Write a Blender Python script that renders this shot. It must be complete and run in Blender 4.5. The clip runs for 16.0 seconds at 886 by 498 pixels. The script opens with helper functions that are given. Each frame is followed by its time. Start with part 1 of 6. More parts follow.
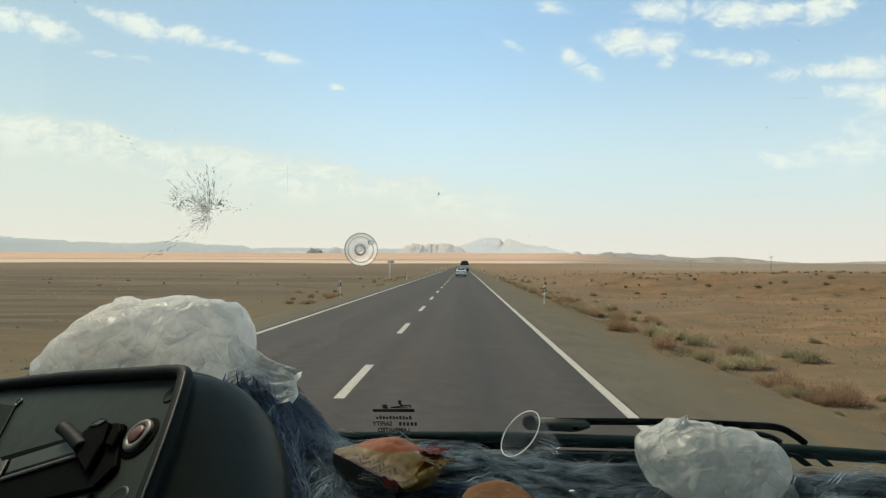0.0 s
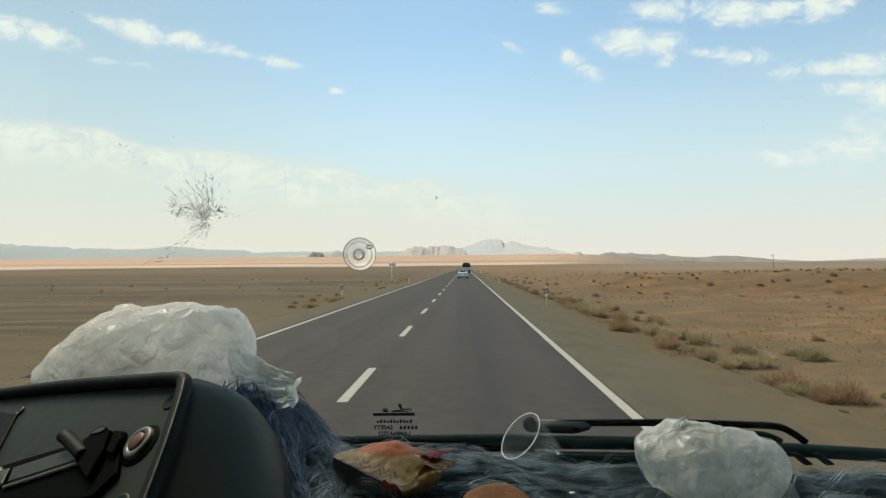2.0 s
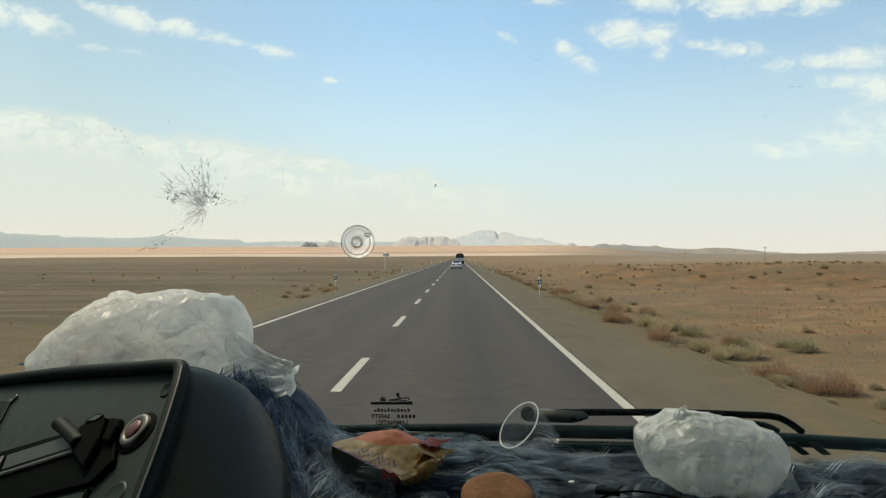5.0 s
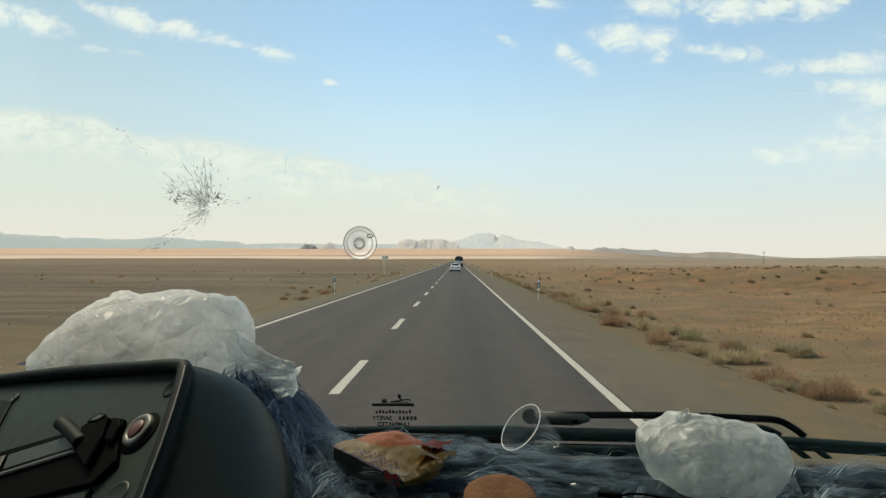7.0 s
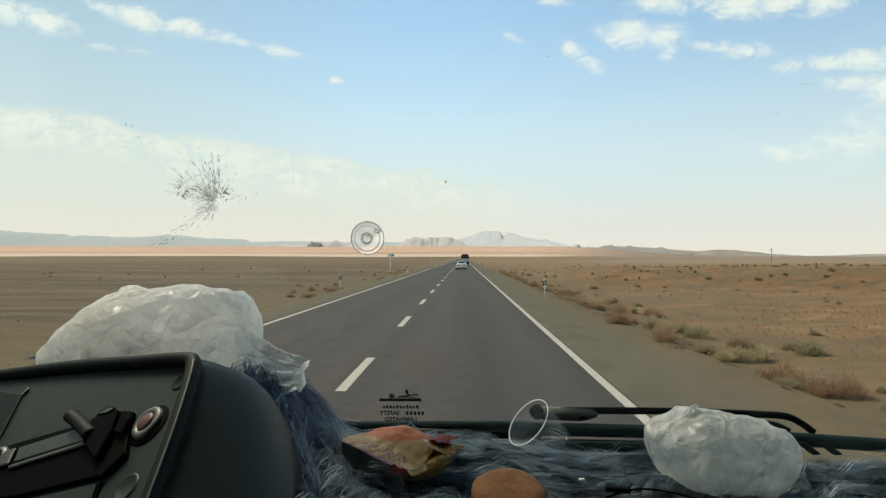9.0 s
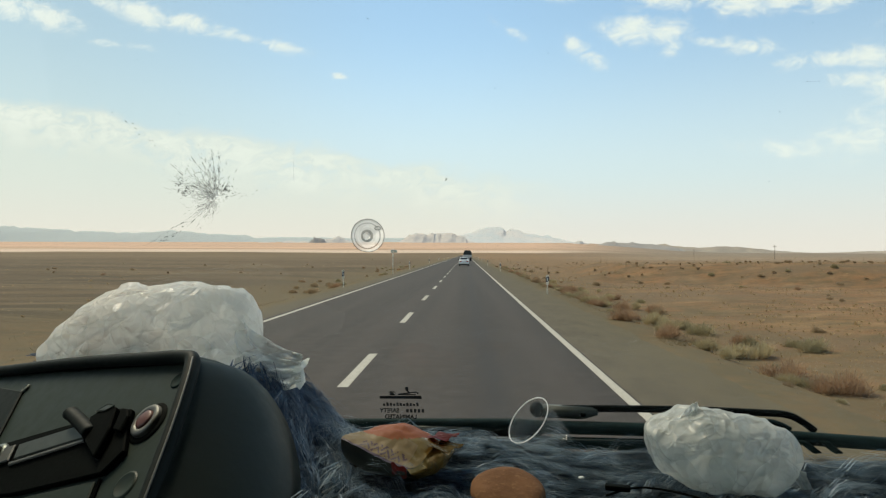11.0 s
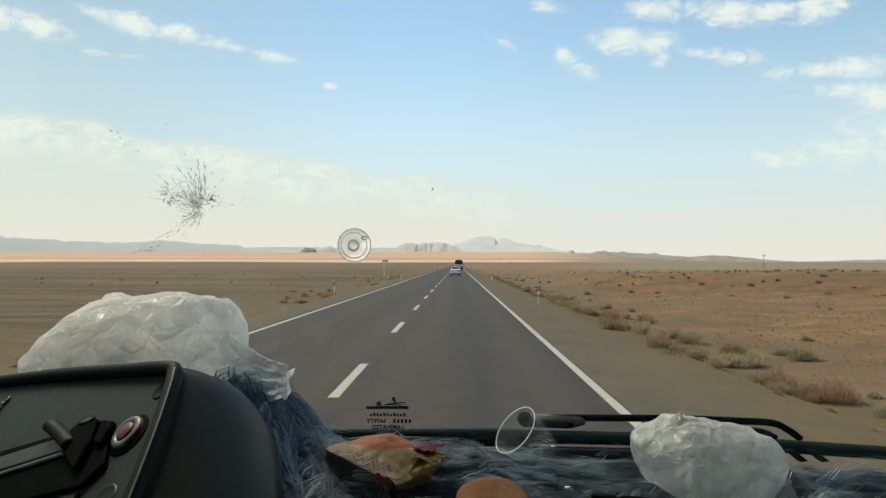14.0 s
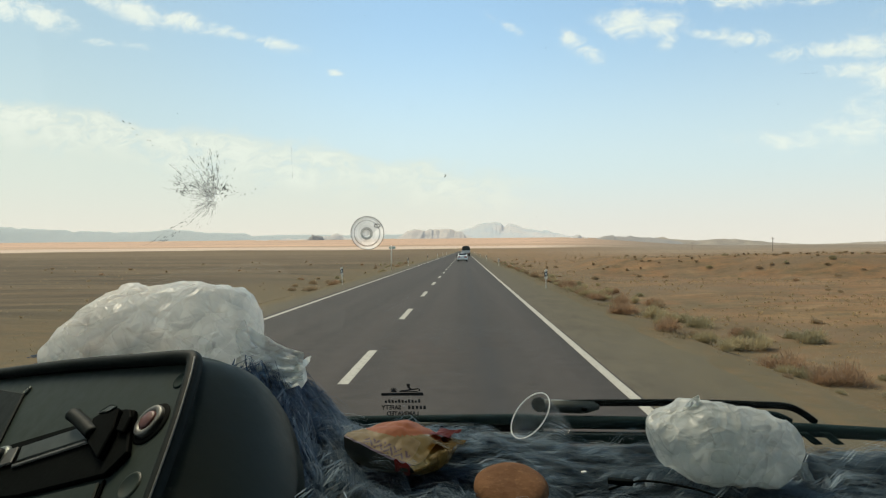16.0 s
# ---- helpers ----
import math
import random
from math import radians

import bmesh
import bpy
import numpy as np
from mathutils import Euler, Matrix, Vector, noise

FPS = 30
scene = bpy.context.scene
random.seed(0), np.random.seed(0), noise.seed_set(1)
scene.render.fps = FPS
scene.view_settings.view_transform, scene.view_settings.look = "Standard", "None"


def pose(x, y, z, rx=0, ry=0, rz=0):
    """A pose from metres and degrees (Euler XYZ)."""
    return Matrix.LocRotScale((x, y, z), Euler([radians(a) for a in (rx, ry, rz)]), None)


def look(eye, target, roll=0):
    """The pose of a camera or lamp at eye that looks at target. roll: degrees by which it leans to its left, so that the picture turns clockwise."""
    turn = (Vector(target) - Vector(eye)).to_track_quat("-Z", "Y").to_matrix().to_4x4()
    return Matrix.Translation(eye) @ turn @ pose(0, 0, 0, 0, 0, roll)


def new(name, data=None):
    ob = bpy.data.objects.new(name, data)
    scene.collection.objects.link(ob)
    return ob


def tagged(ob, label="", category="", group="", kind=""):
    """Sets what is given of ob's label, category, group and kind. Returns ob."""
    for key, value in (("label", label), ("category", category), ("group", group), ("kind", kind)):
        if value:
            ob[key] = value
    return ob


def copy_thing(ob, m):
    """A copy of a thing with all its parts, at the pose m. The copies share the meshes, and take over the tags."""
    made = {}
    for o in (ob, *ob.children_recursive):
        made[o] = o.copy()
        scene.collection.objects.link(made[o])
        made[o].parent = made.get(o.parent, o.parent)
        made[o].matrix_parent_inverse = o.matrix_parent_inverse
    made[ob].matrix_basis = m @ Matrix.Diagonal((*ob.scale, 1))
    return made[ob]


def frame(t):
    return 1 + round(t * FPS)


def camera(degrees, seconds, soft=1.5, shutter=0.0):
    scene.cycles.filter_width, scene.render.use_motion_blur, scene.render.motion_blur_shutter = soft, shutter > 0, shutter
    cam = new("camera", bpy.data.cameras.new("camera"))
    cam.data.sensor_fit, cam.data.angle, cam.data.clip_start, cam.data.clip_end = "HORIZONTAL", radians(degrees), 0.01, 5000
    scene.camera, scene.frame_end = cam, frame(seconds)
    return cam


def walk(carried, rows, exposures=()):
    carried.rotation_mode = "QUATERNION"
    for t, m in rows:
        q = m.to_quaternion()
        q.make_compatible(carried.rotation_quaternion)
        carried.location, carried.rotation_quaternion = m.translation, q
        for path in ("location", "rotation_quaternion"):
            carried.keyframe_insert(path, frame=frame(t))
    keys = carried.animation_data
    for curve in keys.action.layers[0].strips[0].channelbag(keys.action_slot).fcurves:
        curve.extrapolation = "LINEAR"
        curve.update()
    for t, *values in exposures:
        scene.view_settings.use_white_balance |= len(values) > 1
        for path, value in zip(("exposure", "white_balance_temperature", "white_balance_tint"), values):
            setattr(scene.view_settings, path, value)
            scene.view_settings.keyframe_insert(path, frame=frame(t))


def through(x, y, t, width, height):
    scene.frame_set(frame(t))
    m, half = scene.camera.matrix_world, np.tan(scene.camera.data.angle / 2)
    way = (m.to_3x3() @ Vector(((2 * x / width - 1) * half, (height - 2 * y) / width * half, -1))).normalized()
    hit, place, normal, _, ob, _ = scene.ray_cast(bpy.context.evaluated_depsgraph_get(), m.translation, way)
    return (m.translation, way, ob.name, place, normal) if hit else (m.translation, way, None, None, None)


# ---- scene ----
cam = camera(69.9, 16.0, soft=1.25)
PATH = [
    (0, (0.017, 0.007, 1.95), (-0.046, 2.005, 1.999), 0.2),
    (0.5, (0.031, 0.005, 1.95), (0.0, 2.004, 2.004), -0.2),
    (1, (0.023, 0.003, 1.952), (-0.032, 2.0, 2.03), -0.6),
    (1.5, (0.033, 0.008, 1.952), (-0.003, 2.007, 1.979), 0.3),
    (2, (0.022, 0.004, 1.952), (-0.046, 2.002, 2.008), -0.5),
    (2.5, (0.01, 0.008, 1.955), (-0.068, 2.006, 1.974), -0.4),
    (3, (0.0, 0.005, 1.952), (-0.105, 2.002, 1.97), -0.9),
    (3.5, (0.029, 0.004, 1.953), (-0.041, 2.002, 2.01), -0.4),
    (4, (0.01, 0.007, 1.95), (-0.086, 2.005, 1.984), -0.6),
    (4.5, (0.014, 0.012, 1.949), (-0.034, 2.011, 1.972), -0.2),
    (6.8, (0.01, 0.009, 1.947), (-0.041, 2.008, 1.997), -0.1),
    (7, (0.009, 0.012, 1.947), (-0.036, 2.011, 1.982), 0.1),
    (7.5, (0.019, 0.009, 1.945), (-0.026, 2.008, 1.987), 0.1),
    (8, (0.005, 0.012, 1.945), (-0.06, 2.01, 1.987), 0.3),
    (8.5, (0.012, 0.013, 1.946), (-0.035, 2.012, 1.957), 0.2),
    (9, (0.007, 0.013, 1.943), (-0.057, 2.012, 1.971), 0.1),
    (9.2, (0.014, 0.013, 1.944), (-0.043, 2.012, 1.969), 0.3),
    (11.3, (0.01, 0.015, 1.945), (-0.063, 2.013, 1.961), 0.2),
    (11.5, (0.014, 0.014, 1.943), (-0.048, 2.013, 1.961), 0.3),
    (12, (0.029, 0.015, 1.943), (-0.039, 2.014, 1.956), 0.5),
    (12.5, (0.012, 0.012, 1.947), (-0.055, 2.011, 1.976), 0.0),
    (13, (-0.015, 0.016, 1.946), (-0.104, 2.014, 1.967), 0.1),
    (13.5, (0.01, 0.014, 1.948), (-0.045, 2.013, 1.98), -0.0),
    (14, (0.017, 0.015, 1.945), (-0.028, 2.014, 1.991), 0.1),
    (14.5, (0.0, 0.014, 1.948), (-0.084, 2.012, 1.966), -0.3),
    (15, (-0.006, 0.016, 1.946), (-0.1, 2.014, 1.939), -0.6),
    (15.5, (0.004, 0.014, 1.945), (-0.073, 2.013, 1.947), -0.3),
    (16, (0.008, 0.015, 1.946), (-0.059, 2.014, 1.949), -0.5),
]
walk(cam, [(t, look(eye, target, roll)) for t, eye, target, roll in PATH], exposures=[(0, 1.25, 6830, 2), (16, 1.25, 6830, 2)])


# ---- light ----
world = bpy.data.worlds.new("sky")
scene.world = world
world.use_nodes = True
SUN_EL, SUN_AZ = radians(54), radians(-46)  # elevation; azimuth from straight ahead, to the right positive


def sky():
    nt = world.node_tree
    nt.nodes.clear()
    N, L = nt.nodes.new, nt.links.new

    def m(op, a, b=None, c=None, clamp=False):
        n = N("ShaderNodeMath")
        n.operation, n.use_clamp = op, clamp
        for k, v in enumerate((a, b, c)):
            if v is None:
                continue
            if isinstance(v, (int, float)):
                n.inputs[k].default_value = v
            else:
                L(v, n.inputs[k])
        return n.outputs[0]

    def ramp(v, lo, hi, a=0.0, b=1.0):
        n = N("ShaderNodeMapRange")
        n.interpolation_type = "SMOOTHSTEP"
        L(v, n.inputs["Value"])
        for k, x in zip(("From Min", "From Max", "To Min", "To Max"), (lo, hi, a, b)):
            n.inputs[k].default_value = x
        return n.outputs[0]

    def mix(f, a, b):
        n = N("ShaderNodeMix")
        n.data_type = "RGBA"
        if isinstance(f, (int, float)):
            n.inputs["Factor"].default_value = f
        else:
            L(f, n.inputs["Factor"])
        for k, v in ((6, a), (7, b)):
            if isinstance(v, tuple):
                n.inputs[k].default_value = (*v, 1)
            else:
                L(v, n.inputs[k])
        return n.outputs[2]

    tc = N("ShaderNodeTexCoord").outputs["Generated"]
    sep = N("ShaderNodeSeparateXYZ")
    L(tc, sep.inputs[0])
    dx, dy, dz = sep.outputs
    front = m("GREATER_THAN", dy, 0.15)
    ysafe = m("MAXIMUM", dy, 0.15)
    u, v = m("DIVIDE", dx, ysafe), m("DIVIDE", dz, ysafe)
    tex = N("ShaderNodeTexSky")
    tex.sky_type, tex.sun_disc = "NISHITA", False
    tex.sun_elevation, tex.sun_rotation = SUN_EL, SUN_AZ
    tex.air_density, tex.dust_density, tex.ozone_density = 1.0, 0.3, 3.0
    sky_gain = N("ShaderNodeVectorMath")
    sky_gain.operation = "SCALE"
    sky_gain.inputs["Scale"].default_value = SKY_STRENGTH
    L(tex.outputs[0], sky_gain.inputs[0])
    tinted = N("ShaderNodeVectorMath")
    tinted.operation = "MULTIPLY"
    tinted.inputs[1].default_value = (0.965, 1.03, 0.98)
    L(sky_gain.outputs[0], tinted.inputs[0])
    dim = N("ShaderNodeVectorMath")
    dim.operation = "SCALE"
    L(tinted.outputs[0], dim.inputs[0])
    L(ramp(dx, -0.65, 0.05, 0.64, 0.97), dim.inputs["Scale"])
    blue = dim.outputs[0]
    # haze towards the horizon, thicker on the left where a thin veil of cloud lies
    haze = ramp(dz, 0.02, 0.38, 0.97, 0.17)
    col = mix(haze, blue, (0.312, 0.337, 0.364))
    col = mix(ramp(dx, -0.08, -0.62, 0.0, 0.32), col, (0.258, 0.312, 0.318))
    # noise that breaks up the clouds
    comb = N("ShaderNodeCombineXYZ")
    L(u, comb.inputs[0])
    L(m("MULTIPLY", v, 1.7), comb.inputs[1])
    nz = N("ShaderNodeTexNoise")
    nz.inputs["Scale"].default_value, nz.inputs["Detail"].default_value, nz.inputs["Roughness"].default_value = 24.0, 9.0, 0.70
    L(comb.outputs[0], nz.inputs["Vector"])
    fine = nz.outputs["Fac"]
    nz2 = N("ShaderNodeTexNoise")
    nz.inputs["Distortion"].default_value = 0.55
    nz2.inputs["Scale"].default_value, nz2.inputs["Detail"].default_value = 9.0, 6.0
    L(comb.outputs[0], nz2.inputs["Vector"])
    # the veil: its upper edge falls from left to right, with puffs along it
    lumps = m("MULTIPLY_ADD", nz2.outputs["Fac"], 0.10, -0.05)
    edge = m("SUBTRACT", m("MULTIPLY_ADD", u, -0.167, 0.124), m("ADD", v, m("ADD", lumps, m("MULTIPLY_ADD", fine, 0.05, -0.025))))
    side = m("MULTIPLY", ramp(u, -0.06, 0.20, 1.0, 0.0), front)
    veil = m("MULTIPLY", ramp(edge, -0.014, 0.016), side)
    gaps = m("MAXIMUM", ramp(fine, 0.36, 0.52, 0.45, 1.0), ramp(edge, 0.02, 0.10))
    veil = m("MULTIPLY", veil, gaps)
    col = mix(m("MULTIPLY", veil, 0.9), col, (0.330, 0.347, 0.342))
    puff = m("MULTIPLY", ramp(edge, 0.0, 0.012), m("MULTIPLY", ramp(edge, 0.085, 0.015), side))
    puff = m("MULTIPLY", puff, ramp(fine, 0.40, 0.60))
    col = mix(m("MULTIPLY", puff, 0.9), col, (0.372, 0.386, 0.382))
    low = ramp(dz, -0.02, 0.13, 1.0, 0.0)
    col = mix(m("MULTIPLY", low, 0.78), col, (0.388, 0.342, 0.322))
    total = None
    for cu, cv, a, b, turn, power in CLOUDS:
        c, s_ = math.cos(radians(turn)), math.sin(radians(turn))
        du, dv = m("SUBTRACT", u, cu), m("SUBTRACT", v, cv)
        p = m("ADD", m("MULTIPLY", du, c / a), m("MULTIPLY", dv, s_ / a))
        q = m("ADD", m("MULTIPLY", du, -s_ / b), m("MULTIPLY", dv, c / b))
        r2 = m("ADD", m("MULTIPLY", p, p), m("MULTIPLY", q, q))
        g = m("MULTIPLY", m("POWER", 2.718, m("MULTIPLY", r2, -0.8)), power)
        total = g if total is None else m("MAXIMUM", total, g)
    body = m("ADD", m("MULTIPLY", total, 1.25), m("MULTIPLY", m("SUBTRACT", fine, 0.5), 3.4))
    mask = m("MULTIPLY", m("MULTIPLY", ramp(body, 0.10, 1.45), ramp(total, 0.02, 0.42)), front)
    col = mix(m("MULTIPLY", mask, 0.97), col, (0.372, 0.390, 0.398))
    bg = N("ShaderNodeBackground")
    L(col, bg.inputs[0])
    out = N("ShaderNodeOutputWorld")
    L(bg.outputs[0], out.inputs[0])


SKY_STRENGTH = 0.078
# clouds ahead: right, up (tangents from the vanishing point), half length, half height, turn in degrees, density
CLOUDS = [
    (-0.74, 0.400, 0.050, 0.020, -16, 0.95), (-0.675, 0.380, 0.045, 0.017, -16, 1.05), (-0.575, 0.400, 0.040, 0.012, -18, 0.7),
    (-0.52, 0.384, 0.055, 0.017, -15, 1.0), (-0.445, 0.369, 0.050, 0.013, -13, 1.0), (-0.395, 0.358, 0.030, 0.011, -18, 0.8),
    (-0.352, 0.343, 0.020, 0.006, -16, 0.8), (-0.335, 0.340, 0.060, 0.006, -13, 0.72),  (-0.290, 0.329, 0.030, 0.009, -10, 1.1), (-0.202, 0.283, 0.013, 0.006, -12, 0.8),
    (-0.59, 0.339, 0.03, 0.007, -6, 0.5), (-0.52, 0.331, 0.025, 0.007, -8, 0.5), (0.139, 0.407, 0.028, 0.011, -10, 0.75),
    (0.067, 0.354, 0.034, 0.008, -30, 0.55), (0.172, 0.328, 0.026, 0.014, -35, 0.85), (0.198, 0.306, 0.026, 0.012, -40, 0.75),
    (0.262, 0.354, 0.042, 0.021, 2, 1.05), (0.315, 0.351, 0.036, 0.018, 4, 0.95), (0.322, 0.324, 0.018, 0.010, 30, 0.7),
    (0.29, 0.404, 0.035, 0.015, 8, 0.75), (0.34, 0.402, 0.045, 0.018, 8, 0.85), (0.43, 0.394, 0.050, 0.020, 0, 1.0),
    (0.50, 0.398, 0.06, 0.017, 2, 0.9), (0.565, 0.404, 0.045, 0.020, 15, 1.05), (0.38, 0.333, 0.03, 0.008, -8, 0.6),
    (0.435, 0.326, 0.040, 0.012, -6, 0.95), (0.505, 0.300, 0.030, 0.010, 12, 0.9), (0.565, 0.305, 0.045, 0.012, 4, 0.85),
    (0.625, 0.308, 0.045, 0.017, 5, 0.95), (0.60, 0.272, 0.040, 0.013, -6, 0.85), (0.655, 0.262, 0.050, 0.022, -8, 0.95),
    (0.50, 0.165, 0.08, 0.014, -4, 0.62), (0.62, 0.178, 0.10, 0.030, 6, 0.7), (0.66, 0.210, 0.08, 0.026, 0, 0.6), (0.66, 0.355, 0.04, 0.012, 0, 0.4),
]
sky()
sun = bpy.data.lights.new("sun", "SUN")
sun.energy, sun.angle, sun.color = 1.35, radians(24), (1.0, 0.87, 0.70)
sun_ob = new("sun", sun)
to_sun = Vector((math.sin(SUN_AZ) * math.cos(SUN_EL), math.cos(SUN_AZ) * math.cos(SUN_EL), math.sin(SUN_EL)))
sun_ob.matrix_world = look(to_sun * 50, (0, 0, 0))

# ---- materials ----


class Mat:
    """A small builder of node materials."""

    def __init__(self, name, color=(0.5, 0.5, 0.5), rough=0.6, metal=0.0, spec=0.5):
        self.m = bpy.data.materials.new(name)
        self.m.use_nodes = True
        self.nt = self.m.node_tree
        self.b = self.nt.nodes["Principled BSDF"]
        self.b.inputs["Base Color"].default_value = (*color, 1)
        self.b.inputs["Roughness"].default_value = rough
        self.b.inputs["Metallic"].default_value = metal
        self.b.inputs["Specular IOR Level"].default_value = spec
        self.tc = None

    def N(self, kind):
        return self.nt.nodes.new(kind)

    def L(self, a, b):
        self.nt.links.new(a, b)

    def coords(self, scale=(1, 1, 1)):
        if self.tc is None:
            self.tc = self.N("ShaderNodeTexCoord")
        mp = self.N("ShaderNodeMapping")
        mp.inputs["Scale"].default_value = scale
        self.L(self.tc.outputs["Object"], mp.inputs[0])
        return mp.outputs[0]

    def turned(self, degrees, stretch):
        """Coordinates turned about the view's axis, then stretched, so that streaks run along the turned axis."""
        vec = self.coords()
        vec.node.inputs["Rotation"].default_value = (0, radians(degrees), radians(degrees * 0.4))
        mp = self.N("ShaderNodeMapping")
        mp.inputs["Scale"].default_value = stretch
        self.L(vec, mp.inputs[0])
        return mp.outputs[0]

    def noise(self, scale, detail=5.0, rough=0.55, stretch=(1, 1, 1)):
        n = self.N("ShaderNodeTexNoise")
        n.inputs["Scale"].default_value, n.inputs["Detail"].default_value, n.inputs["Roughness"].default_value = scale, detail, rough
        self.L(self.coords(stretch), n.inputs["Vector"])
        return n.outputs["Fac"]

    def ramp(self, v, lo, hi, a=0.0, b=1.0):
        n = self.N("ShaderNodeMapRange")
        self.L(v, n.inputs["Value"])
        for k, x in zip(("From Min", "From Max", "To Min", "To Max"), (lo, hi, a, b)):
            n.inputs[k].default_value = x
        return n.outputs[0]

    def math(self, op, a, b=0.0):
        n = self.N("ShaderNodeMath")
        n.operation = op
        for k, v in enumerate((a, b)):
            if isinstance(v, (int, float)):
                n.inputs[k].default_value = v
            else:
                self.L(v, n.inputs[k])
        return n.outputs[0]

    def mix(self, f, a, b):
        n = self.N("ShaderNodeMix")
        n.data_type = "RGBA"
        if isinstance(f, (int, float)):
            n.inputs["Factor"].default_value = f
        else:
            self.L(f, n.inputs["Factor"])
        for k, v in ((6, a), (7, b)):
            if isinstance(v, tuple):
                n.inputs[k].default_value = (*v, 1)
            else:
                self.L(v, n.inputs[k])
        return n.outputs[2]

    def axis(self, which):
        n = self.N("ShaderNodeSeparateXYZ")
        self.L(self.coords(), n.inputs[0])
        return n.outputs[which]

    def island(self):
        return self.N("ShaderNodeNewGeometry").outputs["Random Per Island"]

    def each(self):
        return self.N("ShaderNodeObjectInfo").outputs["Random"]

    def color(self, c):
        self.L(c, self.b.inputs["Base Color"])
        return self

    def rough(self, v):
        self.L(v, self.b.inputs["Roughness"])
        return self

    def bump(self, height, strength=0.3, dist=0.01):
        n = self.N("ShaderNodeBump")
        n.inputs["Strength"].default_value, n.inputs["Distance"].default_value = strength, dist
        self.L(height, n.inputs["Height"])
        self.L(n.outputs[0], self.b.inputs["Normal"])
        return self


def worn(name, a, b, scale, rough=0.6, metal=0.0, bump=0.2, dist=0.002, detail=6.0, spec=0.5):
    """Two tones mixed by noise at two scales, with a fine relief."""
    k = Mat(name, a, rough, metal, spec)
    big, small = k.noise(scale, detail), k.noise(scale * 9, 4)
    f = k.math("ADD", k.ramp(big, 0.3, 0.7, 0, 0.75), k.ramp(small, 0.3, 0.7, 0, 0.25))
    k.color(k.mix(f, a, b))
    k.rough(k.ramp(small, 0.2, 0.8, rough - 0.08, rough + 0.08))
    if bump:
        k.bump(small, bump, dist)
    return k.m


def make_ground_material():
    k = Mat("desert_soil", rough=0.95, spec=0.15)
    big = k.noise(0.018, 6, 0.6, (0.6, 1.5, 1))
    mid = k.noise(0.16, 7, 0.62, (0.55, 1.3, 1))
    small = k.noise(1.9, 6, 0.65)
    grit = k.noise(14, 4, 0.7)
    patchy = k.noise(0.55, 6, 0.65, (0.5, 1.0, 1))
    soil = k.mix(k.ramp(mid, 0.38, 0.62), (0.175, 0.100, 0.045), (0.305, 0.175, 0.078))
    soil = k.mix(k.ramp(patchy, 0.42, 0.62, 0, 0.65), soil, (0.225, 0.140, 0.068))
    soil = k.mix(k.ramp(patchy, 0.45, 0.34, 0, 0.55), soil, (0.125, 0.082, 0.043))
    soil = k.mix(k.ramp(big, 0.46, 0.60, 0, 0.7), soil, (0.165, 0.122, 0.083))
    soil = k.mix(k.ramp(small, 0.5, 0.70, 0, 0.55), soil, (0.135, 0.092, 0.050))
    tufts = k.noise(1.1, 3, 0.6, (0.75, 1.3, 1))
    lumps = k.noise(3.4, 4, 0.6, (0.7, 1.2, 1))
    soil = k.mix(k.ramp(tufts, 0.55, 0.63, 0, 0.6), soil, (0.130, 0.094, 0.052))
    soil = k.mix(k.ramp(lumps, 0.56, 0.66, 0, 0.65), soil, (0.105, 0.074, 0.040))
    soil = k.mix(k.ramp(lumps, 0.43, 0.34, 0, 0.35), soil, (0.32, 0.215, 0.12))
    soil = k.mix(k.ramp(grit, 0.60, 0.70, 0, 0.5), soil, (0.36, 0.28, 0.18))
    soil = k.mix(k.ramp(grit, 0.38, 0.29, 0, 0.5), soil, (0.085, 0.062, 0.038))
    # the field on the far side of the road: darker bands of ploughed and washed soil that run across
    x, y = k.axis(0), k.axis(1)
    bands = k.noise(1.0, 6, 0.62, (0.010, 0.075, 0.1))
    stripes = k.noise(1.0, 5, 0.6, (0.03, 0.30, 0.1))
    rust = k.noise(0.30, 5, 0.6, (0.45, 1.0, 1))
    soil = k.mix(k.math("MULTIPLY", k.ramp(x, 5.0, 9.0), k.ramp(rust, 0.47, 0.62, 0.0, 0.4)), soil, (0.285, 0.140, 0.058))
    left = k.ramp(x, -9.0, -16.0)
    soil = k.mix(k.math("MULTIPLY", left, 0.8), soil, (0.120, 0.090, 0.056))
    soil = k.mix(k.math("MULTIPLY", left, k.ramp(bands, 0.46, 0.55, 0.0, 0.85)), soil, (0.092, 0.068, 0.042))
    soil = k.mix(k.math("MULTIPLY", left, k.ramp(stripes, 0.52, 0.62, 0.0, 0.6)), soil, (0.080, 0.062, 0.040))
    soil = k.mix(k.math("MULTIPLY", left, k.ramp(bands, 0.44, 0.36, 0.0, 0.5)), soil, (0.215, 0.155, 0.092))
    wash = k.noise(1.0, 6, 0.68, (0.05, 0.75, 0.1))
    soil = k.mix(k.math("MULTIPLY", left, k.ramp(wash, 0.52, 0.61, 0.0, 0.7)), soil, (0.068, 0.053, 0.034))
    soil = k.mix(k.math("MULTIPLY", left, k.ramp(wash, 0.45, 0.37, 0.0, 0.55)), soil, (0.21, 0.15, 0.088))
    # greenish grey dry grass beside the road
    off = k.math("ABSOLUTE", k.math("ADD", x, 1.8))
    verge = k.math("MULTIPLY", k.ramp(off, 4.2, 5.2), k.ramp(off, 17.0, 8.0))
    soil = k.mix(k.math("MULTIPLY", verge, k.ramp(small, 0.36, 0.58, 0.55, 0.95)), soil, (0.122, 0.099, 0.058))
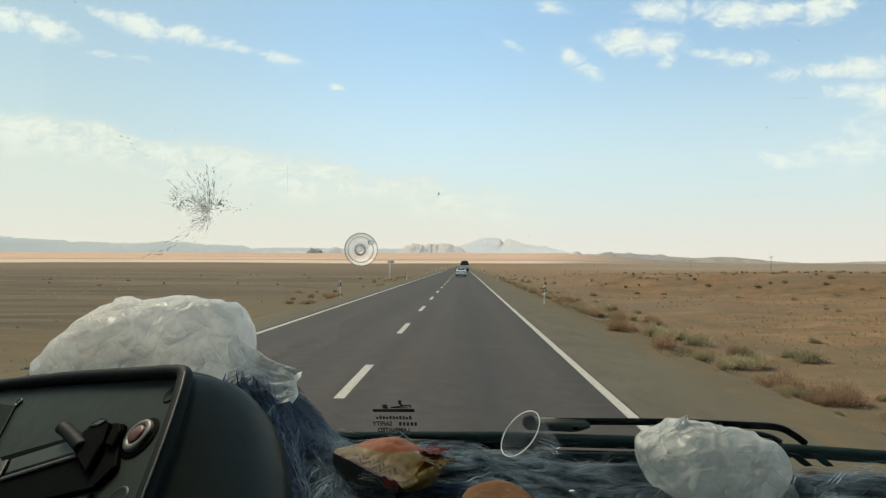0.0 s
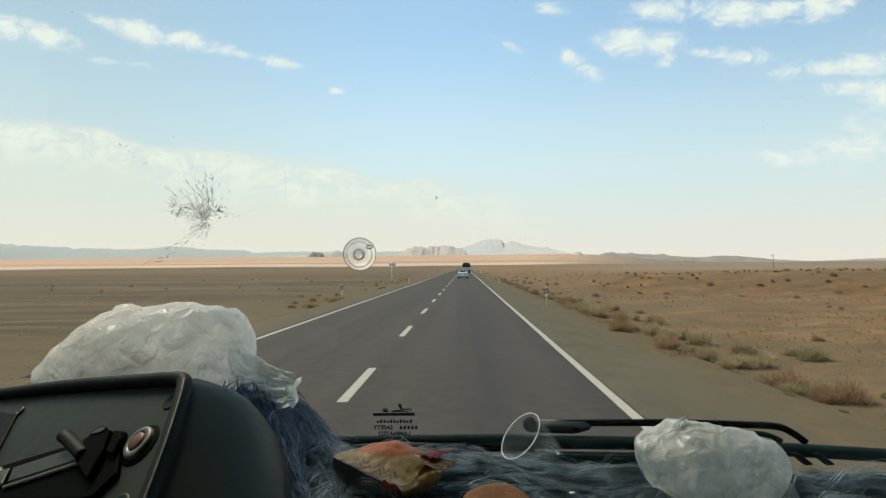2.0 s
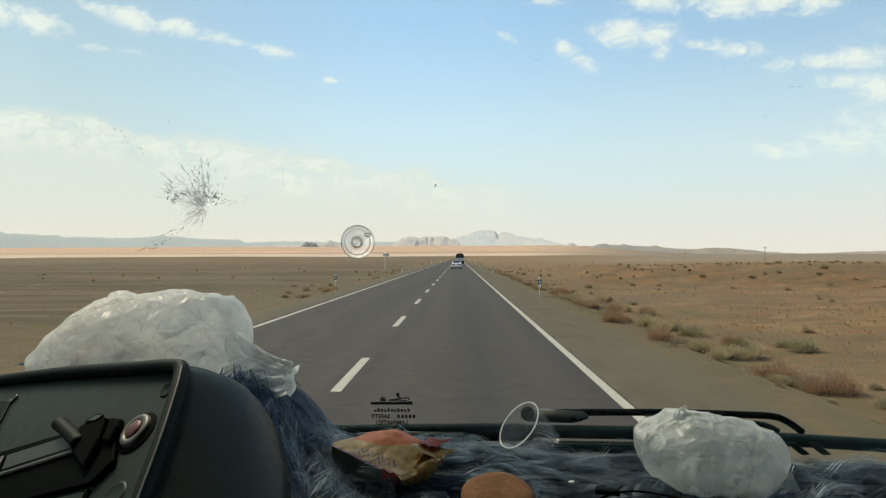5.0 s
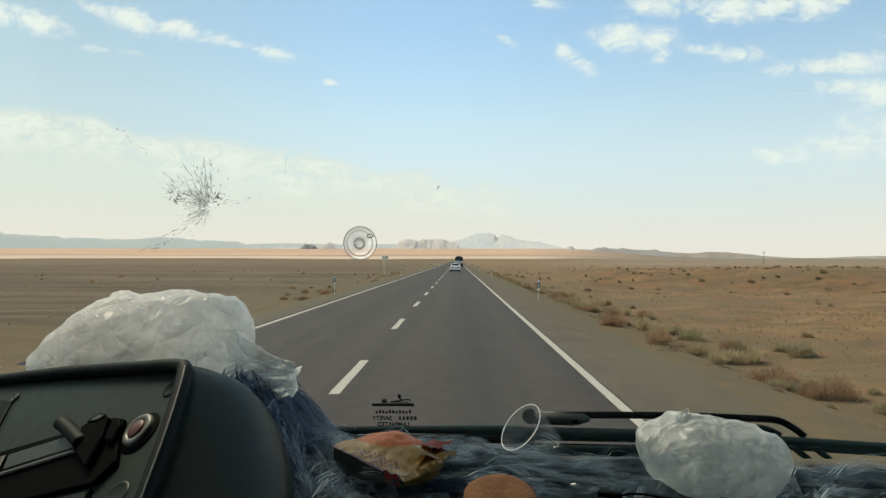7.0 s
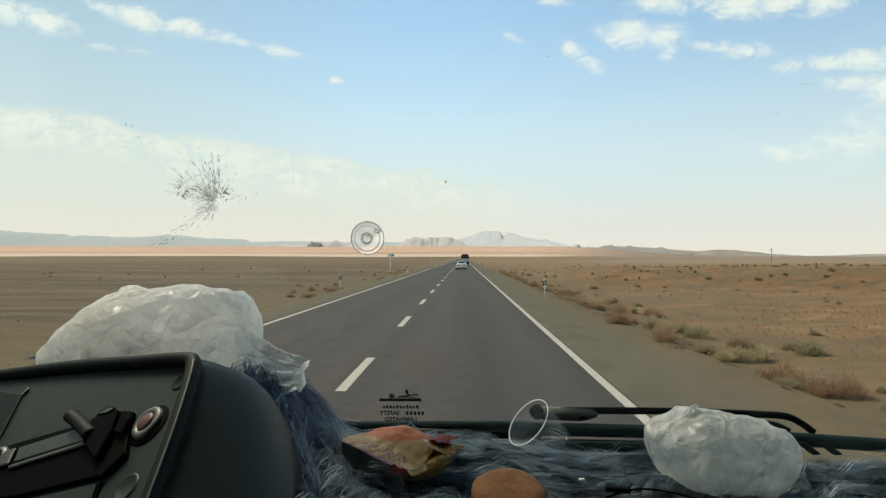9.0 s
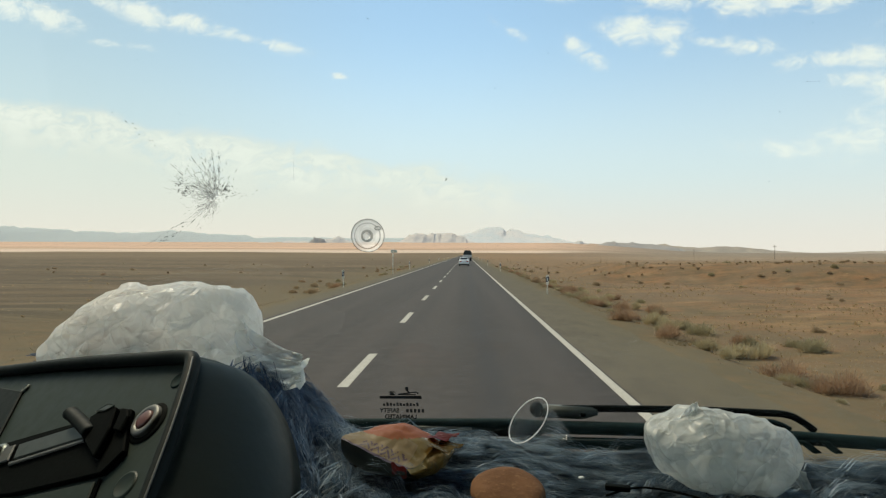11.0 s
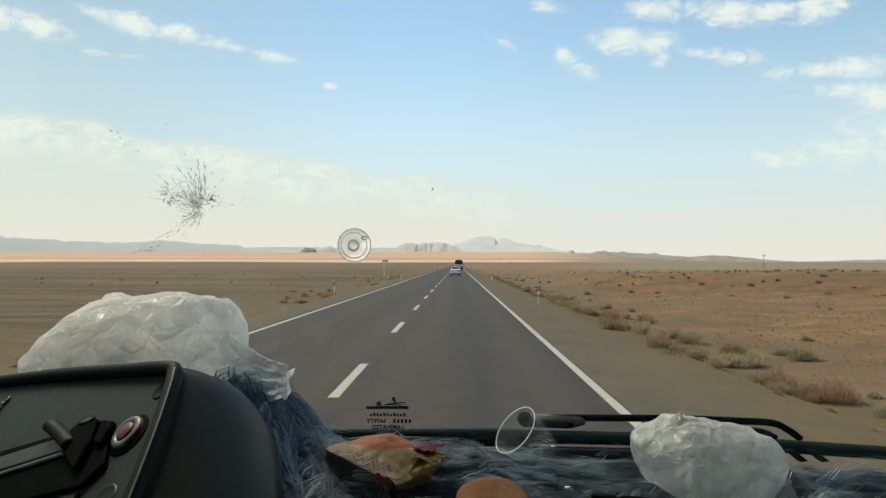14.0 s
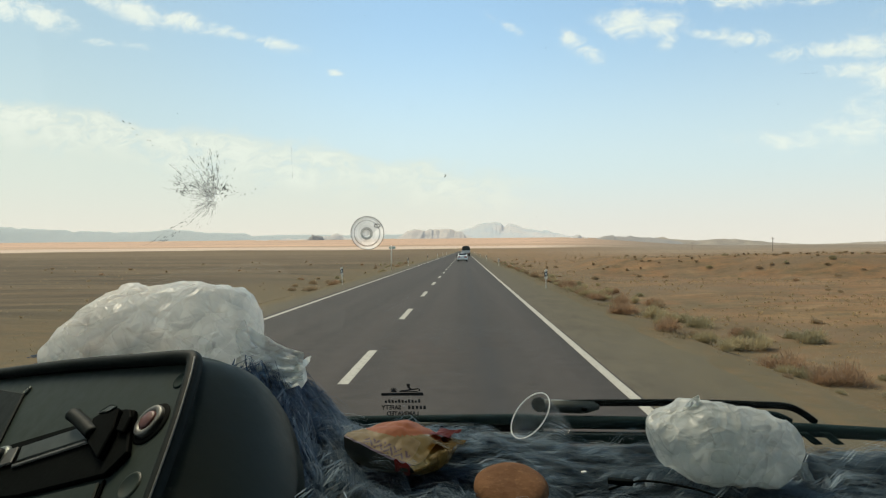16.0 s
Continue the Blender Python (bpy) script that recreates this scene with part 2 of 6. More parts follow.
    red, green = k.noise(0.75, 6, 0.65, (0.6, 1, 1)), k.noise(0.9, 6, 0.65, (0.55, 0.9, 1.7))
    near = k.ramp(x, 5.5, 7.5)
    soil = k.mix(k.math("MULTIPLY", near, k.ramp(red, 0.47, 0.58, 0, 0.6)), soil, (0.205, 0.110, 0.053))
    soil = k.mix(k.math("MULTIPLY", near, k.ramp(green, 0.50, 0.60, 0, 0.7)), soil, (0.105, 0.086, 0.046))
    # mottling of crusted soil and low scrub at two sizes, grey-brown on the right-hand plain
    crust, scrub = k.noise(0.42, 8, 0.72, (0.6, 1.0, 1)), k.noise(0.055, 8, 0.70, (0.55, 1.4, 1))
    right = k.ramp(x, 5.0, 10.0)
    soil = k.mix(k.math("MULTIPLY", right, k.ramp(crust, 0.52, 0.62, 0, 0.75)), soil, (0.095, 0.070, 0.041))
    soil = k.mix(k.math("MULTIPLY", right, k.ramp(crust, 0.46, 0.36, 0, 0.5)), soil, (0.30, 0.195, 0.105))
    soil = k.mix(k.math("MULTIPLY", right, k.ramp(scrub, 0.47, 0.58, 0, 0.75)), soil, (0.150, 0.110, 0.070))
    # sand of the fan below the mountains, with its sunlit paleness painted in
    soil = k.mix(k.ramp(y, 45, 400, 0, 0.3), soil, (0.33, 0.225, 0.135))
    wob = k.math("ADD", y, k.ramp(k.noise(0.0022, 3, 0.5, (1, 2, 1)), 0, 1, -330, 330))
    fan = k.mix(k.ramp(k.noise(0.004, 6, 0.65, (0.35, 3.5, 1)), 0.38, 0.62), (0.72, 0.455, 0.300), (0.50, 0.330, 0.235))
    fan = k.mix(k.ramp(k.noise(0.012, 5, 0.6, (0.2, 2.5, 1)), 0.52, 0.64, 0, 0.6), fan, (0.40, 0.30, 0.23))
    # far out to the right it turns flat and grey, haze painted in
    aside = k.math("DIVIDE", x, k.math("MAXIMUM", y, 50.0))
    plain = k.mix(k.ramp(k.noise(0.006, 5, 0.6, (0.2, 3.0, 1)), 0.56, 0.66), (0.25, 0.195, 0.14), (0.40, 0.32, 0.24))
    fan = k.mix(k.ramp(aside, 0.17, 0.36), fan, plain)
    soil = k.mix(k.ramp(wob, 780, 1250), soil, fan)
    strip_ = k.math("MULTIPLY", k.ramp(wob, 800, 880), k.ramp(wob, 1080, 960))  # a paler strip along the foot of the fan
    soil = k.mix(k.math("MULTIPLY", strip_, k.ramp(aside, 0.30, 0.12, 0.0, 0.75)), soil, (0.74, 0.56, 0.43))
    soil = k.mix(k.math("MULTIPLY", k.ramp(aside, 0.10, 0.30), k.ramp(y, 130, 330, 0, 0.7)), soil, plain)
    lit = k.N("ShaderNodeVectorMath")  # paler, redder soil on this side of the road
    lit.operation = "MULTIPLY"
    lit.inputs[1].default_value = (1.12, 1.08, 1.04)
    k.L(soil, lit.inputs[0])
    soil = k.mix(k.math("MULTIPLY", k.ramp(x, 5.0, 8.0), k.ramp(y, 900, 500)), soil, lit.outputs[0])
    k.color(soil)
    k.bump(k.math("ADD", small, k.math("MULTIPLY", grit, 0.4)), 0.6, 0.08)
    return k.m


def make_asphalt():
    k = Mat("asphalt", rough=0.85, spec=0.25)
    grit, spot = k.noise(70, 3, 0.7), k.noise(3.5, 5, 0.6)
    streak = k.noise(1.0, 4, 0.5, (1.1, 0.012, 1))
    c = k.mix(k.ramp(streak, 0.35, 0.65), (0.032, 0.0265, 0.023), (0.056, 0.0448, 0.0378))
    c = k.mix(k.ramp(spot, 0.4, 0.7, 0, 0.5), c, (0.080, 0.068, 0.057))
    c = k.mix(k.ramp(grit, 0.5, 0.75, 0, 0.55), c, (0.125, 0.106, 0.09))
    # a long dark seam of sealing near the middle of the lane
    x = k.axis(0)
    wander = k.math("ADD", x, k.ramp(k.noise(0.05, 2), 0, 1, -0.4, 0.4))
    seam = k.math("MULTIPLY", k.ramp(wander, 0.05, 0.3), k.ramp(wander, 0.75, 0.4))
    c = k.mix(k.math("MULTIPLY", seam, 0.45), c, (0.038, 0.036, 0.036))
    k.color(c).bump(grit, 0.35, 0.006)
    return k.m


def make_line_paint():
    k = Mat("road_paint", rough=0.75, spec=0.3)
    w, g = k.noise(9, 6, 0.7), k.noise(60, 3, 0.7)
    f = k.math("ADD", k.ramp(w, 0.45, 0.75, 0, 0.6), k.ramp(g, 0.55, 0.75, 0, 0.4))
    k.color(k.mix(f, (0.47, 0.43, 0.355), (0.19, 0.165, 0.135))).bump(g, 0.3, 0.003)
    return k.m


def make_gravel():
    k = Mat("shoulder_gravel", rough=0.95, spec=0.15)
    a, b = k.noise(38, 5, 0.8), k.noise(1.6, 8, 0.7, (1, 0.45, 1))
    c = k.mix(k.ramp(b, 0.35, 0.65), (0.090, 0.076, 0.054), (0.136, 0.113, 0.079))
    c = k.mix(k.ramp(a, 0.52, 0.72, 0, 0.6), c, (0.30, 0.255, 0.19))
    c = k.mix(k.ramp(a, 0.42, 0.32, 0, 0.6), c, (0.10, 0.085, 0.07))
    off = k.math("ADD", k.math("ABSOLUTE", k.math("ADD", k.axis(0), 1.8)), k.ramp(b, 0.3, 0.7, -0.7, 0.7))
    c = k.mix(k.ramp(off, 4.4, 6.6, 0, 0.95), c, k.mix(k.ramp(a, 0.35, 0.65), (0.108, 0.088, 0.052), (0.160, 0.128, 0.076)))
    k.color(c).bump(a, 0.6, 0.012)
    return k.m


def rock(name, a, b, c, scale, even=0.35):
    k = Mat(name, rough=0.95, spec=0.1)
    n1, n2 = k.noise(scale, 7, 0.65, (1, 1, 2.6)), k.noise(scale * 5, 5, 0.6, (1, 1, 0.5))
    col = k.mix(k.ramp(n1, 0.38, 0.62), a, b)
    col = k.mix(k.ramp(n2, 0.5, 0.7, 0, 0.6), col, c)
    k.color(col)
    # normals pulled to one direction, evening out the shading as distant haze would
    side, soft = k.N("ShaderNodeNewGeometry"), k.N("ShaderNodeMix")
    soft.data_type = "VECTOR"
    soft.inputs["Factor"].default_value = even
    soft.inputs[5].default_value = (-0.1, -0.35, 0.93)
    k.L(side.outputs["Normal"], soft.inputs[4])
    unit = k.N("ShaderNodeVectorMath")
    unit.operation = "NORMALIZE"
    k.L(soft.outputs[1], unit.inputs[0])
    k.L(unit.outputs[0], k.b.inputs["Normal"])
    return k.m


def leafy(name, a, b):
    k = Mat(name, rough=0.8, spec=0.15)
    f = k.math("ADD", k.math("MULTIPLY", k.island(), 0.6), k.math("MULTIPLY", k.each(), 0.4))
    c = k.mix(f, a, b)
    k.color(c)
    tl, mx = k.N("ShaderNodeBsdfTranslucent"), k.N("ShaderNodeMixShader")
    k.L(c, tl.inputs[0])
    mx.inputs[0].default_value = 0.45
    k.L(k.b.outputs[0], mx.inputs[1])
    k.L(tl.outputs[0], mx.inputs[2])
    k.L(mx.outputs[0], k.nt.nodes["Material Output"].inputs[0])
    return k.m


def make_glass(name="windscreen_glass", tint=(0.985, 0.995, 0.985), gloss=0.25, power=3.0):
    """Thin clear sheet: see-through, with gloss that grows towards grazing angles."""
    k = Mat(name)
    tr, gl, mx, lw = k.N("ShaderNodeBsdfTransparent"), k.N("ShaderNodeBsdfGlossy"), k.N("ShaderNodeMixShader"), k.N("ShaderNodeLayerWeight")
    tr.inputs[0].default_value = (*tint, 1)
    gl.inputs["Roughness"].default_value = 0.03
    lw.inputs[0].default_value = 0.5
    k.L(k.math("ADD", k.math("MULTIPLY", k.math("POWER", lw.outputs["Facing"], power), gloss), 0.012), mx.inputs[0])
    k.L(tr.outputs[0], mx.inputs[1])
    k.L(gl.outputs[0], mx.inputs[2])
    k.L(mx.outputs[0], k.nt.nodes["Material Output"].inputs[0])
    return k.m


def make_clear_plastic(name, tint, clear, rough):
    """Thin clear plastic: mostly see-through, milky by a share, with gloss."""
    k = Mat(name, tint, rough)
    tr, mx = k.N("ShaderNodeBsdfTransparent"), k.N("ShaderNodeMixShader")
    n = k.noise(30, 5)
    k.L(k.ramp(n, 0.25, 0.75, clear - 0.05, clear + 0.05), mx.inputs[0])
    k.L(k.b.outputs[0], mx.inputs[1])
    k.L(tr.outputs[0], mx.inputs[2])
    k.L(mx.outputs[0], k.nt.nodes["Material Output"].inputs[0])
    return k.m


def make_bag_plastic(name, clear, through=0.48, tint=(0.93, 0.95, 0.94), crisp=0.0):
    """White carrier-bag film: thin, milky, in crumpled layers, lets light through. crisp: share of sharp slanting creases."""
    k = Mat(name, tint, 0.24, spec=0.55)
    wander = k.N("ShaderNodeTexNoise")
    wander.inputs["Scale"].default_value, wander.inputs["Detail"].default_value = 14.0, 2.0
    k.L(k.coords(), wander.inputs["Vector"])
    layer, height = None, None
    for turn, scale, share in ((40, 12, 0.5), (-35, 24, 0.33), (75, 48, 0.17)):
        vec = k.turned(turn, (0.65, 1.0, 1.4))
        off = k.N("ShaderNodeVectorMath")
        off.operation = "MULTIPLY_ADD"
        k.L(wander.outputs["Color"], off.inputs[0])
        off.inputs[1].default_value = (0.05, 0.05, 0.05)
        k.L(vec, off.inputs[2])
        cells = k.N("ShaderNodeTexVoronoi")
        cells.inputs["Scale"].default_value = scale
        k.L(off.outputs[0], cells.inputs["Vector"])
        tone = k.math("MULTIPLY", k.ramp(cells.outputs["Color"], 0.0, 1.0), share)
        ridge = k.math("MULTIPLY", k.math("POWER", cells.outputs["Distance"], 2.0), 9.0 / scale)
        layer = tone if layer is None else k.math("ADD", layer, tone)
        height = ridge if height is None else k.math("ADD", height, ridge)
    if crisp:
        for turn, scale, share in ((38, 13, 1.0), (-32, 17, 0.8), (72, 20, 0.8), (-68, 26, 0.6), (12, 34, 0.4)):
            vec = k.turned(turn, (0.3, 1.0, 1.2))
            n = k.N("ShaderNodeTexNoise")
            n.inputs["Scale"].default_value, n.inputs["Detail"].default_value, n.inputs["Distortion"].default_value = scale, 1.0, 0.5
            k.L(vec, n.inputs["Vector"])
            line = k.ramp(k.math("ABSOLUTE", k.math("SUBTRACT", n.outputs["Fac"], 0.5)), 0.0, 0.045, crisp * share * 0.17, 0.0)
            height = k.math("ADD", height, line)
    k.bump(height, 0.75, 0.018)
    tl, tr = k.N("ShaderNodeBsdfTranslucent"), k.N("ShaderNodeBsdfTransparent")
    tl.inputs[0].default_value = (*tint, 1)
    k.L(k.b.inputs["Normal"].links[0].from_socket, tl.inputs["Normal"])
    m1, m2 = k.N("ShaderNodeMixShader"), k.N("ShaderNodeMixShader")
    m1.inputs[0].default_value = through
    k.L(k.b.outputs[0], m1.inputs[1])
    k.L(tl.outputs[0], m1.inputs[2])
    k.L(k.ramp(layer, 0.25, 0.75, min(0.95, clear + 0.28), max(0.02, clear - 0.22)), m2.inputs[0])
    k.L(m1.outputs[0], m2.inputs[1])
    k.L(tr.outputs[0], m2.inputs[2])
    k.L(m2.outputs[0], k.nt.nodes["Material Output"].inputs[0])
    return k.m


def make_fur():
    k = Mat("blue_fur", rough=0.5, spec=0.3)
    r = k.island()
    patch = k.noise(14, 4, 0.6)
    c = k.mix(k.ramp(r, 0.0, 0.6), (0.10, 0.162, 0.225), (0.28, 0.375, 0.445))
    c = k.mix(k.ramp(r, 0.6, 1.0), c, (0.58, 0.655, 0.70))
    c = k.mix(k.ramp(patch, 0.48, 0.62, 0, 0.7), c, (0.018, 0.042, 0.066))
    c = k.mix(k.ramp(k.axis(0), -0.13, -0.19, 0, 0.8), c, (0.022, 0.058, 0.130))  # painted shade: deeper blue where it climbs to the hood
    k.color(c)
    tl, mx = k.N("ShaderNodeBsdfTranslucent"), k.N("ShaderNodeMixShader")
    k.L(c, tl.inputs[0])
    mx.inputs[0].default_value = 0.4
    k.L(k.b.outputs[0], mx.inputs[1])
    k.L(tl.outputs[0], mx.inputs[2])
    k.L(mx.outputs[0], k.nt.nodes["Material Output"].inputs[0])
    return k.m


def make_biscuit():
    k = Mat("biscuit", rough=0.85, spec=0.2)
    a, b = k.noise(35, 6, 0.65), k.noise(160, 3, 0.7)
    c = k.mix(k.ramp(a, 0.35, 0.65), (0.115, 0.054, 0.022), (0.175, 0.088, 0.040))
    k.color(k.mix(k.ramp(b, 0.55, 0.75, 0, 0.5), c, (0.27, 0.16, 0.075))).bump(k.math("ADD", a, b), 0.5, 0.002)
    return k.m


M_GROUND, M_ASPHALT, M_LINE, M_GRAVEL = make_ground_material(), make_asphalt(), make_line_paint(), make_gravel()
M_GLASS = make_glass()
M_FUR = make_fur()
M_FURBASE = worn("fur_backing", (0.022, 0.042, 0.058), (0.065, 0.10, 0.125), 26, 0.9, spec=0.1)
M_VINYL = worn("grained_black_vinyl", (0.019, 0.032, 0.026), (0.028, 0.044, 0.037), 6, 0.45, bump=0.25, dist=0.0012, spec=0.4)
M_PANEL = worn("grey_panel_plastic", (0.019, 0.031, 0.023), (0.028, 0.042, 0.032), 8, 0.5, bump=0.15, dist=0.0008, spec=0.25)
M_BLACK = worn("black_plastic", (0.0018, 0.0028, 0.0024), (0.004, 0.0058, 0.005), 30, 0.7, spec=0.03, bump=0.1, dist=0.0006)
M_RUBBER = worn("black_rubber", (0.005, 0.015, 0.015), (0.012, 0.028, 0.028), 25, 0.8, bump=0.15, dist=0.001, spec=0.12)
M_SILVER = worn("brushed_aluminium", (0.075, 0.09, 0.08), (0.125, 0.142, 0.128), 40, 0.42, 0.6, bump=0.1, dist=0.0004)
M_RIM = worn("dark_rim_vinyl", (0.007, 0.012, 0.011), (0.012, 0.019, 0.0175), 12, 0.6, bump=0.15, dist=0.0008, spec=0.12)
M_MIRROR = Mat("mirror_silver", (0.85, 0.86, 0.86), 0.03, 1.0).m
M_RING = worn("grey_metal_ring", (0.11, 0.115, 0.107), (0.19, 0.195, 0.182), 40, 0.5, 0.5, bump=0.1, dist=0.0004)
M_LEVER = worn("dark_green_grey_plastic", (0.006, 0.010, 0.009), (0.011, 0.017, 0.015), 30, 0.6, bump=0.1, dist=0.0004, spec=0.12)
M_CLIP = worn("grey_green_plastic", (0.028, 0.038, 0.035), (0.045, 0.058, 0.053), 20, 0.5, bump=0.1, dist=0.0006)
M_RED = worn("faded_red_plastic", (0.10, 0.03, 0.024), (0.15, 0.06, 0.05), 60, 0.45, bump=0.0)
M_BAG, M_BAG2 = make_bag_plastic("bag_film", 0.10, 0.66, (0.96, 0.99, 0.97), 0.6), make_bag_plastic("bag_film_thin", 0.32, 0.5, (0.72, 0.755, 0.73), 0.5)
M_NECK = make_bag_plastic("single_film", 0.36, 0.6, (0.86, 0.90, 0.88), 0.8)
M_BAGIN = make_bag_plastic("bag_film_inside", 0.5, 0.72, (0.96, 0.975, 0.965), 1.0)
M_BREAD = worn("bread_crust", (0.52, 0.30, 0.19), (0.66, 0.44, 0.31), 20, 0.8, bump=0.3)
M_CUP = make_clear_plastic("cup_plastic", (0.80, 0.83, 0.81), 0.94, 0.06)
M_CUPBASE = make_glass("cup_base_plastic", (0.96, 0.97, 0.96), 0.3, 4.0)
M_CUPRIM = make_bag_plastic("cup_rim_plastic", 0.14)
M_SUCKER = make_bag_plastic("sucker_rubber", 0.30, 0.8)
M_SUCKERDARK = worn("sucker_edge", (0.16, 0.165, 0.16), (0.25, 0.255, 0.25), 60, 0.35, bump=0)
M_SUCKERGREY = make_clear_plastic("sucker_groove", (0.6, 0.62, 0.61), 0.6, 0.3)
M_SUCKERCONE = make_clear_plastic("sucker_cone", (0.30, 0.33, 0.32), 0.3, 0.3)
M_SUCKERNUB = make_bag_plastic("sucker_knob", 0.25, 0.9, (0.98, 0.99, 0.98))
M_BISCUIT = make_biscuit()
M_GOLD = worn("gold_foil", (0.18, 0.098, 0.017), (0.31, 0.19, 0.05), 45, 0.20, 0.6, bump=0.3, dist=0.001)
M_CREAM = worn("cream_printed_foil", (0.14, 0.10, 0.038), (0.20, 0.145, 0.064), 50, 0.5, bump=0.2, dist=0.001, spec=0.25)
M_MAROON = worn("maroon_print", (0.035, 0.013, 0.014), (0.06, 0.022, 0.022), 50, 0.4, bump=0)
M_PICTURE = worn("orange_print", (0.20, 0.055, 0.016), (0.26, 0.092, 0.034), 45, 0.55, bump=0.2, dist=0.001, spec=0.2)
M_NAVY = worn("dark_printed_foil", (0.030, 0.036, 0.026), (0.060, 0.062, 0.045), 30, 0.4)
M_REDFOIL = worn("red_printed_foil", (0.17, 0.02, 0.016), (0.24, 0.04, 0.03), 50, 0.35)
M_INK = worn("black_ink", (0.012, 0.013, 0.015), (0.02, 0.021, 0.024), 60, 0.6, bump=0)
M_SPLATDARK = make_clear_plastic("dried_insect", (0.10, 0.11, 0.105), 0.30, 0.7)
M_SPLATGREY = make_clear_plastic("dried_insect_film", (0.42, 0.44, 0.43), 0.88, 0.7)
M_SPLATPALE = make_bag_plastic("dried_insect_pale", 0.62, 0.9, (0.97, 0.98, 0.98))
M_SCRATCH = make_clear_plastic("scratched_glass", (0.85, 0.87, 0.86), 0.90, 0.6)
M_TRIM = worn("cab_lining", (0.13, 0.127, 0.12), (0.17, 0.165, 0.155), 3, 0.85, bump=0.2)
M_BODY = worn("cab_paint", (0.55, 0.54, 0.50), (0.66, 0.65, 0.61), 2, 0.4, bump=0.05)
M_CARWHITE = worn("white_car_paint", (0.76, 0.76, 0.74), (0.82, 0.82, 0.80), 2, 0.28, bump=0.02)
M_CARGLASS = worn("dark_car_glass", (0.016, 0.020, 0.022), (0.03, 0.034, 0.036), 3, 0.12, bump=0)
M_TAIL = worn("red_tail_lamp", (0.30, 0.035, 0.025), (0.42, 0.07, 0.045), 20, 0.25, bump=0)
M_PLATE = worn("number_plate", (0.70, 0.68, 0.55), (0.78, 0.76, 0.64), 30, 0.5, bump=0)
M_TARP = worn("dark_tarpaulin", (0.022, 0.026, 0.024), (0.05, 0.052, 0.046), 2.2, 0.8, bump=0.4, dist=0.02)
M_LORRY = worn("lorry_white_paint", (0.52, 0.50, 0.46), (0.68, 0.66, 0.62), 2, 0.5, bump=0.05)
M_STEEL = worn("dark_chassis_steel", (0.02, 0.02, 0.02), (0.05, 0.045, 0.04), 6, 0.7, bump=0.2)
M_POST = worn("white_post_paint", (0.74, 0.68, 0.57), (0.83, 0.78, 0.67), 8, 0.6, bump=0.1)
M_POSTBLUE = worn("dark_blue_post_band", (0.010, 0.024, 0.052), (0.018, 0.036, 0.070), 20, 0.8, bump=0.0, spec=0.1)
M_REFLECT = worn("white_reflector", (0.66, 0.65, 0.60), (0.76, 0.75, 0.70), 60, 0.5, bump=0.1)
M_SIGN = worn("back_of_road_sign", (0.48, 0.52, 0.45), (0.60, 0.63, 0.56), 10, 0.5, 0.2, bump=0.05)
M_POLE = worn("weathered_pole_wood", (0.11, 0.085, 0.06), (0.17, 0.135, 0.10), 4, 0.85, bump=0.3)
M_STONE = worn("pale_stones", (0.17, 0.125, 0.08), (0.34, 0.27, 0.19), 6, 0.9, bump=0.3)
M_DRY = leafy("dry_brown_shrub", (0.30, 0.215, 0.13), (0.45, 0.34, 0.215))
M_FARSCRUB = leafy("far_brown_scrub", (0.30, 0.21, 0.125), (0.42, 0.30, 0.185))
M_RUST = leafy("red_brown_shrub", (0.32, 0.20, 0.12), (0.46, 0.31, 0.19))
M_OLIVE = leafy("olive_shrub", (0.29, 0.245, 0.14), (0.42, 0.355, 0.215))
M_STRAW = leafy("straw_grass", (0.36, 0.29, 0.16), (0.52, 0.43, 0.26))
M_THINGRASS = leafy("thin_grass", (0.22, 0.165, 0.09), (0.34, 0.255, 0.145))
M_TUFT = leafy("low_dry_tufts", (0.34, 0.245, 0.135), (0.52, 0.385, 0.225))
# far rock: the haze of the distance is painted into these pale colours
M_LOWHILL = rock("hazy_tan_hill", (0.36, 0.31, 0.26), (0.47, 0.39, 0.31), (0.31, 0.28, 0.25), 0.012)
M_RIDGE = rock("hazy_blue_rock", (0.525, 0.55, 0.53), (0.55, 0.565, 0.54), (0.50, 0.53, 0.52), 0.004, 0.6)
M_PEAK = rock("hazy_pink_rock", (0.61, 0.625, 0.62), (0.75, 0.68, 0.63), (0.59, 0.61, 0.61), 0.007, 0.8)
M_ROCKY = rock("hazy_striped_rock", (0.64, 0.59, 0.55), (0.74, 0.65, 0.58), (0.60, 0.57, 0.545), 0.022, 0.68)
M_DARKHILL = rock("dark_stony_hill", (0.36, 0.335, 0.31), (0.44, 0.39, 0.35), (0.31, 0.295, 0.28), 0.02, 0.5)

# ---- helpers for building ----
RNG = random.Random(7)


def smooth(e0, e1, x):
    t = min(1.0, max(0.0, (x - e0) / (e1 - e0)))
    return t * t * (3 - 2 * t)


def mesh_from(bm, name, mat, shade=True):
    me = bpy.data.meshes.new(name)
    bm.normal_update()
    bm.to_mesh(me)
    bm.free()
    for p in me.polygons:
        p.use_smooth = shade
    me.materials.append(mat)
    return me


def thing(name, base, label, category, group="", kind=""):
    ob = new(name)
    ob.empty_display_size = 0.1
    ob.location = base
    return tagged(ob, label, category, group, kind)


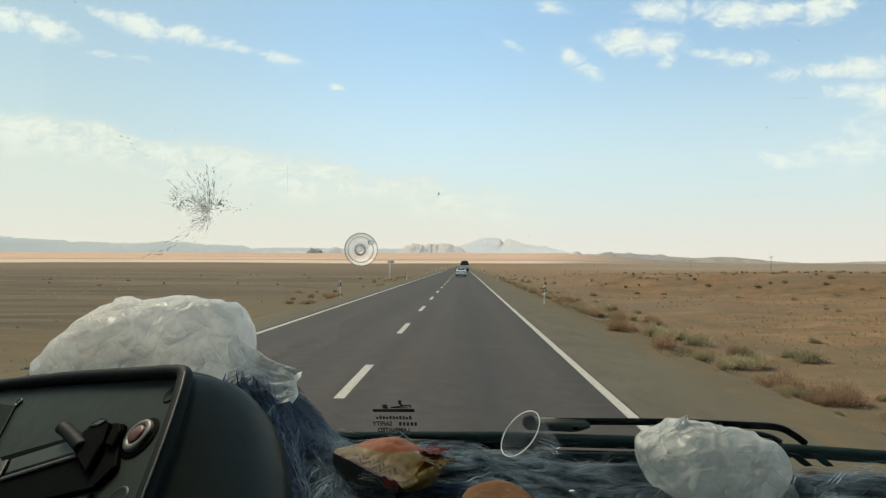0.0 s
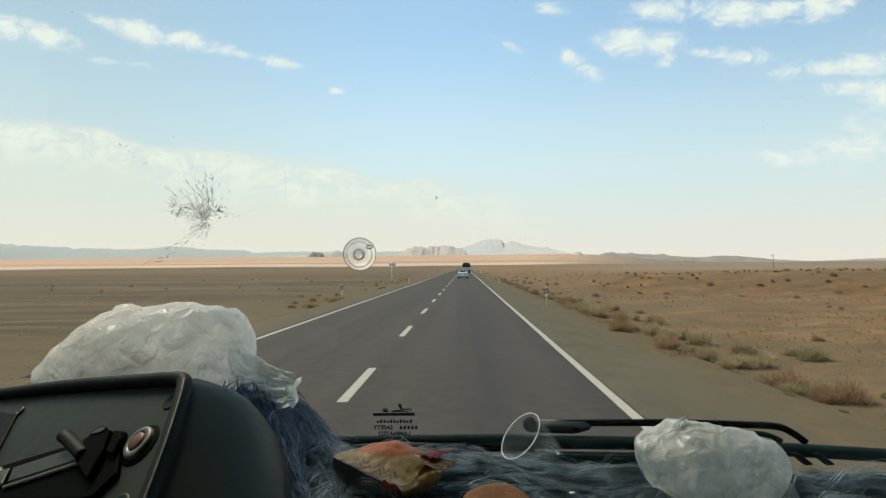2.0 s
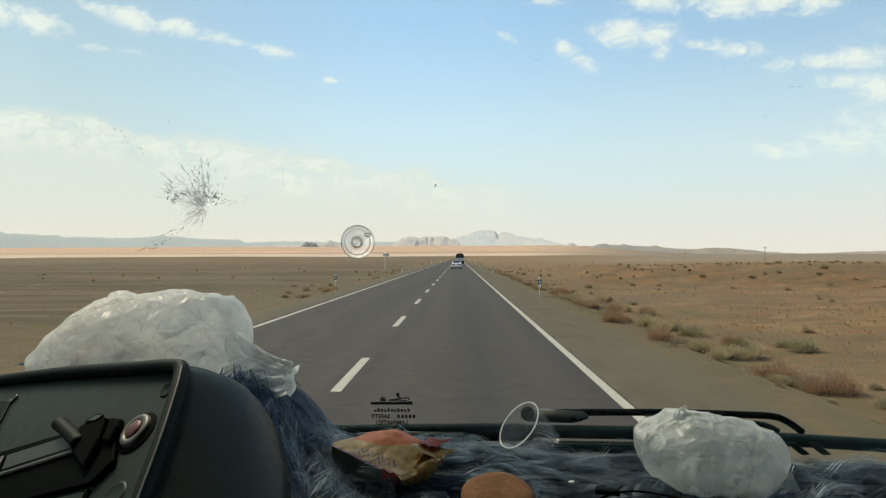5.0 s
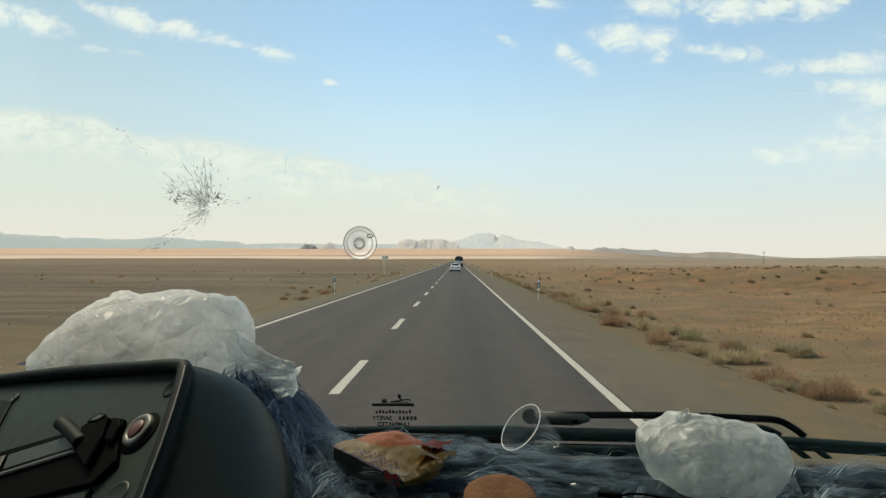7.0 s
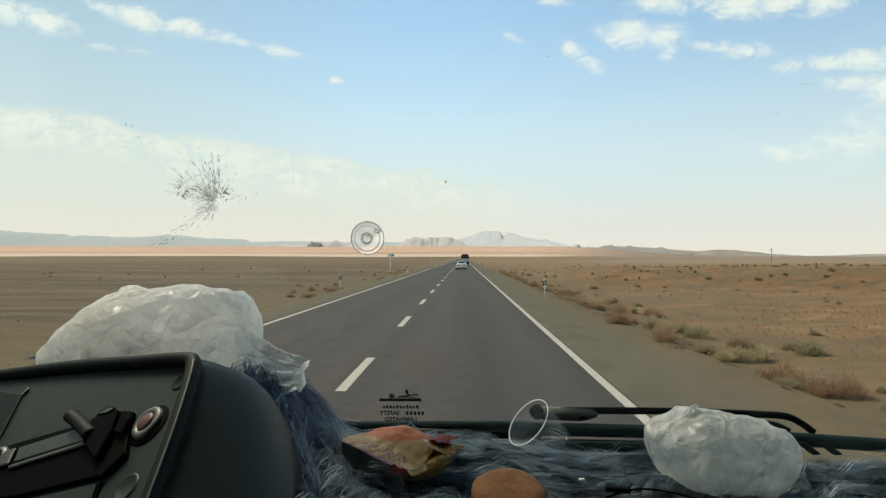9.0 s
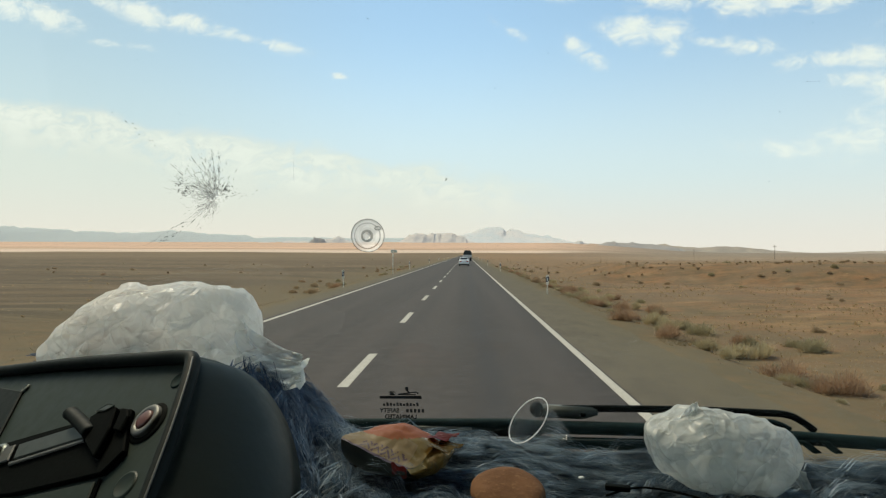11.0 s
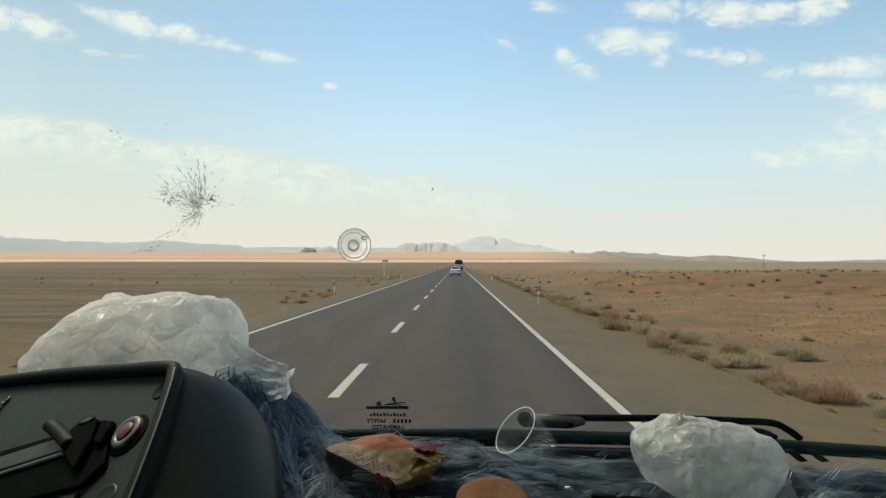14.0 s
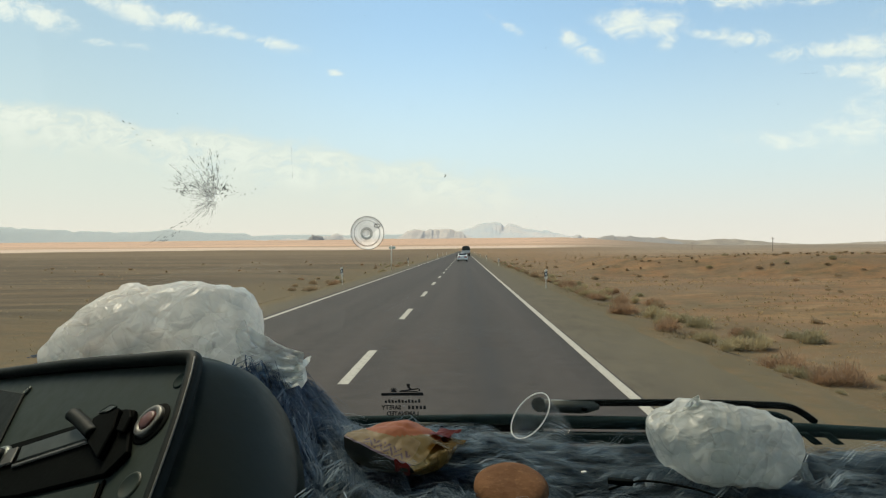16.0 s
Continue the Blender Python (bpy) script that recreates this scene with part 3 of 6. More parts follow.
def part(name, bm, mat, parent=None, label="", shade=True):
    """Links a bmesh, given in world places, as one mesh under a thing or a part."""
    if parent is not None:
        o, at = parent, Vector((0, 0, 0))
        while o is not None:
            at, o = at + o.location, o.parent
        bmesh.ops.translate(bm, vec=-at, verts=bm.verts)
    ob = new(name, mesh_from(bm, name, mat, shade))
    ob.parent = parent
    return tagged(ob, label)


def whole(name, bm, mat, label, category, group="", kind="", shade=True, base=(0, 0, 0)):
    """Links a bmesh as a thing that is one mesh."""
    bmesh.ops.translate(bm, vec=-Vector(base), verts=bm.verts)
    ob = new(name, mesh_from(bm, name, mat, shade))
    ob.location = base
    return tagged(ob, label, category, group, kind)


def box(bm, x0, y0, z0, x1, y1, z1, bevel=0.0, m=None):
    geo = bmesh.ops.create_cube(bm, size=1)["verts"]
    t = Matrix.Translation(((x0 + x1) / 2, (y0 + y1) / 2, (z0 + z1) / 2)) @ Matrix.Diagonal((abs(x1 - x0), abs(y1 - y0), abs(z1 - z0), 1))
    bmesh.ops.transform(bm, matrix=t, verts=geo)
    if bevel:
        edges = list({e for v in geo for e in v.link_edges})
        out = bmesh.ops.bevel(bm, geom=edges, offset=bevel, segments=2, profile=0.6, affect="EDGES")
        geo = list({v for f in out["faces"] for v in f.verts} | {v for v in geo if v.is_valid})
    if m is not None:
        bmesh.ops.transform(bm, matrix=m, verts=geo)
    return bm


def lathe(bm, profile, n=24, m=None, closed=False):
    """Turns (radius, height) pairs about z."""
    rings = []
    for r, h in profile:
        if r < 1e-6:
            rings.append([bm.verts.new((0, 0, h))])
        else:
            rings.append([bm.verts.new((r * math.cos(2 * math.pi * k / n), r * math.sin(2 * math.pi * k / n), h)) for k in range(n)])
    pairs = list(zip(rings, rings[1:])) + ([(rings[-1], rings[0])] if closed else [])
    for a, b in pairs:
        for k in range(n):
            q = [a[k % len(a)], a[(k + 1) % len(a)], b[(k + 1) % len(b)], b[k % len(b)]]
            q = list(dict.fromkeys(q))
            if len(q) > 2:
                bm.faces.new(q)
    if m is not None:
        bmesh.ops.transform(bm, matrix=m, verts=[v for r in rings for v in r])
    return bm


def tube(bm, pts, radius, n=10, cap=True, flat=1.0):
    """A tube along points; radius is a number or a list. flat squeezes it along its second axis."""
    pts = [Vector(p) for p in pts]
    rad = radius if isinstance(radius, (list, tuple)) else [radius] * len(pts)
    rings, up = [], None
    for k, p in enumerate(pts):
        d = (pts[min(k + 1, len(pts) - 1)] - pts[max(k - 1, 0)]).normalized()
        if up is None:
            up = Vector((0, 0, 1)) if abs(d.z) < 0.9 else Vector((1, 0, 0))
        side = d.cross(up).normalized()
        up = side.cross(d).normalized()
        rings.append([bm.verts.new(p + rad[k] * (math.cos(a) * side + flat * math.sin(a) * up)) for a in (2 * math.pi * j / n for j in range(n))])
    for a, b in zip(rings, rings[1:]):
        for j in range(n):
            bm.faces.new((a[j], a[(j + 1) % n], b[(j + 1) % n], b[j]))
    if cap:
        bm.faces.new(rings[0][::-1])
        bm.faces.new(rings[-1])
    return bm


def curve_points(ctrl, per=8):
    """A smooth line through the given points."""
    c = [Vector(p) for p in ctrl]
    out = []
    for k in range(len(c) - 1):
        p0, p1, p2, p3 = c[max(k - 1, 0)], c[k], c[k + 1], c[min(k + 2, len(c) - 1)]
        for j in range(per):
            t = j / per
            out.append(0.5 * (2 * p1 + (p2 - p0) * t + (2 * p0 - 5 * p1 + 4 * p2 - p3) * t * t + (3 * p1 - p0 - 3 * p2 + p3) * t**3))
    return out + [c[-1]]


def loft(bm, curves):
    grid = [[bm.verts.new(p) for p in c] for c in curves]
    for a, b in zip(grid, grid[1:]):
        for k in range(len(a) - 1):
            bm.faces.new((a[k], a[k + 1], b[k + 1], b[k]))
    return bm


def extrude_poly(bm, pts, depth, m=None):
    """A flat outline in x, y made into a plate from z = 0 to depth."""
    lo, hi = [bm.verts.new((x, y, 0)) for x, y in pts], [bm.verts.new((x, y, depth)) for x, y in pts]
    bm.faces.new(lo[::-1])
    bm.faces.new(hi)
    for k in range(len(pts)):
        j = (k + 1) % len(pts)
        bm.faces.new((lo[k], lo[j], hi[j], hi[k]))
    if m is not None:
        bmesh.ops.transform(bm, matrix=m, verts=lo + hi)
    return bm


def raw(name, verts, faces, mat, shade=False):
    me = bpy.data.meshes.new(name)
    me.from_pydata(verts, [], faces)
    me.update()
    if shade:
        for p in me.polygons:
            p.use_smooth = True
    me.materials.append(mat)
    return me


# ---- ground, road and distance ----
EDGE_R, EDGE_L, MIDDLE = 2.20, -5.75, -1.78
ROAD_R, ROAD_L, VERGE_R, VERGE_L = 2.31, -6.0, 4.9, -8.0


def fan_rise(x, y):
    """The plain rises to the mountains, more so ahead and to the left."""
    if y < 650:
        return 0.0
    az = x / y
    return 0.0225 * (y - 650) * (1 - 0.80 * smooth(0.14, 0.42, az)) * (1 - 0.05 * smooth(-0.1, -0.6, az))


def ground_z(x, y):
    off = x - VERGE_R if x > 0 else VERGE_L - x
    if off <= 0:
        return -0.16 + fan_rise(x, y)
    away = smooth(0, 1.5, off)
    z = -0.16 - 0.28 * away + 0.18 * smooth(3, 9, off)
    n1 = noise.noise((x * 0.11, y * 0.07, 1.3))
    n2 = noise.noise((x * 0.5, y * 0.4, 7.7))
    n3 = noise.noise((x * 0.013, y * 0.010, 4.2))
    z += away * (0.16 * n1 + 0.05 * n2) + smooth(2, 30, off) * 0.7 * n3 * smooth(900, 200, y)
    # a washed-out bank in the field to the right
    if x > 0:
        ridge = 62 + 9 * noise.noise((x * 0.05, 3.1, 0.0)) - 0.25 * (x - 16)
        z += 1.15 * smooth(11, 17, x) * smooth(75, 45, x) * smooth(ridge - 5, ridge + 3, y) * smooth(ridge + 46, ridge + 14, y)
        z -= 0.5 * smooth(9, 14, x) * smooth(60, 35, x) * smooth(ridge - 24, ridge - 12, y) * smooth(ridge - 1, ridge - 6, y)
    return z + fan_rise(x, y)


def graded(lo, hi, near, growth):
    """Steps that widen away from zero."""
    out, x, step = [0.0], 0.0, near
    while x < hi:
        x, step = x + step, step * growth
        out.append(min(x, hi))
    x, step = 0.0, near
    while x > lo:
        x, step = x - step, step * growth
        out.insert(0, max(x, lo))
    return out


def build_ground():
    xs, ys = graded(-4700, 4700, 0.55, 1.052), graded(-500, 4700, 0.9, 1.030)
    verts = [(x, y, ground_z(x, y)) for y in ys for x in xs]
    w = len(xs)
    faces = [(j * w + i, j * w + i + 1, (j + 1) * w + i + 1, (j + 1) * w + i) for j in range(len(ys) - 1) for i in range(w - 1)]
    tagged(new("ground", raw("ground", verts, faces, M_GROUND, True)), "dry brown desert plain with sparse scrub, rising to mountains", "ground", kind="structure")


def strip(bm, x0, x1, y0, y1, z0, z1, n=1):
    """A slab along the road in n lengths, following the rise of the plain."""
    ys = [y0 + (y1 - y0) * (k / n) for k in range(n + 1)]
    rows = [[bm.verts.new((x, y, z + fan_rise(0, y))) for x, z in ((x0, z0), (x0, z1), (x1, z1), (x1, z0))] for y in ys]
    for a, b in zip(rows, rows[1:]):
        for k in range(4):
            bm.faces.new((a[k], a[(k + 1) % 4], b[(k + 1) % 4], b[k]))
    bm.faces.new(rows[0])
    bm.faces.new(rows[-1][::-1])


def build_road():
    bm = bmesh.new()
    strip(bm, ROAD_L, ROAD_R, -400, 680, -0.14, 0.0, 30)
    road = whole("road", bm, M_ASPHALT, "two-lane road of dark grey worn asphalt", "road", kind="structure", shade=False)
    for x0, x1, name in ((ROAD_R, VERGE_R, "pavement"), (VERGE_L, ROAD_L, "pavement")):
        bm = bmesh.new()
        ys = graded(-400, 680, 0.7, 1.025)
        cols = 9
        lofted = []
        for k in range(cols):
            f = k / (cols - 1)
            out = f if x0 > 0 else 1 - f
            x = x0 + (x1 - x0) * f
            lofted.append([(x + (0.5 * noise.noise((y * 0.35, 2.0, 0)) + 0.25 * noise.noise((y * 1.3, 5.0, 0))) * smooth(0.5, 1, out), y, -0.012 - 0.22 * out**2.2 + (0.02 * noise.noise((x * 2.1, y * 1.7, 0)) * smooth(0, 0.2, out)) + fan_rise(0, y)) for y in ys])
        loft(bm, lofted)
        whole(name, bm, M_GRAVEL, "gravel shoulder of grey-brown stones beside the road", "road shoulder", kind="structure")
    for x in (EDGE_R, EDGE_L):
        bm = bmesh.new()
        strip(bm, x - 0.072, x + 0.072, -400, 655, 0.0, 0.005, 30)
        part("edge_line", bm, M_LINE, road, "worn white painted edge line", shade=False)
    for k in range(-4, 50):
        y = 9.2 + 8.7 * k
        bm = bmesh.new()
        strip(bm, MIDDLE - 0.08, MIDDLE + 0.08, y, y + 3.1, 0.0, 0.005)
        part("lane_dash", bm, M_LINE, road, shade=False)


def mountain(name, dist, depth, ridge, base, mat, label, rough=0.25, nx=170, ny=22, seed=0, jag=0.0):
    """A range at a distance. ridge: tangents (right, up) along its crest as seen down the road."""
    bm = bmesh.new()
    u0, u1 = ridge[0][0], ridge[-1][0]
    curves = []
    for j in range(ny + 1):
        g = j / ny
        row = []
        for i in range(nx + 1):
            u = u0 + (u1 - u0) * i / nx
            look_u = min(u1, max(u0, u + 0.035 * abs(2 * g - 1) * noise.noise((u * 30 + seed, g * 4, seed))))
            k = max(q for q in range(len(ridge) - 1) if ridge[q][0] <= look_u + 1e-9)
            (a, ha), (b, hb) = ridge[k], ridge[k + 1]
            f = (look_u - a) / (b - a)
            rugged = noise.noise((u * 95 + seed, seed, 0.3)) + 0.6 * noise.noise((u * 240, seed, 2.3)) + 0.35 * noise.noise((u * 610, seed, 5.1))
            top = (ha + (hb - ha) * f + jag * rugged) * dist + 1.95
            y = dist + depth * (g - 0.5)
            x = u * dist
            w = 1 - abs(2 * g - 1)
            n = noise.ridged_multi_fractal((x * 0.014 + seed, y * 0.010, seed * 1.7), 0.8, 2.1, 7, 1.0, 2.0) / 2.6 - 0.45
            h = (top - base) * (smooth(0, 1, w) * (1 + rough * n * 0.5) + rough * 0.6 * n * w)
            row.append((x, y, base + max(-4, h) - (0 if 0 < w else 10)))
        curves.append(row)
    loft(bm, curves)
    return whole(name, bm, mat, label, "mountain", kind="structure")


def build_distance():
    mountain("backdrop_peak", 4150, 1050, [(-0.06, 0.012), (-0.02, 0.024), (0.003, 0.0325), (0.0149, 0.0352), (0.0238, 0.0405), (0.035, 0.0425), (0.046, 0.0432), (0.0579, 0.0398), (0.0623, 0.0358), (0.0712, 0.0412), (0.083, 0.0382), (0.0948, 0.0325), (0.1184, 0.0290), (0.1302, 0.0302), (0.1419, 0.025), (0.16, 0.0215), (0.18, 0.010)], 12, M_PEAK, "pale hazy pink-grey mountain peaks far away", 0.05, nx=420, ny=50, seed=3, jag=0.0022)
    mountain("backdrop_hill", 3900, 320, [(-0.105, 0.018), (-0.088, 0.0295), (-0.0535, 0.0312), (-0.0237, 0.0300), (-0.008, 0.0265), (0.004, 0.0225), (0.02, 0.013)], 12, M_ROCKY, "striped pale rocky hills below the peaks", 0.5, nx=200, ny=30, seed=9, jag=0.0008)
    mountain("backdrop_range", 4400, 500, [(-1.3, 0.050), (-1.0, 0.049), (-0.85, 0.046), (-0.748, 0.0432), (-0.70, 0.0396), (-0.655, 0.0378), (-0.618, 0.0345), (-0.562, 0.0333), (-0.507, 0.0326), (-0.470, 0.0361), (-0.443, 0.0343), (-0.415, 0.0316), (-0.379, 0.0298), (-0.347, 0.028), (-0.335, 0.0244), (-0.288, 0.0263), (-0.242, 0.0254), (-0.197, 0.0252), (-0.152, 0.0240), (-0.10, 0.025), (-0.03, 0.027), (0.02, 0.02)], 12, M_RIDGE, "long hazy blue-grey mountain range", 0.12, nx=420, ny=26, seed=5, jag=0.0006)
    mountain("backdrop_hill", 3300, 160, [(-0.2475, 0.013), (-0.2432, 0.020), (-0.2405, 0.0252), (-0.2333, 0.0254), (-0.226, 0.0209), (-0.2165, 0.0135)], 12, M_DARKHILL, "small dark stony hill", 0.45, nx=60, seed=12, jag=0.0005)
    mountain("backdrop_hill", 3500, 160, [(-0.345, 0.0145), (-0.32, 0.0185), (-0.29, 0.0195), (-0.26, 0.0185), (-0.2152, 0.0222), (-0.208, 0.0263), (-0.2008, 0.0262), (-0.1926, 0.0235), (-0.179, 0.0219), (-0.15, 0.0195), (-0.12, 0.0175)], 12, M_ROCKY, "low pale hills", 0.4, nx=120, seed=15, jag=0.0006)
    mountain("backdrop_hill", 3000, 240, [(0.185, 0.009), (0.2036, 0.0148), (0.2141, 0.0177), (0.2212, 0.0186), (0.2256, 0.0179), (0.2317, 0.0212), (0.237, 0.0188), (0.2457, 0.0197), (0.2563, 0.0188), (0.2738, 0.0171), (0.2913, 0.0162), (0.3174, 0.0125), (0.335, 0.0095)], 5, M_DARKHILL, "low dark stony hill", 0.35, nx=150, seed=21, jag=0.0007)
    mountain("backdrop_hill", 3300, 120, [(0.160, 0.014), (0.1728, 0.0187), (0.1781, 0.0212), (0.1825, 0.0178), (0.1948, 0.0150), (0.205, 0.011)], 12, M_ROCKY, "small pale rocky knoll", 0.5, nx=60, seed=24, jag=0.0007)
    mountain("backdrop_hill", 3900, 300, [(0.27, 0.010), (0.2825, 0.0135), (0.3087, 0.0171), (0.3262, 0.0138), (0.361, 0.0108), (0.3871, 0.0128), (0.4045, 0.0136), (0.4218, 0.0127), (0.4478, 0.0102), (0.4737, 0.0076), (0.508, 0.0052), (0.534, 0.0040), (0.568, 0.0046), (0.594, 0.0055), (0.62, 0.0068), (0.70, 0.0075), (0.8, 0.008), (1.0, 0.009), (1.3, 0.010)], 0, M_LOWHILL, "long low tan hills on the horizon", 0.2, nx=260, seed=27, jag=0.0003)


build_ground()
build_road()
build_distance()

# ---- plants and stones beside the road ----


def blades(n, size, height, width, seed, lean=0.9):
    """A shrub as many thin curved blades that spread from its foot."""
    r = random.Random(seed)
    verts, faces = [], []
    lobes = [(r.uniform(-0.5, 0.5) * size, r.uniform(-0.5, 0.5) * size, r.uniform(0.6, 1.0)) for _ in range(5)]
    for _ in range(n):
        lx, ly, lh = r.choice(lobes)
        a, e = r.uniform(0, 2 * math.pi), math.acos(r.uniform(1 - lean, 1.0))
        ox, oy, oz = math.cos(a) * math.sin(e), math.sin(a) * math.sin(e), math.cos(e)
        d = height * lh * r.uniform(0.15, 0.75)  # starts along a twig and points outward
        ln = height * lh * r.uniform(0.22, 0.42)
        x, y, z0 = lx + ox * d, ly + oy * d, oz * d
        a2 = a + r.gauss(0, 0.7)
        dx, dy, dz = math.cos(a2) * math.sin(e) + r.gauss(0, 0.25), math.sin(a2) * math.sin(e) + r.gauss(0, 0.25), oz + r.gauss(0.1, 0.3)
        px, py = -math.sin(a2) * width * r.uniform(0.5, 1.2), math.cos(a2) * width * r.uniform(0.5, 1.2)
        k = len(verts)
        mx, my, mz = x + dx * ln * 0.5, y + dy * ln * 0.5, z0 + dz * ln * 0.55
        verts += [(x - px * 0.5, y - py * 0.5, z0 - 0.02), (x + px * 0.5, y + py * 0.5, z0 - 0.02), (mx - px, my - py, mz), (mx + px, my + py, mz), (x + dx * ln, y + dy * ln, max(0.0, z0 + dz * ln * 0.9))]
        faces += [(k, k + 1, k + 3, k + 2), (k + 2, k + 3, k + 4)]
    return verts, faces


def build_plants():
    kinds = []
    for name, mat, label, n, size, height in (
        ("shrub", M_DRY, "dry brown thorny desert shrub on bare soil", 1500, 0.42, 0.42),
        ("shrub", M_RUST, "dry red-brown rounded tumbleweed beside the road", 2000, 0.5, 0.5),
        ("shrub", M_OLIVE, "low olive-green desert shrub on the verge", 1500, 0.48, 0.36),
        ("grass_tuft", M_STRAW, "yellow dry grass tuft on the verge", 1100, 0.36, 0.40),
    ):
        for s in range(2):
            kinds.append((name, raw(name, *blades(n, size, height, 0.006 if name == "shrub" else 0.005, len(kinds) + 5, 0.98 if name == "shrub" else 0.45), mat), label, name.replace("_", " ").split()[0]))
    r = random.Random(11)

    def put(x, y, s, k):
        name, me, label, cat = kinds[k]
        ob = new(name, me)
        ob.matrix_basis = Matrix.Translation((x, y, max(ground_z(x, y), -0.6) - 0.02)) @ pose(0, 0, 0, 0, 0, r.uniform(0, 360)) @ Matrix.Diagonal((s, s, s * r.uniform(0.75, 1.1), 1))
        tagged(ob, label, "shrub" if cat == "shrub" else "grass", "roadside plants")

    for _ in range(95):  # beside the right shoulder
        y = 7 + 110 * r.random() ** 1.5
        x = VERGE_R + 0.4 + abs(r.gauss(0, 1.5))
        put(x, y, r.uniform(0.45, 1.15) * (1 if y > 16 else 0.6), r.choice((0, 1, 2, 3, 4, 5, 4, 5, 6, 7)))
    for x, y, s, k in ((5.1, 20.8, 1.1, 2), (5.3, 16.8, 1.0, 3), (5.7, 22.6, 1.2, 3), (6.1, 12.6, 1.35, 2), (6.5, 11.3, 1.1, 3), (6.2, 26.0, 1.3, 2), (5.8, 28.4, 1.2, 3), (6.0, 31.5, 1.1, 2), (5.8, 15.4, 0.9, 6), (5.6, 18.4, 1.0, 7), (5.9, 11.8, 0.7, 6), (5.6, 13.9, 0.8, 7), (8.7, 15.9, 1.3, 4), (6.5, 41, 1.3, 3), (5.8, 36, 1.1, 2), (6.0, 50, 1.2, 2), (5.9, 70, 1.2, 3)):
        put(x, y, s, k)
    for _ in range(34):  # fuller russet and olive bushes further out
        put(5.7 + abs(r.gauss(0, 1.5)), r.uniform(14, 55), r.uniform(0.7, 1.3), r.choice((2, 3, 4, 5, 6, 7, 6, 7)))
    for _ in range(50):  # beside the left shoulder
        y = 20 + 110 * r.random() ** 1.3
        put(VERGE_L - 0.6 - abs(r.gauss(0, 2.2)), y, r.uniform(0.5, 1.1), r.choice((0, 1, 4, 5, 2, 6)))
    for _ in range(95):  # out on the plain
        y = 22 + 150 * r.random()
        side = r.random() < 0.8
        x = r.uniform(10, 0.65 * y + 12) if side else -r.uniform(12, 0.6 * y + 14)
        put(x, y, r.uniform(0.35, 0.85), r.choice((0, 1, 0, 1, 4, 3)))
    for _ in range(26):  # along the washed-out bank
        x = r.uniform(13, 48)
        put(x, 60 - 0.25 * (x - 16) + r.uniform(-6, 10), r.uniform(0.5, 1.1), r.choice((0, 4, 5, 1)))
    # what nobody could count: far scrub, thin grass and stones
    verts, faces = [], []
    for _ in range(1900):
        y = 60 + 640 * r.random() ** 1.4
        x = r.uniform(-0.5, 0.8) * (y + 30)
        if VERGE_L - 1 < x < VERGE_R + 1 or (x < 0 and r.random() < 0.94):
            continue
        z, s, k = ground_z(x, y), r.uniform(0.12, 0.5), len(verts)
        for q in range(7):
            a, e = r.uniform(0, 6.28), r.uniform(0.2, 1.1)
            w = 0.16 * s
            dx, dy = math.cos(a), math.sin(a)
            k = len(verts)
            h = s * r.uniform(0.25, 0.5)
            w = 0.3 * s
            verts += [(x - dy * w, y + dx * w, z - 0.05), (x + dy * w, y - dx * w, z - 0.05), (x + dx * h * e - dy * w * 0.7, y + dy * h * e + dx * w * 0.7, z + h * 0.8), (x + dx * h * e + dy * w * 0.7, y + dy * h * e - dx * w * 0.7, z + h)]
            faces += [(k, k + 1, k + 3, k + 2)]
    tagged(new("far_scrub", raw("far_scrub", verts, faces, M_FARSCRUB)), "scattered dry brown scrub far out on the plain", "scrub", kind="stuff")
    verts, faces = [], []
    for _ in range(9000):
        right = r.random() < 0.72
        y = 15 + 90 * r.random() ** 1.5
        x = VERGE_R - 0.5 + abs(r.gauss(0, 1.5)) if right else VERGE_L + 0.2 - abs(r.gauss(0, 2.4))
        if noise.noise((x * 0.55, y * 0.22, 9)) < 0.08:
            continue
        z = ground_z(x, y) if (x > VERGE_R or x < VERGE_L) else -0.2
        for q in range(4):
            a, ln = r.uniform(0, 6.28), r.uniform(0.02, 0.07)
            k, dx, dy = len(verts), math.cos(a), math.sin(a)
            verts += [(x - dy * 0.006, y + dx * 0.006, z - 0.01), (x + dy * 0.006, y - dx * 0.006, z - 0.01), (x + dx * ln * 0.5, y + dy * ln * 0.5, z + ln)]
            faces.append((k, k + 1, k + 2))
    tagged(new("dry_grass", raw("dry_grass", verts, faces, M_THINGRASS)), "thin dry yellow grass along both verges", "grass", kind="stuff")
    verts, faces = [], []
    for _ in range(10500):
        y = 8 + 120 * r.random() ** 1.25
        right = r.random() < 0.94
        x = r.uniform(5.4, 0.85 * y + 9) if right else -r.uniform(8.4, 0.7 * y + 12)
        if noise.noise((x * 0.16, y * 0.11, 4)) < r.uniform(-0.35, 0.25):
            continue
        z, s = ground_z(x, y), r.uniform(0.03, 0.11) * (1.6 if r.random() < 0.1 else 1) * smooth(2, 24, y)
        for q in range(12):
            a, e = r.uniform(0, 6.28), r.uniform(0.2, 0.9)
            k, dx, dy, w = len(verts), math.cos(a), math.sin(a), s * r.uniform(0.10, 0.22)
            ln = s * r.uniform(0.5, 1.0)
            bx, by = x + dx * s * 0.4 * r.random(), y + dy * s * 0.4 * r.random()
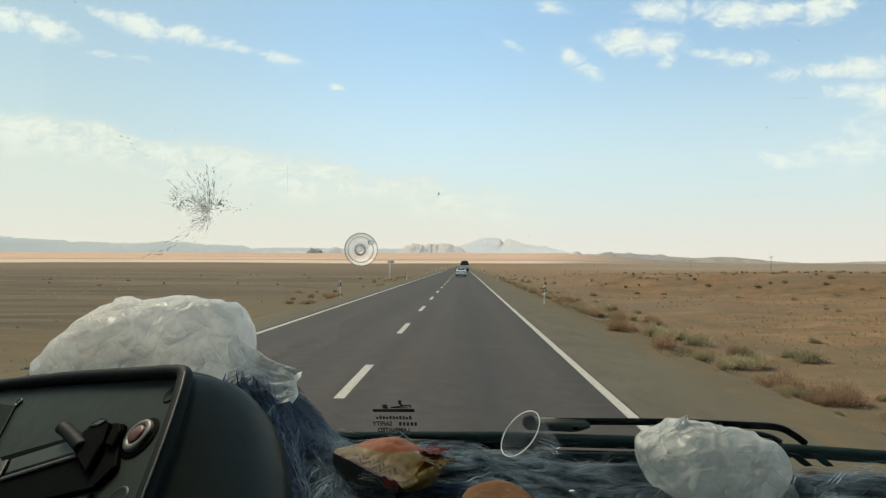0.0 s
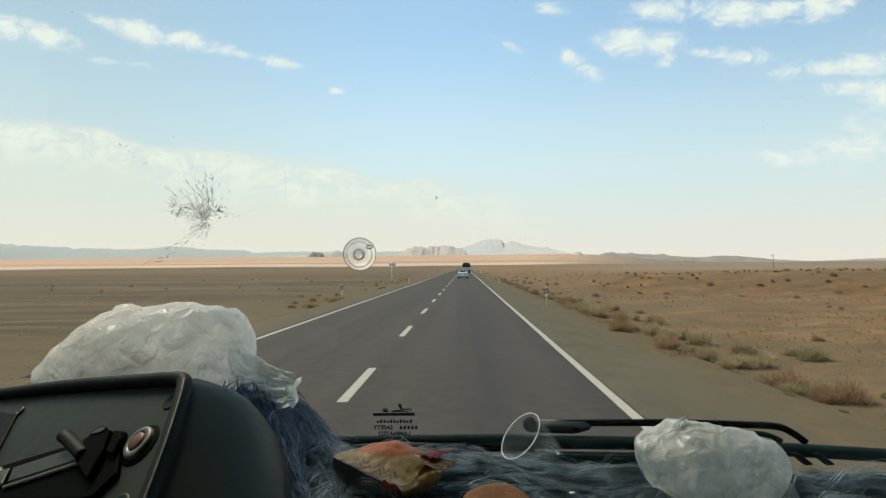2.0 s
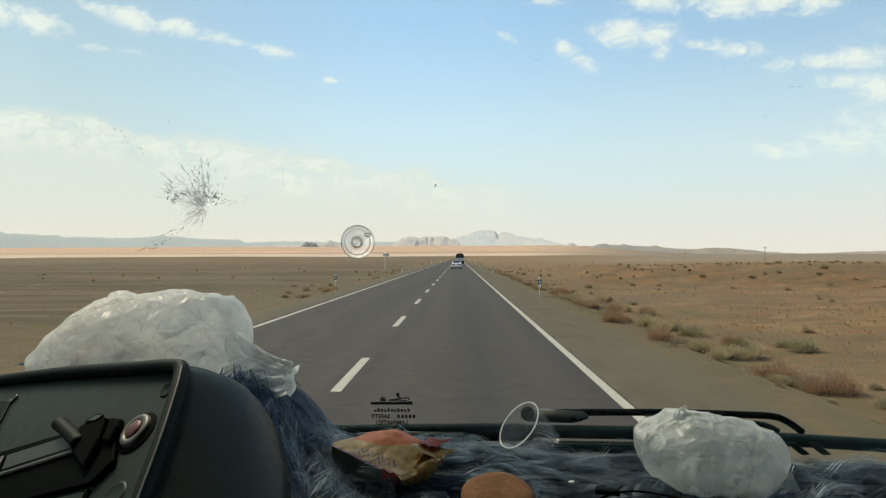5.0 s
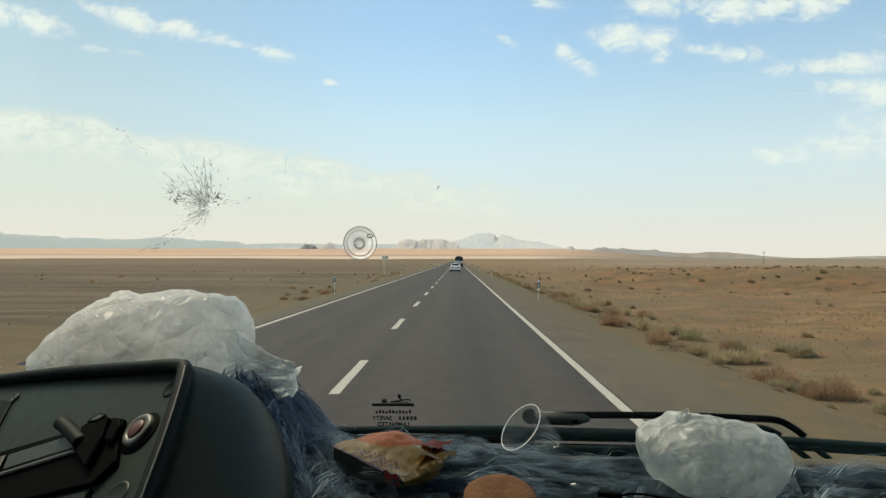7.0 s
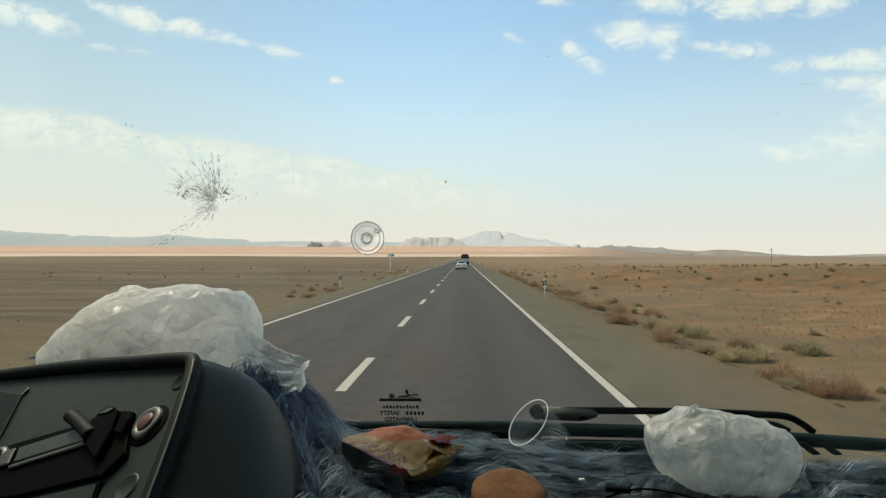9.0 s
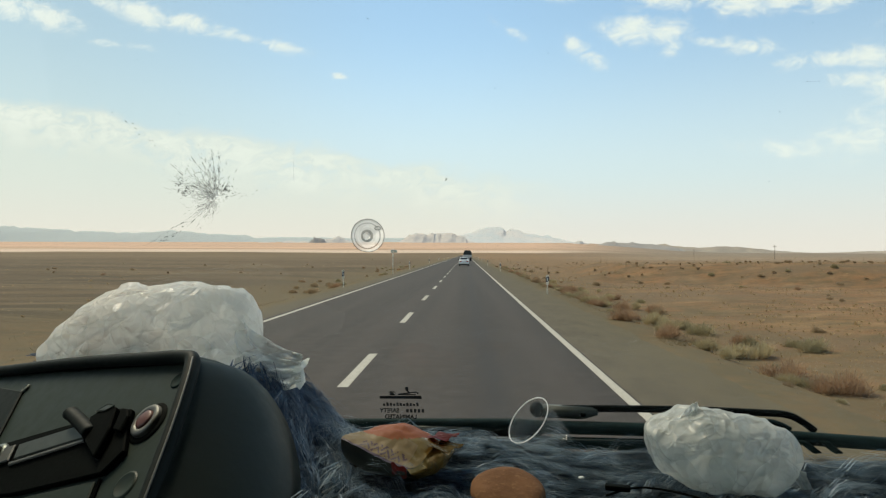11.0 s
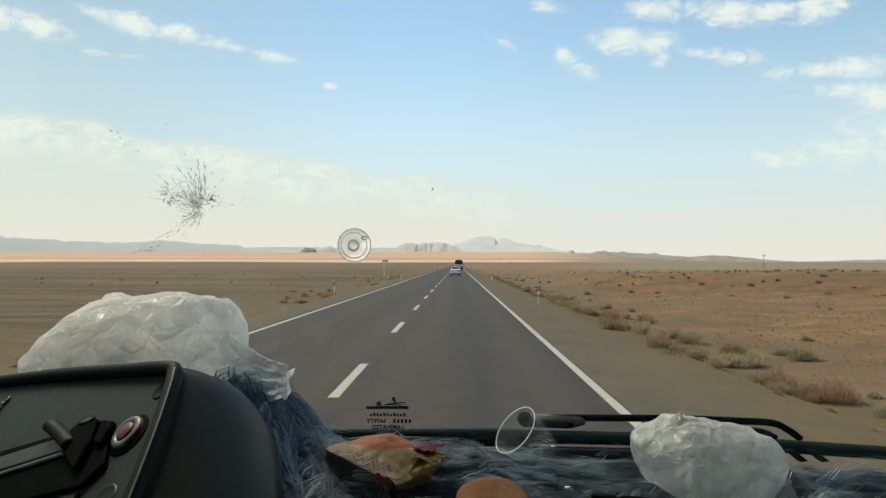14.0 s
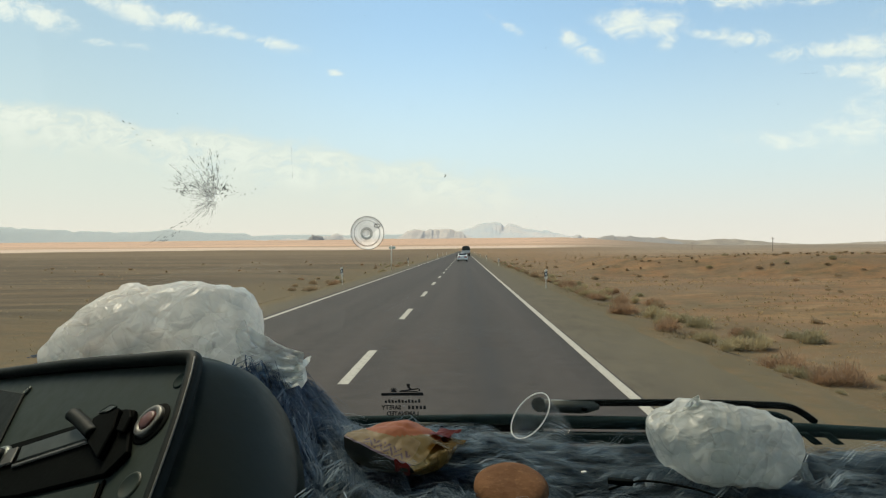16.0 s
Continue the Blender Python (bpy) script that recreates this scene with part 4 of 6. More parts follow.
            verts += [(bx - dy * w, by + dx * w, z - 0.02), (bx + dy * w, by - dx * w, z - 0.02), (bx + dx * ln * e + dy * w * 0.5, by + dy * ln * e - dx * w * 0.5, z + ln * 0.75), (bx + dx * ln * e - dy * w * 0.3, by + dy * ln * e + dx * w * 0.3, z + ln * 0.85)]
            faces.append((k, k + 1, k + 2, k + 3))
    tagged(new("low_tufts", raw("low_tufts", verts, faces, M_TUFT)), "countless low dry tan tufts on the soil", "tufts", kind="stuff")
    verts, faces = [], []
    for _ in range(5200):
        y = 5 + 85 * r.random() ** 1.6
        x = r.uniform(3.0, 34 + 0.2 * y) if r.random() < 0.75 else -r.uniform(6.6, 30)
        z, s, k = (ground_z(x, y) if (x > VERGE_R or x < VERGE_L) else -0.012 - 0.22 * smooth(0, 1, abs(x - (ROAD_R if x > 0 else ROAD_L)) / 2.4) ** 1.5), 0.007 + 0.020 * r.random() ** 4, len(verts)
        pts = [(r.uniform(0.7, 1.2) * s * math.cos(a + 0.3), r.uniform(0.7, 1.2) * s * math.sin(a + 0.3)) for a in (0, 1.26, 2.5, 3.77, 5.0)]
        verts += [(x + a, y + b, z - 0.01) for a, b in pts] + [(x + a * 0.7, y + b * 0.7, z + s * 0.6) for a, b in pts] + [(x, y, z + s * 0.8)]
        for q in range(5):
            t = (q + 1) % 5
            faces += [(k + q, k + t, k + 5 + t, k + 5 + q), (k + 5 + q, k + 5 + t, k + 10)]
    tagged(new("stones", raw("stones", verts, faces, M_STONE)), "scattered pale stones and pebbles on the soil", "stones", kind="stuff")


build_plants()

# ---- roadside posts, sign and power poles ----


def build_delineator():
    post = thing("delineator_post", (0, 0, 0), "white roadside delineator post with a dark blue band", "road post", "delineator posts along the road")
    bm = bmesh.new()
    box(bm, -0.022, -0.015, -0.3, 0.022, 0.015, 0.66, 0.004)
    part("pole", bm, M_POST, post)
    bm = bmesh.new()
    pts = [(-0.075, 0.62), (-0.05, 0.60), (0.05, 0.60), (0.075, 0.62), (0.075, 1.10), (0.055, 1.13), (-0.055, 1.10), (-0.075, 1.07)]
    extrude_poly(bm, pts, 0.022, pose(0, 0.008, 0, 90, 0, 0))
    head = part("head", bm, M_POST, post, "white plate with slanted top", shade=False)
    bm = bmesh.new()
    extrude_poly(bm, [(-0.0755, 0.72), (0.0755, 0.78), (0.0755, 1.03), (-0.0755, 0.97)], 0.024, pose(0, 0.009, 0, 90, 0, 0))
    part("band", bm, M_POSTBLUE, head, "dark slanted band", shade=False)
    bm = bmesh.new()
    box(bm, -0.035, -0.022, 0.80, 0.035, -0.015, 0.95, 0.003)
    part("reflector", bm, M_REFLECT, head, "white reflector")
    return post


first = build_delineator()
first.matrix_basis = pose(4.35, 34, -0.26)
for x, y in [(4.35, 34 + 46 * k) for k in range(1, 6)] + [(-7.55, 39 + 46 * k) for k in range(0, 6)]:
    copy_thing(first, pose(x, y, -0.26 + (0.08 if x < 0 else 0), 0, RNG.uniform(-2, 2), RNG.uniform(-6, 6)))


def build_signpost():
    sign = thing("sign_post", (-7.6, 66, -0.2), "tall thin white post with a small sign plate", "road sign")
    bm = bmesh.new()
    tube(bm, [(-7.6, 66, -0.4), (-7.6, 66, 2.5)], 0.045, 12)
    part("pole", bm, M_POST, sign)
    bm = bmesh.new()
    box(bm, -7.85, 66.05, 2.08, -7.2, 66.075, 2.36, 0.01)
    plate = part("plate", bm, M_SIGN, sign, "pale grey-green sign plate")
    for z in (2.12, 2.32):
        bm = bmesh.new()
        box(bm, -7.7, 66.03, z - 0.02, -7.5, 66.052, z + 0.02, 0.004)
        part("bracket", bm, M_STEEL, plate)


build_signpost()


def build_power_pole():
    pole = thing("power_pole", (0, 0, 0), "weathered wooden power pole with a crossarm", "power pole", "power poles across the plain")
    bm = bmesh.new()
    tube(bm, [(0, 0, -1), (0, 0, 4), (0, 0, 8.6)], [0.14, 0.12, 0.09], 10)
    part("pole", bm, M_POLE, pole)
    bm = bmesh.new()
    box(bm, -1.05, -0.08, 7.75, 1.05, 0.08, 7.93, 0.015)
    arm = part("crossarm", bm, M_POLE, pole)
    for x in (-0.95, 0.95, 0.0):
        bm = bmesh.new()
        z = 7.92 if x else 8.58
        lathe(bm, [(0.0, z), (0.05, z), (0.09, z + 0.08), (0.05, z + 0.12), (0.09, z + 0.2), (0.04, z + 0.3), (0, z + 0.32)], 10, pose(x, 0, 0))
        part("insulator", bm, M_STEEL, arm if x else pole)
    for s in (-1, 1):
        bm = bmesh.new()
        tube(bm, [(s * 0.1, -0.05, 7.2), (s * 0.65, -0.09, 7.76)], 0.025, 6)
        part("brace", bm, M_STEEL, arm)
    return pole


pole = build_power_pole()
pole.matrix_basis = pose(165, 345, ground_z(165, 345) - 1.0, 0, 0, 8)
copy_thing(pole, pose(227, 640, ground_z(227, 640) - 0.5, 0, 1, 8))

# ---- vehicles ahead ----


def wheel(parent, x, y, r, w, tyre=M_RUBBER, rim=M_SILVER):
    bm = bmesh.new()
    prof = [(r * 0.62, -w / 2), (r * 0.92, -w / 2), (r, -w * 0.36), (r, w * 0.36), (r * 0.92, w / 2), (r * 0.62, w / 2)]
    turn = pose(x, y, r, 0, 90, 0)
    lathe(bm, prof, 28, turn, True)
    t = part("wheel", bm, tyre, parent, "black rubber tyre on a steel rim")
    bm = bmesh.new()
    lathe(bm, [(0, -w * 0.42), (r * 0.2, -w * 0.42), (r * 0.5, -w * 0.3), (r * 0.64, -w * 0.46), (r * 0.64, w * 0.46), (r * 0.5, w * 0.3), (r * 0.2, w * 0.42), (0, w * 0.42)], 20, turn)
    part("rim", bm, rim, t)


def build_car(cx, cy):
    """A white saloon seen from behind; its tail is at cy and it points along +y."""
    car = thing("car", (cx, cy + 2.2, 0), "white saloon car with dark windows on the asphalt road", "car")

    def sect(y, half, z0, z1, tuck, top):
        """Half-outline of a cross-section, mirrored."""
        pts = [(half * 0.90, z0), (half * 0.985, z0 + 0.12), (half, (z0 + z1) / 2), (half * 0.985, z1 - 0.10), (half * 0.95, z1)]
        pts += [(half * tuck + (half * 0.95 - half * tuck) * 0.35, z1 + (top - z1) * 0.6), (half * tuck, top - 0.06), (half * tuck * 0.85, top), (0, top + 0.02)]
        full = pts + [(-x, z) for x, z in pts[-2::-1]]
        return [(cx + x, cy + y, z) for x, z in full]

    rows = [sect(0.02, 0.76, 0.42, 0.86, 0.9, 0.89), sect(0.06, 0.81, 0.30, 0.90, 0.9, 0.96), sect(0.2, 0.84, 0.26, 0.92, 0.9, 1.0), sect(0.62, 0.845, 0.24, 0.92, 0.88, 1.01), sect(1.15, 0.845, 0.24, 0.92, 0.72, 1.37), sect(1.5, 0.845, 0.24, 0.92, 0.71, 1.40), sect(2.4, 0.845, 0.24, 0.92, 0.71, 1.39), sect(3.05, 0.845, 0.24, 0.90, 0.80, 1.02), sect(3.9, 0.82, 0.24, 0.80, 0.88, 0.88), sect(4.35, 0.74, 0.3, 0.66, 0.9, 0.70), sect(4.4, 0.7, 0.38, 0.6, 0.9, 0.64)]
    bm = bmesh.new()
    loft(bm, rows)
    for row in (rows[0], rows[-1]):
        bm.faces.new([bm.verts.new(p) for p in row])
    bmesh.ops.recalc_face_normals(bm, faces=bm.faces)
    body = part("body", bm, M_CARWHITE, car)
    # rear screen and side windows, set a little proud
    bm = bmesh.new()
    q = [(-0.62, 0.66, 1.045), (0.62, 0.66, 1.045), (0.545, 1.10, 1.352), (-0.545, 1.10, 1.352)]
    lo = [bm.verts.new((cx + x, cy + y - 0.012, z + 0.012)) for x, y, z in q]
    hi = [bm.verts.new((cx + x, cy + y + 0.03, z - 0.03)) for x, y, z in q]
    bm.faces.new(lo)
    bm.faces.new(hi[::-1])
    for k in range(4):
        bm.faces.new((lo[k], hi[k], hi[(k + 1) % 4], lo[(k + 1) % 4]))
    part("rear_window", bm, M_CARGLASS, body, "dark tinted rear window", shade=False)
    for s in (-1, 1):
        bm = bmesh.new()
        pts = [(1.2, 0.97), (3.0, 0.97), (2.42, 1.30), (1.42, 1.31)]
        ring = [[bm.verts.new((cx + s * (0.80 + o - 0.20 * (z - 0.97) / 0.33 * 0.98), cy + y, z)) for y, z in pts] for o in (-0.02, 0.02)]
        bm.faces.new(ring[0])
        bm.faces.new(ring[1][::-1])
        for k in range(4):
            bm.faces.new((ring[0][k], ring[0][(k + 1) % 4], ring[1][(k + 1) % 4], ring[1][k]))
        part("side_window", bm, M_CARGLASS, body, "dark side windows", shade=False)
        bm = bmesh.new()
        box(bm, cx + s * 0.52 - 0.2, cy - 0.012, 0.66, cx + s * 0.52 + 0.2, cy + 0.1, 0.86, 0.02)
        lamp = part("tail_lamp", bm, M_TAIL, body, "red tail lamp cluster")
        bm = bmesh.new()
        box(bm, cx + s * 0.42 - 0.06, cy - 0.02, 0.68, cx + s * 0.42 + 0.06, cy + 0.0, 0.75, 0.008)
        part("reversing_lamp", bm, M_REFLECT, lamp)
        bm = bmesh.new()
        box(bm, cx + s * 0.92 - 0.09, cy + 2.72, 0.94, cx + s * 0.92 + 0.09, cy + 2.82, 1.07, 0.025)
        part("door_mirror", bm, M_BLACK, body, "black door mirror")
        for y in (0.95, 3.55):
            wheel(car, cx + s * 0.73, cy + y, 0.30, 0.19)
    bm = bmesh.new()
    box(bm, cx - 0.84, cy - 0.07, 0.34, cx + 0.84, cy + 0.16, 0.56, 0.05)
    bumper = part("bumper", bm, M_CARWHITE, body)
    bm = bmesh.new()
    box(bm, cx - 0.27, cy - 0.085, 0.43, cx + 0.27, cy - 0.062, 0.54, 0.005)
    part("number_plate", bm, M_PLATE, bumper, "blank pale number plate")
    bm = bmesh.new()
    box(bm, cx - 0.7, cy + 0.02, 0.20, cx + 0.7, cy + 0.3, 0.33, 0.03)
    part("underbody", bm, M_BLACK, body)


def build_lorry(cx, cy, name, label, load, cab, facing=1):
    """A lorry with a tarpaulined load; its near end is at cy."""
    lorry = thing(name, (cx, cy + 4, 0), label, "lorry")
    bm = bmesh.new()
    for x in (-0.42, 0.42):
        box(bm, cx + x - 0.06, cy + 0.1, 0.75, cx + x + 0.06, cy + 8.3, 1.0)
    part("chassis", bm, M_STEEL, lorry, shade=False)
    bm = bmesh.new()
    box(bm, cx - 1.2, cy, 1.0, cx + 1.2, cy + 6.2, 1.25, 0.02)
    bed = part("bed", bm, cab, lorry)
    for k in range(3):
        bm = bmesh.new()
        box(bm, cx - 1.2 + 0.8 * k + 0.01, cy - 0.05, 1.25, cx - 0.4 + 0.8 * k - 0.01, cy + 0.02, 1.75, 0.015)
        part("tailboard", bm, cab, bed, "pale painted tailboard panel")
    for s in (-1, 1):
        bm = bmesh.new()
        box(bm, cx + s * 1.2 - 0.03, cy + 0.03, 1.25, cx + s * 1.2 + 0.03, cy + 6.1, 1.75, 0.01)
        part("side_board", bm, cab, bed)
        bm = bmesh.new()
        box(bm, cx + s * 0.9 - 0.14, cy - 0.06, 0.86, cx + s * 0.9 + 0.14, cy + 0.04, 1.0, 0.01)
        part("tail_lamp", bm, M_TAIL, lorry, "red tail lamp")
        bm = bmesh.new()
        box(bm, cx + s * 0.95 - 0.26, cy + 0.05, 0.35, cx + s * 0.95 + 0.26, cy + 0.07, 0.8, 0.005)
        part("mud_flap", bm, M_RUBBER, lorry, "black rubber mud flap")
        for y in (1.0, 2.2, 7.2):
            wheel(lorry, cx + s * 0.98, cy + y, 0.5, 0.34)
    rows = []
    for j in range(15):
        y = cy - 0.02 + 6.1 * j / 14
        row = []
        for k in range(17):
            a = math.pi * k / 16
            ex, ez = abs(math.cos(a)) ** 0.55 * (1 if math.cos(a) > 0 else -1), abs(math.sin(a)) ** 0.6
            w = 0.05 * noise.noise((k * 0.6, j * 0.5, 2.0))
            row.append((cx + (1.2 + w) * ex, y, 1.7 + (load + w * 2) * ez))
        rows.append(row)
    bm = bmesh.new()
    loft(bm, rows)
    for row in (rows[0], rows[-1]):
        bm.faces.new([bm.verts.new(p) for p in row])
    bmesh.ops.recalc_face_normals(bm, faces=bm.faces)
    part("tarpaulin", bm, M_TARP, lorry, "dark tarpaulin over a tall load")
    bm = bmesh.new()
    box(bm, cx - 1.15, cy + 6.4, 0.8, cx + 1.15, cy + 8.4, 2.75, 0.12)
    cabin = part("cabin", bm, cab, lorry)
    y0 = cy + (8.42 if facing > 0 else 6.38)
    bm = bmesh.new()
    box(bm, cx - 1.0, y0 - 0.02, 1.75, cx + 1.0, y0 + 0.02, 2.5, 0.01)
    part("windscreen", bm, M_CARGLASS, cabin)


build_car(-0.30, 104)
build_lorry(0.50, 186, "lorry", "lorry with a dark tarpaulin load and pale tailboard", 1.35, M_LORRY)

# ---- the cab ----
GLASS_LOW, GLASS_HIGH = 1.60, 2.95


def glass_y(x, z):
    """The inner face of the windscreen: raked a little and bowed."""
    return 0.972 - 0.10 * (z - 1.70) - 0.10 * x * x


def on_glass(x, z, out=0.0):
    return Vector((x, glass_y(x, z) + out, z))


def build_cab_shell():
    bm = bmesh.new()
    xs, zs = [-1.0 + 0.1 * k for k in range(21)], [GLASS_LOW + (GLASS_HIGH - GLASS_LOW) * k / 8 for k in range(9)]
    inner = [[bm.verts.new(on_glass(x, z)) for x in xs] for z in zs]
    outer = [[bm.verts.new(on_glass(x, z, 0.006)) for x in xs] for z in zs]
    for g, flip in ((inner, False), (outer, True)):
        for a, b in zip(g, g[1:]):
            for k in range(20):
                f = (a[k], a[k + 1], b[k + 1], b[k])
                bm.faces.new(f[::-1] if flip else f)
    screen = whole("window_1", bm, M_GLASS, "large clear laminated windscreen with dirt specks", "windscreen", kind="structure")
    screen.visible_shadow = False
    # added out of view; side bays and screen height set for light inside
    # shell: front wall below the screen, header, roof, floor, sides with window openings, rear wall
    for name, label, cat, mat, boxes in (
        ("wall_front", "painted front wall below the windscreen", "wall", M_BODY, [(-1.05, 0.90, 0.0, 1.05, 0.985, 1.597)]),
        ("wall_header", "grey lined header above the windscreen", "wall", M_TRIM, [(-1.05, 0.70, 2.953, 1.05, 0.87, 3.10)]),
        ("floor", "dark rubber cab floor", "floor", M_RUBBER, [(-1.05, -2.0, 0.80, 1.05, 0.898, 0.86)]),
        ("wall_rear", "grey lined rear wall of the cab", "wall", M_TRIM, [(-1.05, -2.06, 0.0, 1.05, -2.002, 3.10)]),
    ):
        bm = bmesh.new()
        for b in boxes:
            box(bm, *b)
        whole(name, bm, mat, label, cat, kind="structure", shade=False)
    bm = bmesh.new()
    box(bm, -1.12, -2.06, 3.103, 1.12, 0.90, 3.16)
    whole("ceiling", bm, M_TRIM, "grey lined cab roof", "ceiling", kind="structure", shade=False)
    for s, name in ((-1, "wall_left"), (1, "wall_right")):
        bm = bmesh.new()
        x0, x1 = sorted((s * 1.053, s * 1.11))
        box(bm, x0, -2.06, 0.0, x1, 0.985, 1.70)
        box(bm, x0, -2.06, 1.70, x1, -0.55, 3.10)
        box(bm, x0, -0.55, 2.50, x1, 0.95, 3.10)
        box(bm, x0, 0.62, 1.70, x1, 0.95, 2.50)
        whole(name, bm, M_TRIM, "grey cab side wall with open window bays", "wall", kind="structure", shade=False)


build_cab_shell()

# the instrument panel: a grey plate turned to the driver, in a black hood
P_O = Vector((-0.261, 0.609, 1.825))
P_U, P_V = Vector((-0.85, 0.507, -0.144)).normalized(), Vector((-0.265, -0.647, -0.715))
P_V = (P_V - P_U * P_V.dot(P_U)).normalized()
P_N = P_U.cross(P_V).normalized()


def on_panel(u, v, h=0.0):
    return P_O + P_U * u + P_V * v + P_N * h


PANEL_M = Matrix(((P_U.x, P_V.x, P_N.x, P_O.x), (P_U.y, P_V.y, P_N.y, P_O.y), (P_U.z, P_V.z, P_N.z, P_O.z), (0, 0, 0, 1)))


def build_panel():
    panel = thing("instrument_panel", on_panel(0.2, 0.2, -0.1), "grey instrument panel plate in a black grained hood", "dashboard")
    # outline of the face: along the top, round the corner, down the right edge
    edge = [(0.52, -0.022), (0.30, -0.022), (0.10, -0.020), (0.03, -0.0195), (0.005, -0.018), (-0.004, -0.014), (-0.010, -0.006), (-0.020, 0.012), (-0.040, 0.055), (-0.062, 0.110), (-0.10, 0.21)]
    line = curve_points([on_panel(u, v) for u, v in edge], 6)
    bm = bmesh.new()
    pts = [(u, v) for u, v in edge] + [(0.52, 0.21)]
    extrude_poly(bm, pts, 0.008, PANEL_M @ Matrix.Translation((0, 0, -0.008)))
    face = part("face", bm, M_PANEL, panel, "grey satin panel plate", shade=False)
    bm = bmesh.new()
    rim = [p + P_N * 0.005 + (p - on_panel(0.2, 0.12)).normalized() * 0.0065 for p in line]
    tube(bm, rim, 0.0072, 14)
    part("rim", bm, M_RIM, panel, "rounded black rim")
    bm = bmesh.new()
    tube(bm, [p + P_N * 0.002 + (p - on_panel(0.2, 0.12)).normalized() * 0.001 for p in line], 0.0026, 8)
    part("gap", bm, M_BLACK, panel, "dark gap between plate and rim")
    # a pale tube gives the highlight on the rim's edge a shape
    bm = bmesh.new()
    tube(bm, [p + P_N * 0.011 + (p - on_panel(0.2, 0.12)).normalized() * 0.0115 for p in line[len(line) * 5 // 9:]], 0.0009, 6)
    part("seam", bm, M_RING, panel, "thin pale line for the highlight along the rim")
    # the hood behind the rim
    n = len(line)
    far_ctrl = [(-0.66, 1.0, 1.765), (-0.50, 0.90, 1.775), (-0.34, 0.83, 1.782), (-0.275, 0.80, 1.795), (-0.255, 0.775, 1.795), (-0.24, 0.755, 1.79), (-0.222, 0.735, 1.781), (-0.19, 0.70, 1.773), (-0.158, 0.645, 1.745), (-0.138, 0.58, 1.715), (-0.125, 0.46, 1.66)]
    far = curve_points(far_ctrl, 6)
    rows = []
    for j in range(9):
        f = j / 8
        row = []
        for k in range(n):
            p = rim[k] + P_N * 0.004 * (1 - f)
            q = p.lerp(far[k], f)
            bulge = math.sin(math.pi * f) * 0.014
            side = smooth(n * 0.45, n * 0.62, k)
            row.append(q + Vector((bulge * side, 0, bulge * (0.4 + 0.6 * side))))
        rows.append(row)
    bm = bmesh.new()
    loft(bm, rows)
    bmesh.ops.solidify(bm, geom=bm.faces, thickness=0.003)
    part("hood", bm, M_VINYL, panel, "smooth black grained hood")
    # holes and screw; no hole is cut, the upper one's shade is black rubber
    for u, v, wide in ((0.001, 0.001, 1.0), (-0.0214, 0.105, 1.4)):
        bm = bmesh.new()
        lathe(bm, [(0, 0.0006), (0.0065 * wide, 0.0006), (0.0072 * wide, 0.0012), (0.0085 * wide, 0.0012), (0.0092 * wide, 0.0002)], 24, PANEL_M @ Matrix.Translation((u, v, 0)))
        part("recess", bm, M_RUBBER if wide == 1.0 else M_PANEL, face, "dark round recess")
    bm = bmesh.new()
    lathe(bm, [(0, 0.0022), (0.002, 0.0022), (0.0025, 0.0008), (0.0035, 0.0012), (0.0045, 0.003), (0.0055, 0.0022), (0.006, 0.0)], 20, PANEL_M @ Matrix.Translation((0.303, 0.001, 0)))
    part("screw", bm, M_SILVER, face, "bright screw head")
    # round push button with a metal ring
    at = PANEL_M @ Matrix.Translation((0.005, 0.046, 0))
    bm = bmesh.new()
    lathe(bm, [(0.0095, 0.004), (0.0105, 0.0055), (0.0145, 0.0055), (0.0162, 0.004), (0.0168, 0.0)], 32, at)
    # black disc, shifted to one side, puts in the shade round the ring
    rim2 = bmesh.new()
    lathe(rim2, [(0.0160, 0.0016), (0.0200, 0.0016), (0.0212, 0.0004)], 32, at @ Matrix.Translation((-0.0015, 0.0012, 0)))
    part("button_shade", rim2, M_BLACK, face, "black disc for the shade round the ring")
    ring = part("button_ring", bm, M_RING, face, "grey metal ring")
    bm = bmesh.new()
    lathe(bm, [(0, 0.007), (0.007, 0.007), (0.0088, 0.006), (0.0095, 0.004), (0.0095, 0.001)], 28, at)
    part("button", bm, M_RED, ring, "faded red push button")
    # the slider control: bright strip in a black frame, black block and lever
    def slab(name, pts, h0, h1, mat, label, parent):
        b2 = bmesh.new()
        extrude_poly(b2, pts, h1 - h0, PANEL_M @ Matrix.Translation((0, 0, h0)))
        bmesh.ops.bevel(b2, geom=b2.edges[:], offset=0.0012, segments=1, affect="EDGES")
        return part(name, b2, mat, parent, label, shade=False)

    # the dark slab stands for shade over the panel's left end
    slab("shade_plate", [(0.50, -0.016), (0.302, 0.006), (0.262, 0.075), (0.262, 0.088), (0.50, 0.12)], 0.0, 0.003, M_RIM, "dark plate in place of shade at the panel's left", face)
    frame_ob = slab("slider_frame", [(0.232, 0.075), (0.100, 0.046), (0.066, 0.034), (0.036, 0.035), (0.018, 0.060), (0.003, 0.078), (0.015, 0.099), (0.134, 0.125), (0.25, 0.140)], 0.0, 0.006, M_BLACK, "black slider frame", face)
    slab("slider_strip", [(0.192, 0.0765), (0.103, 0.0545), (0.073, 0.0665), (0.180, 0.0935)], 0.006, 0.0085, M_SILVER, "dull metal strip", frame_ob)
    slab("slider_rail", [(0.184, 0.0965), (0.076, 0.0685), (0.071, 0.0720), (0.180, 0.1005)], 0.006, 0.009, M_RING, "thin grey rail below the strip", frame_ob)
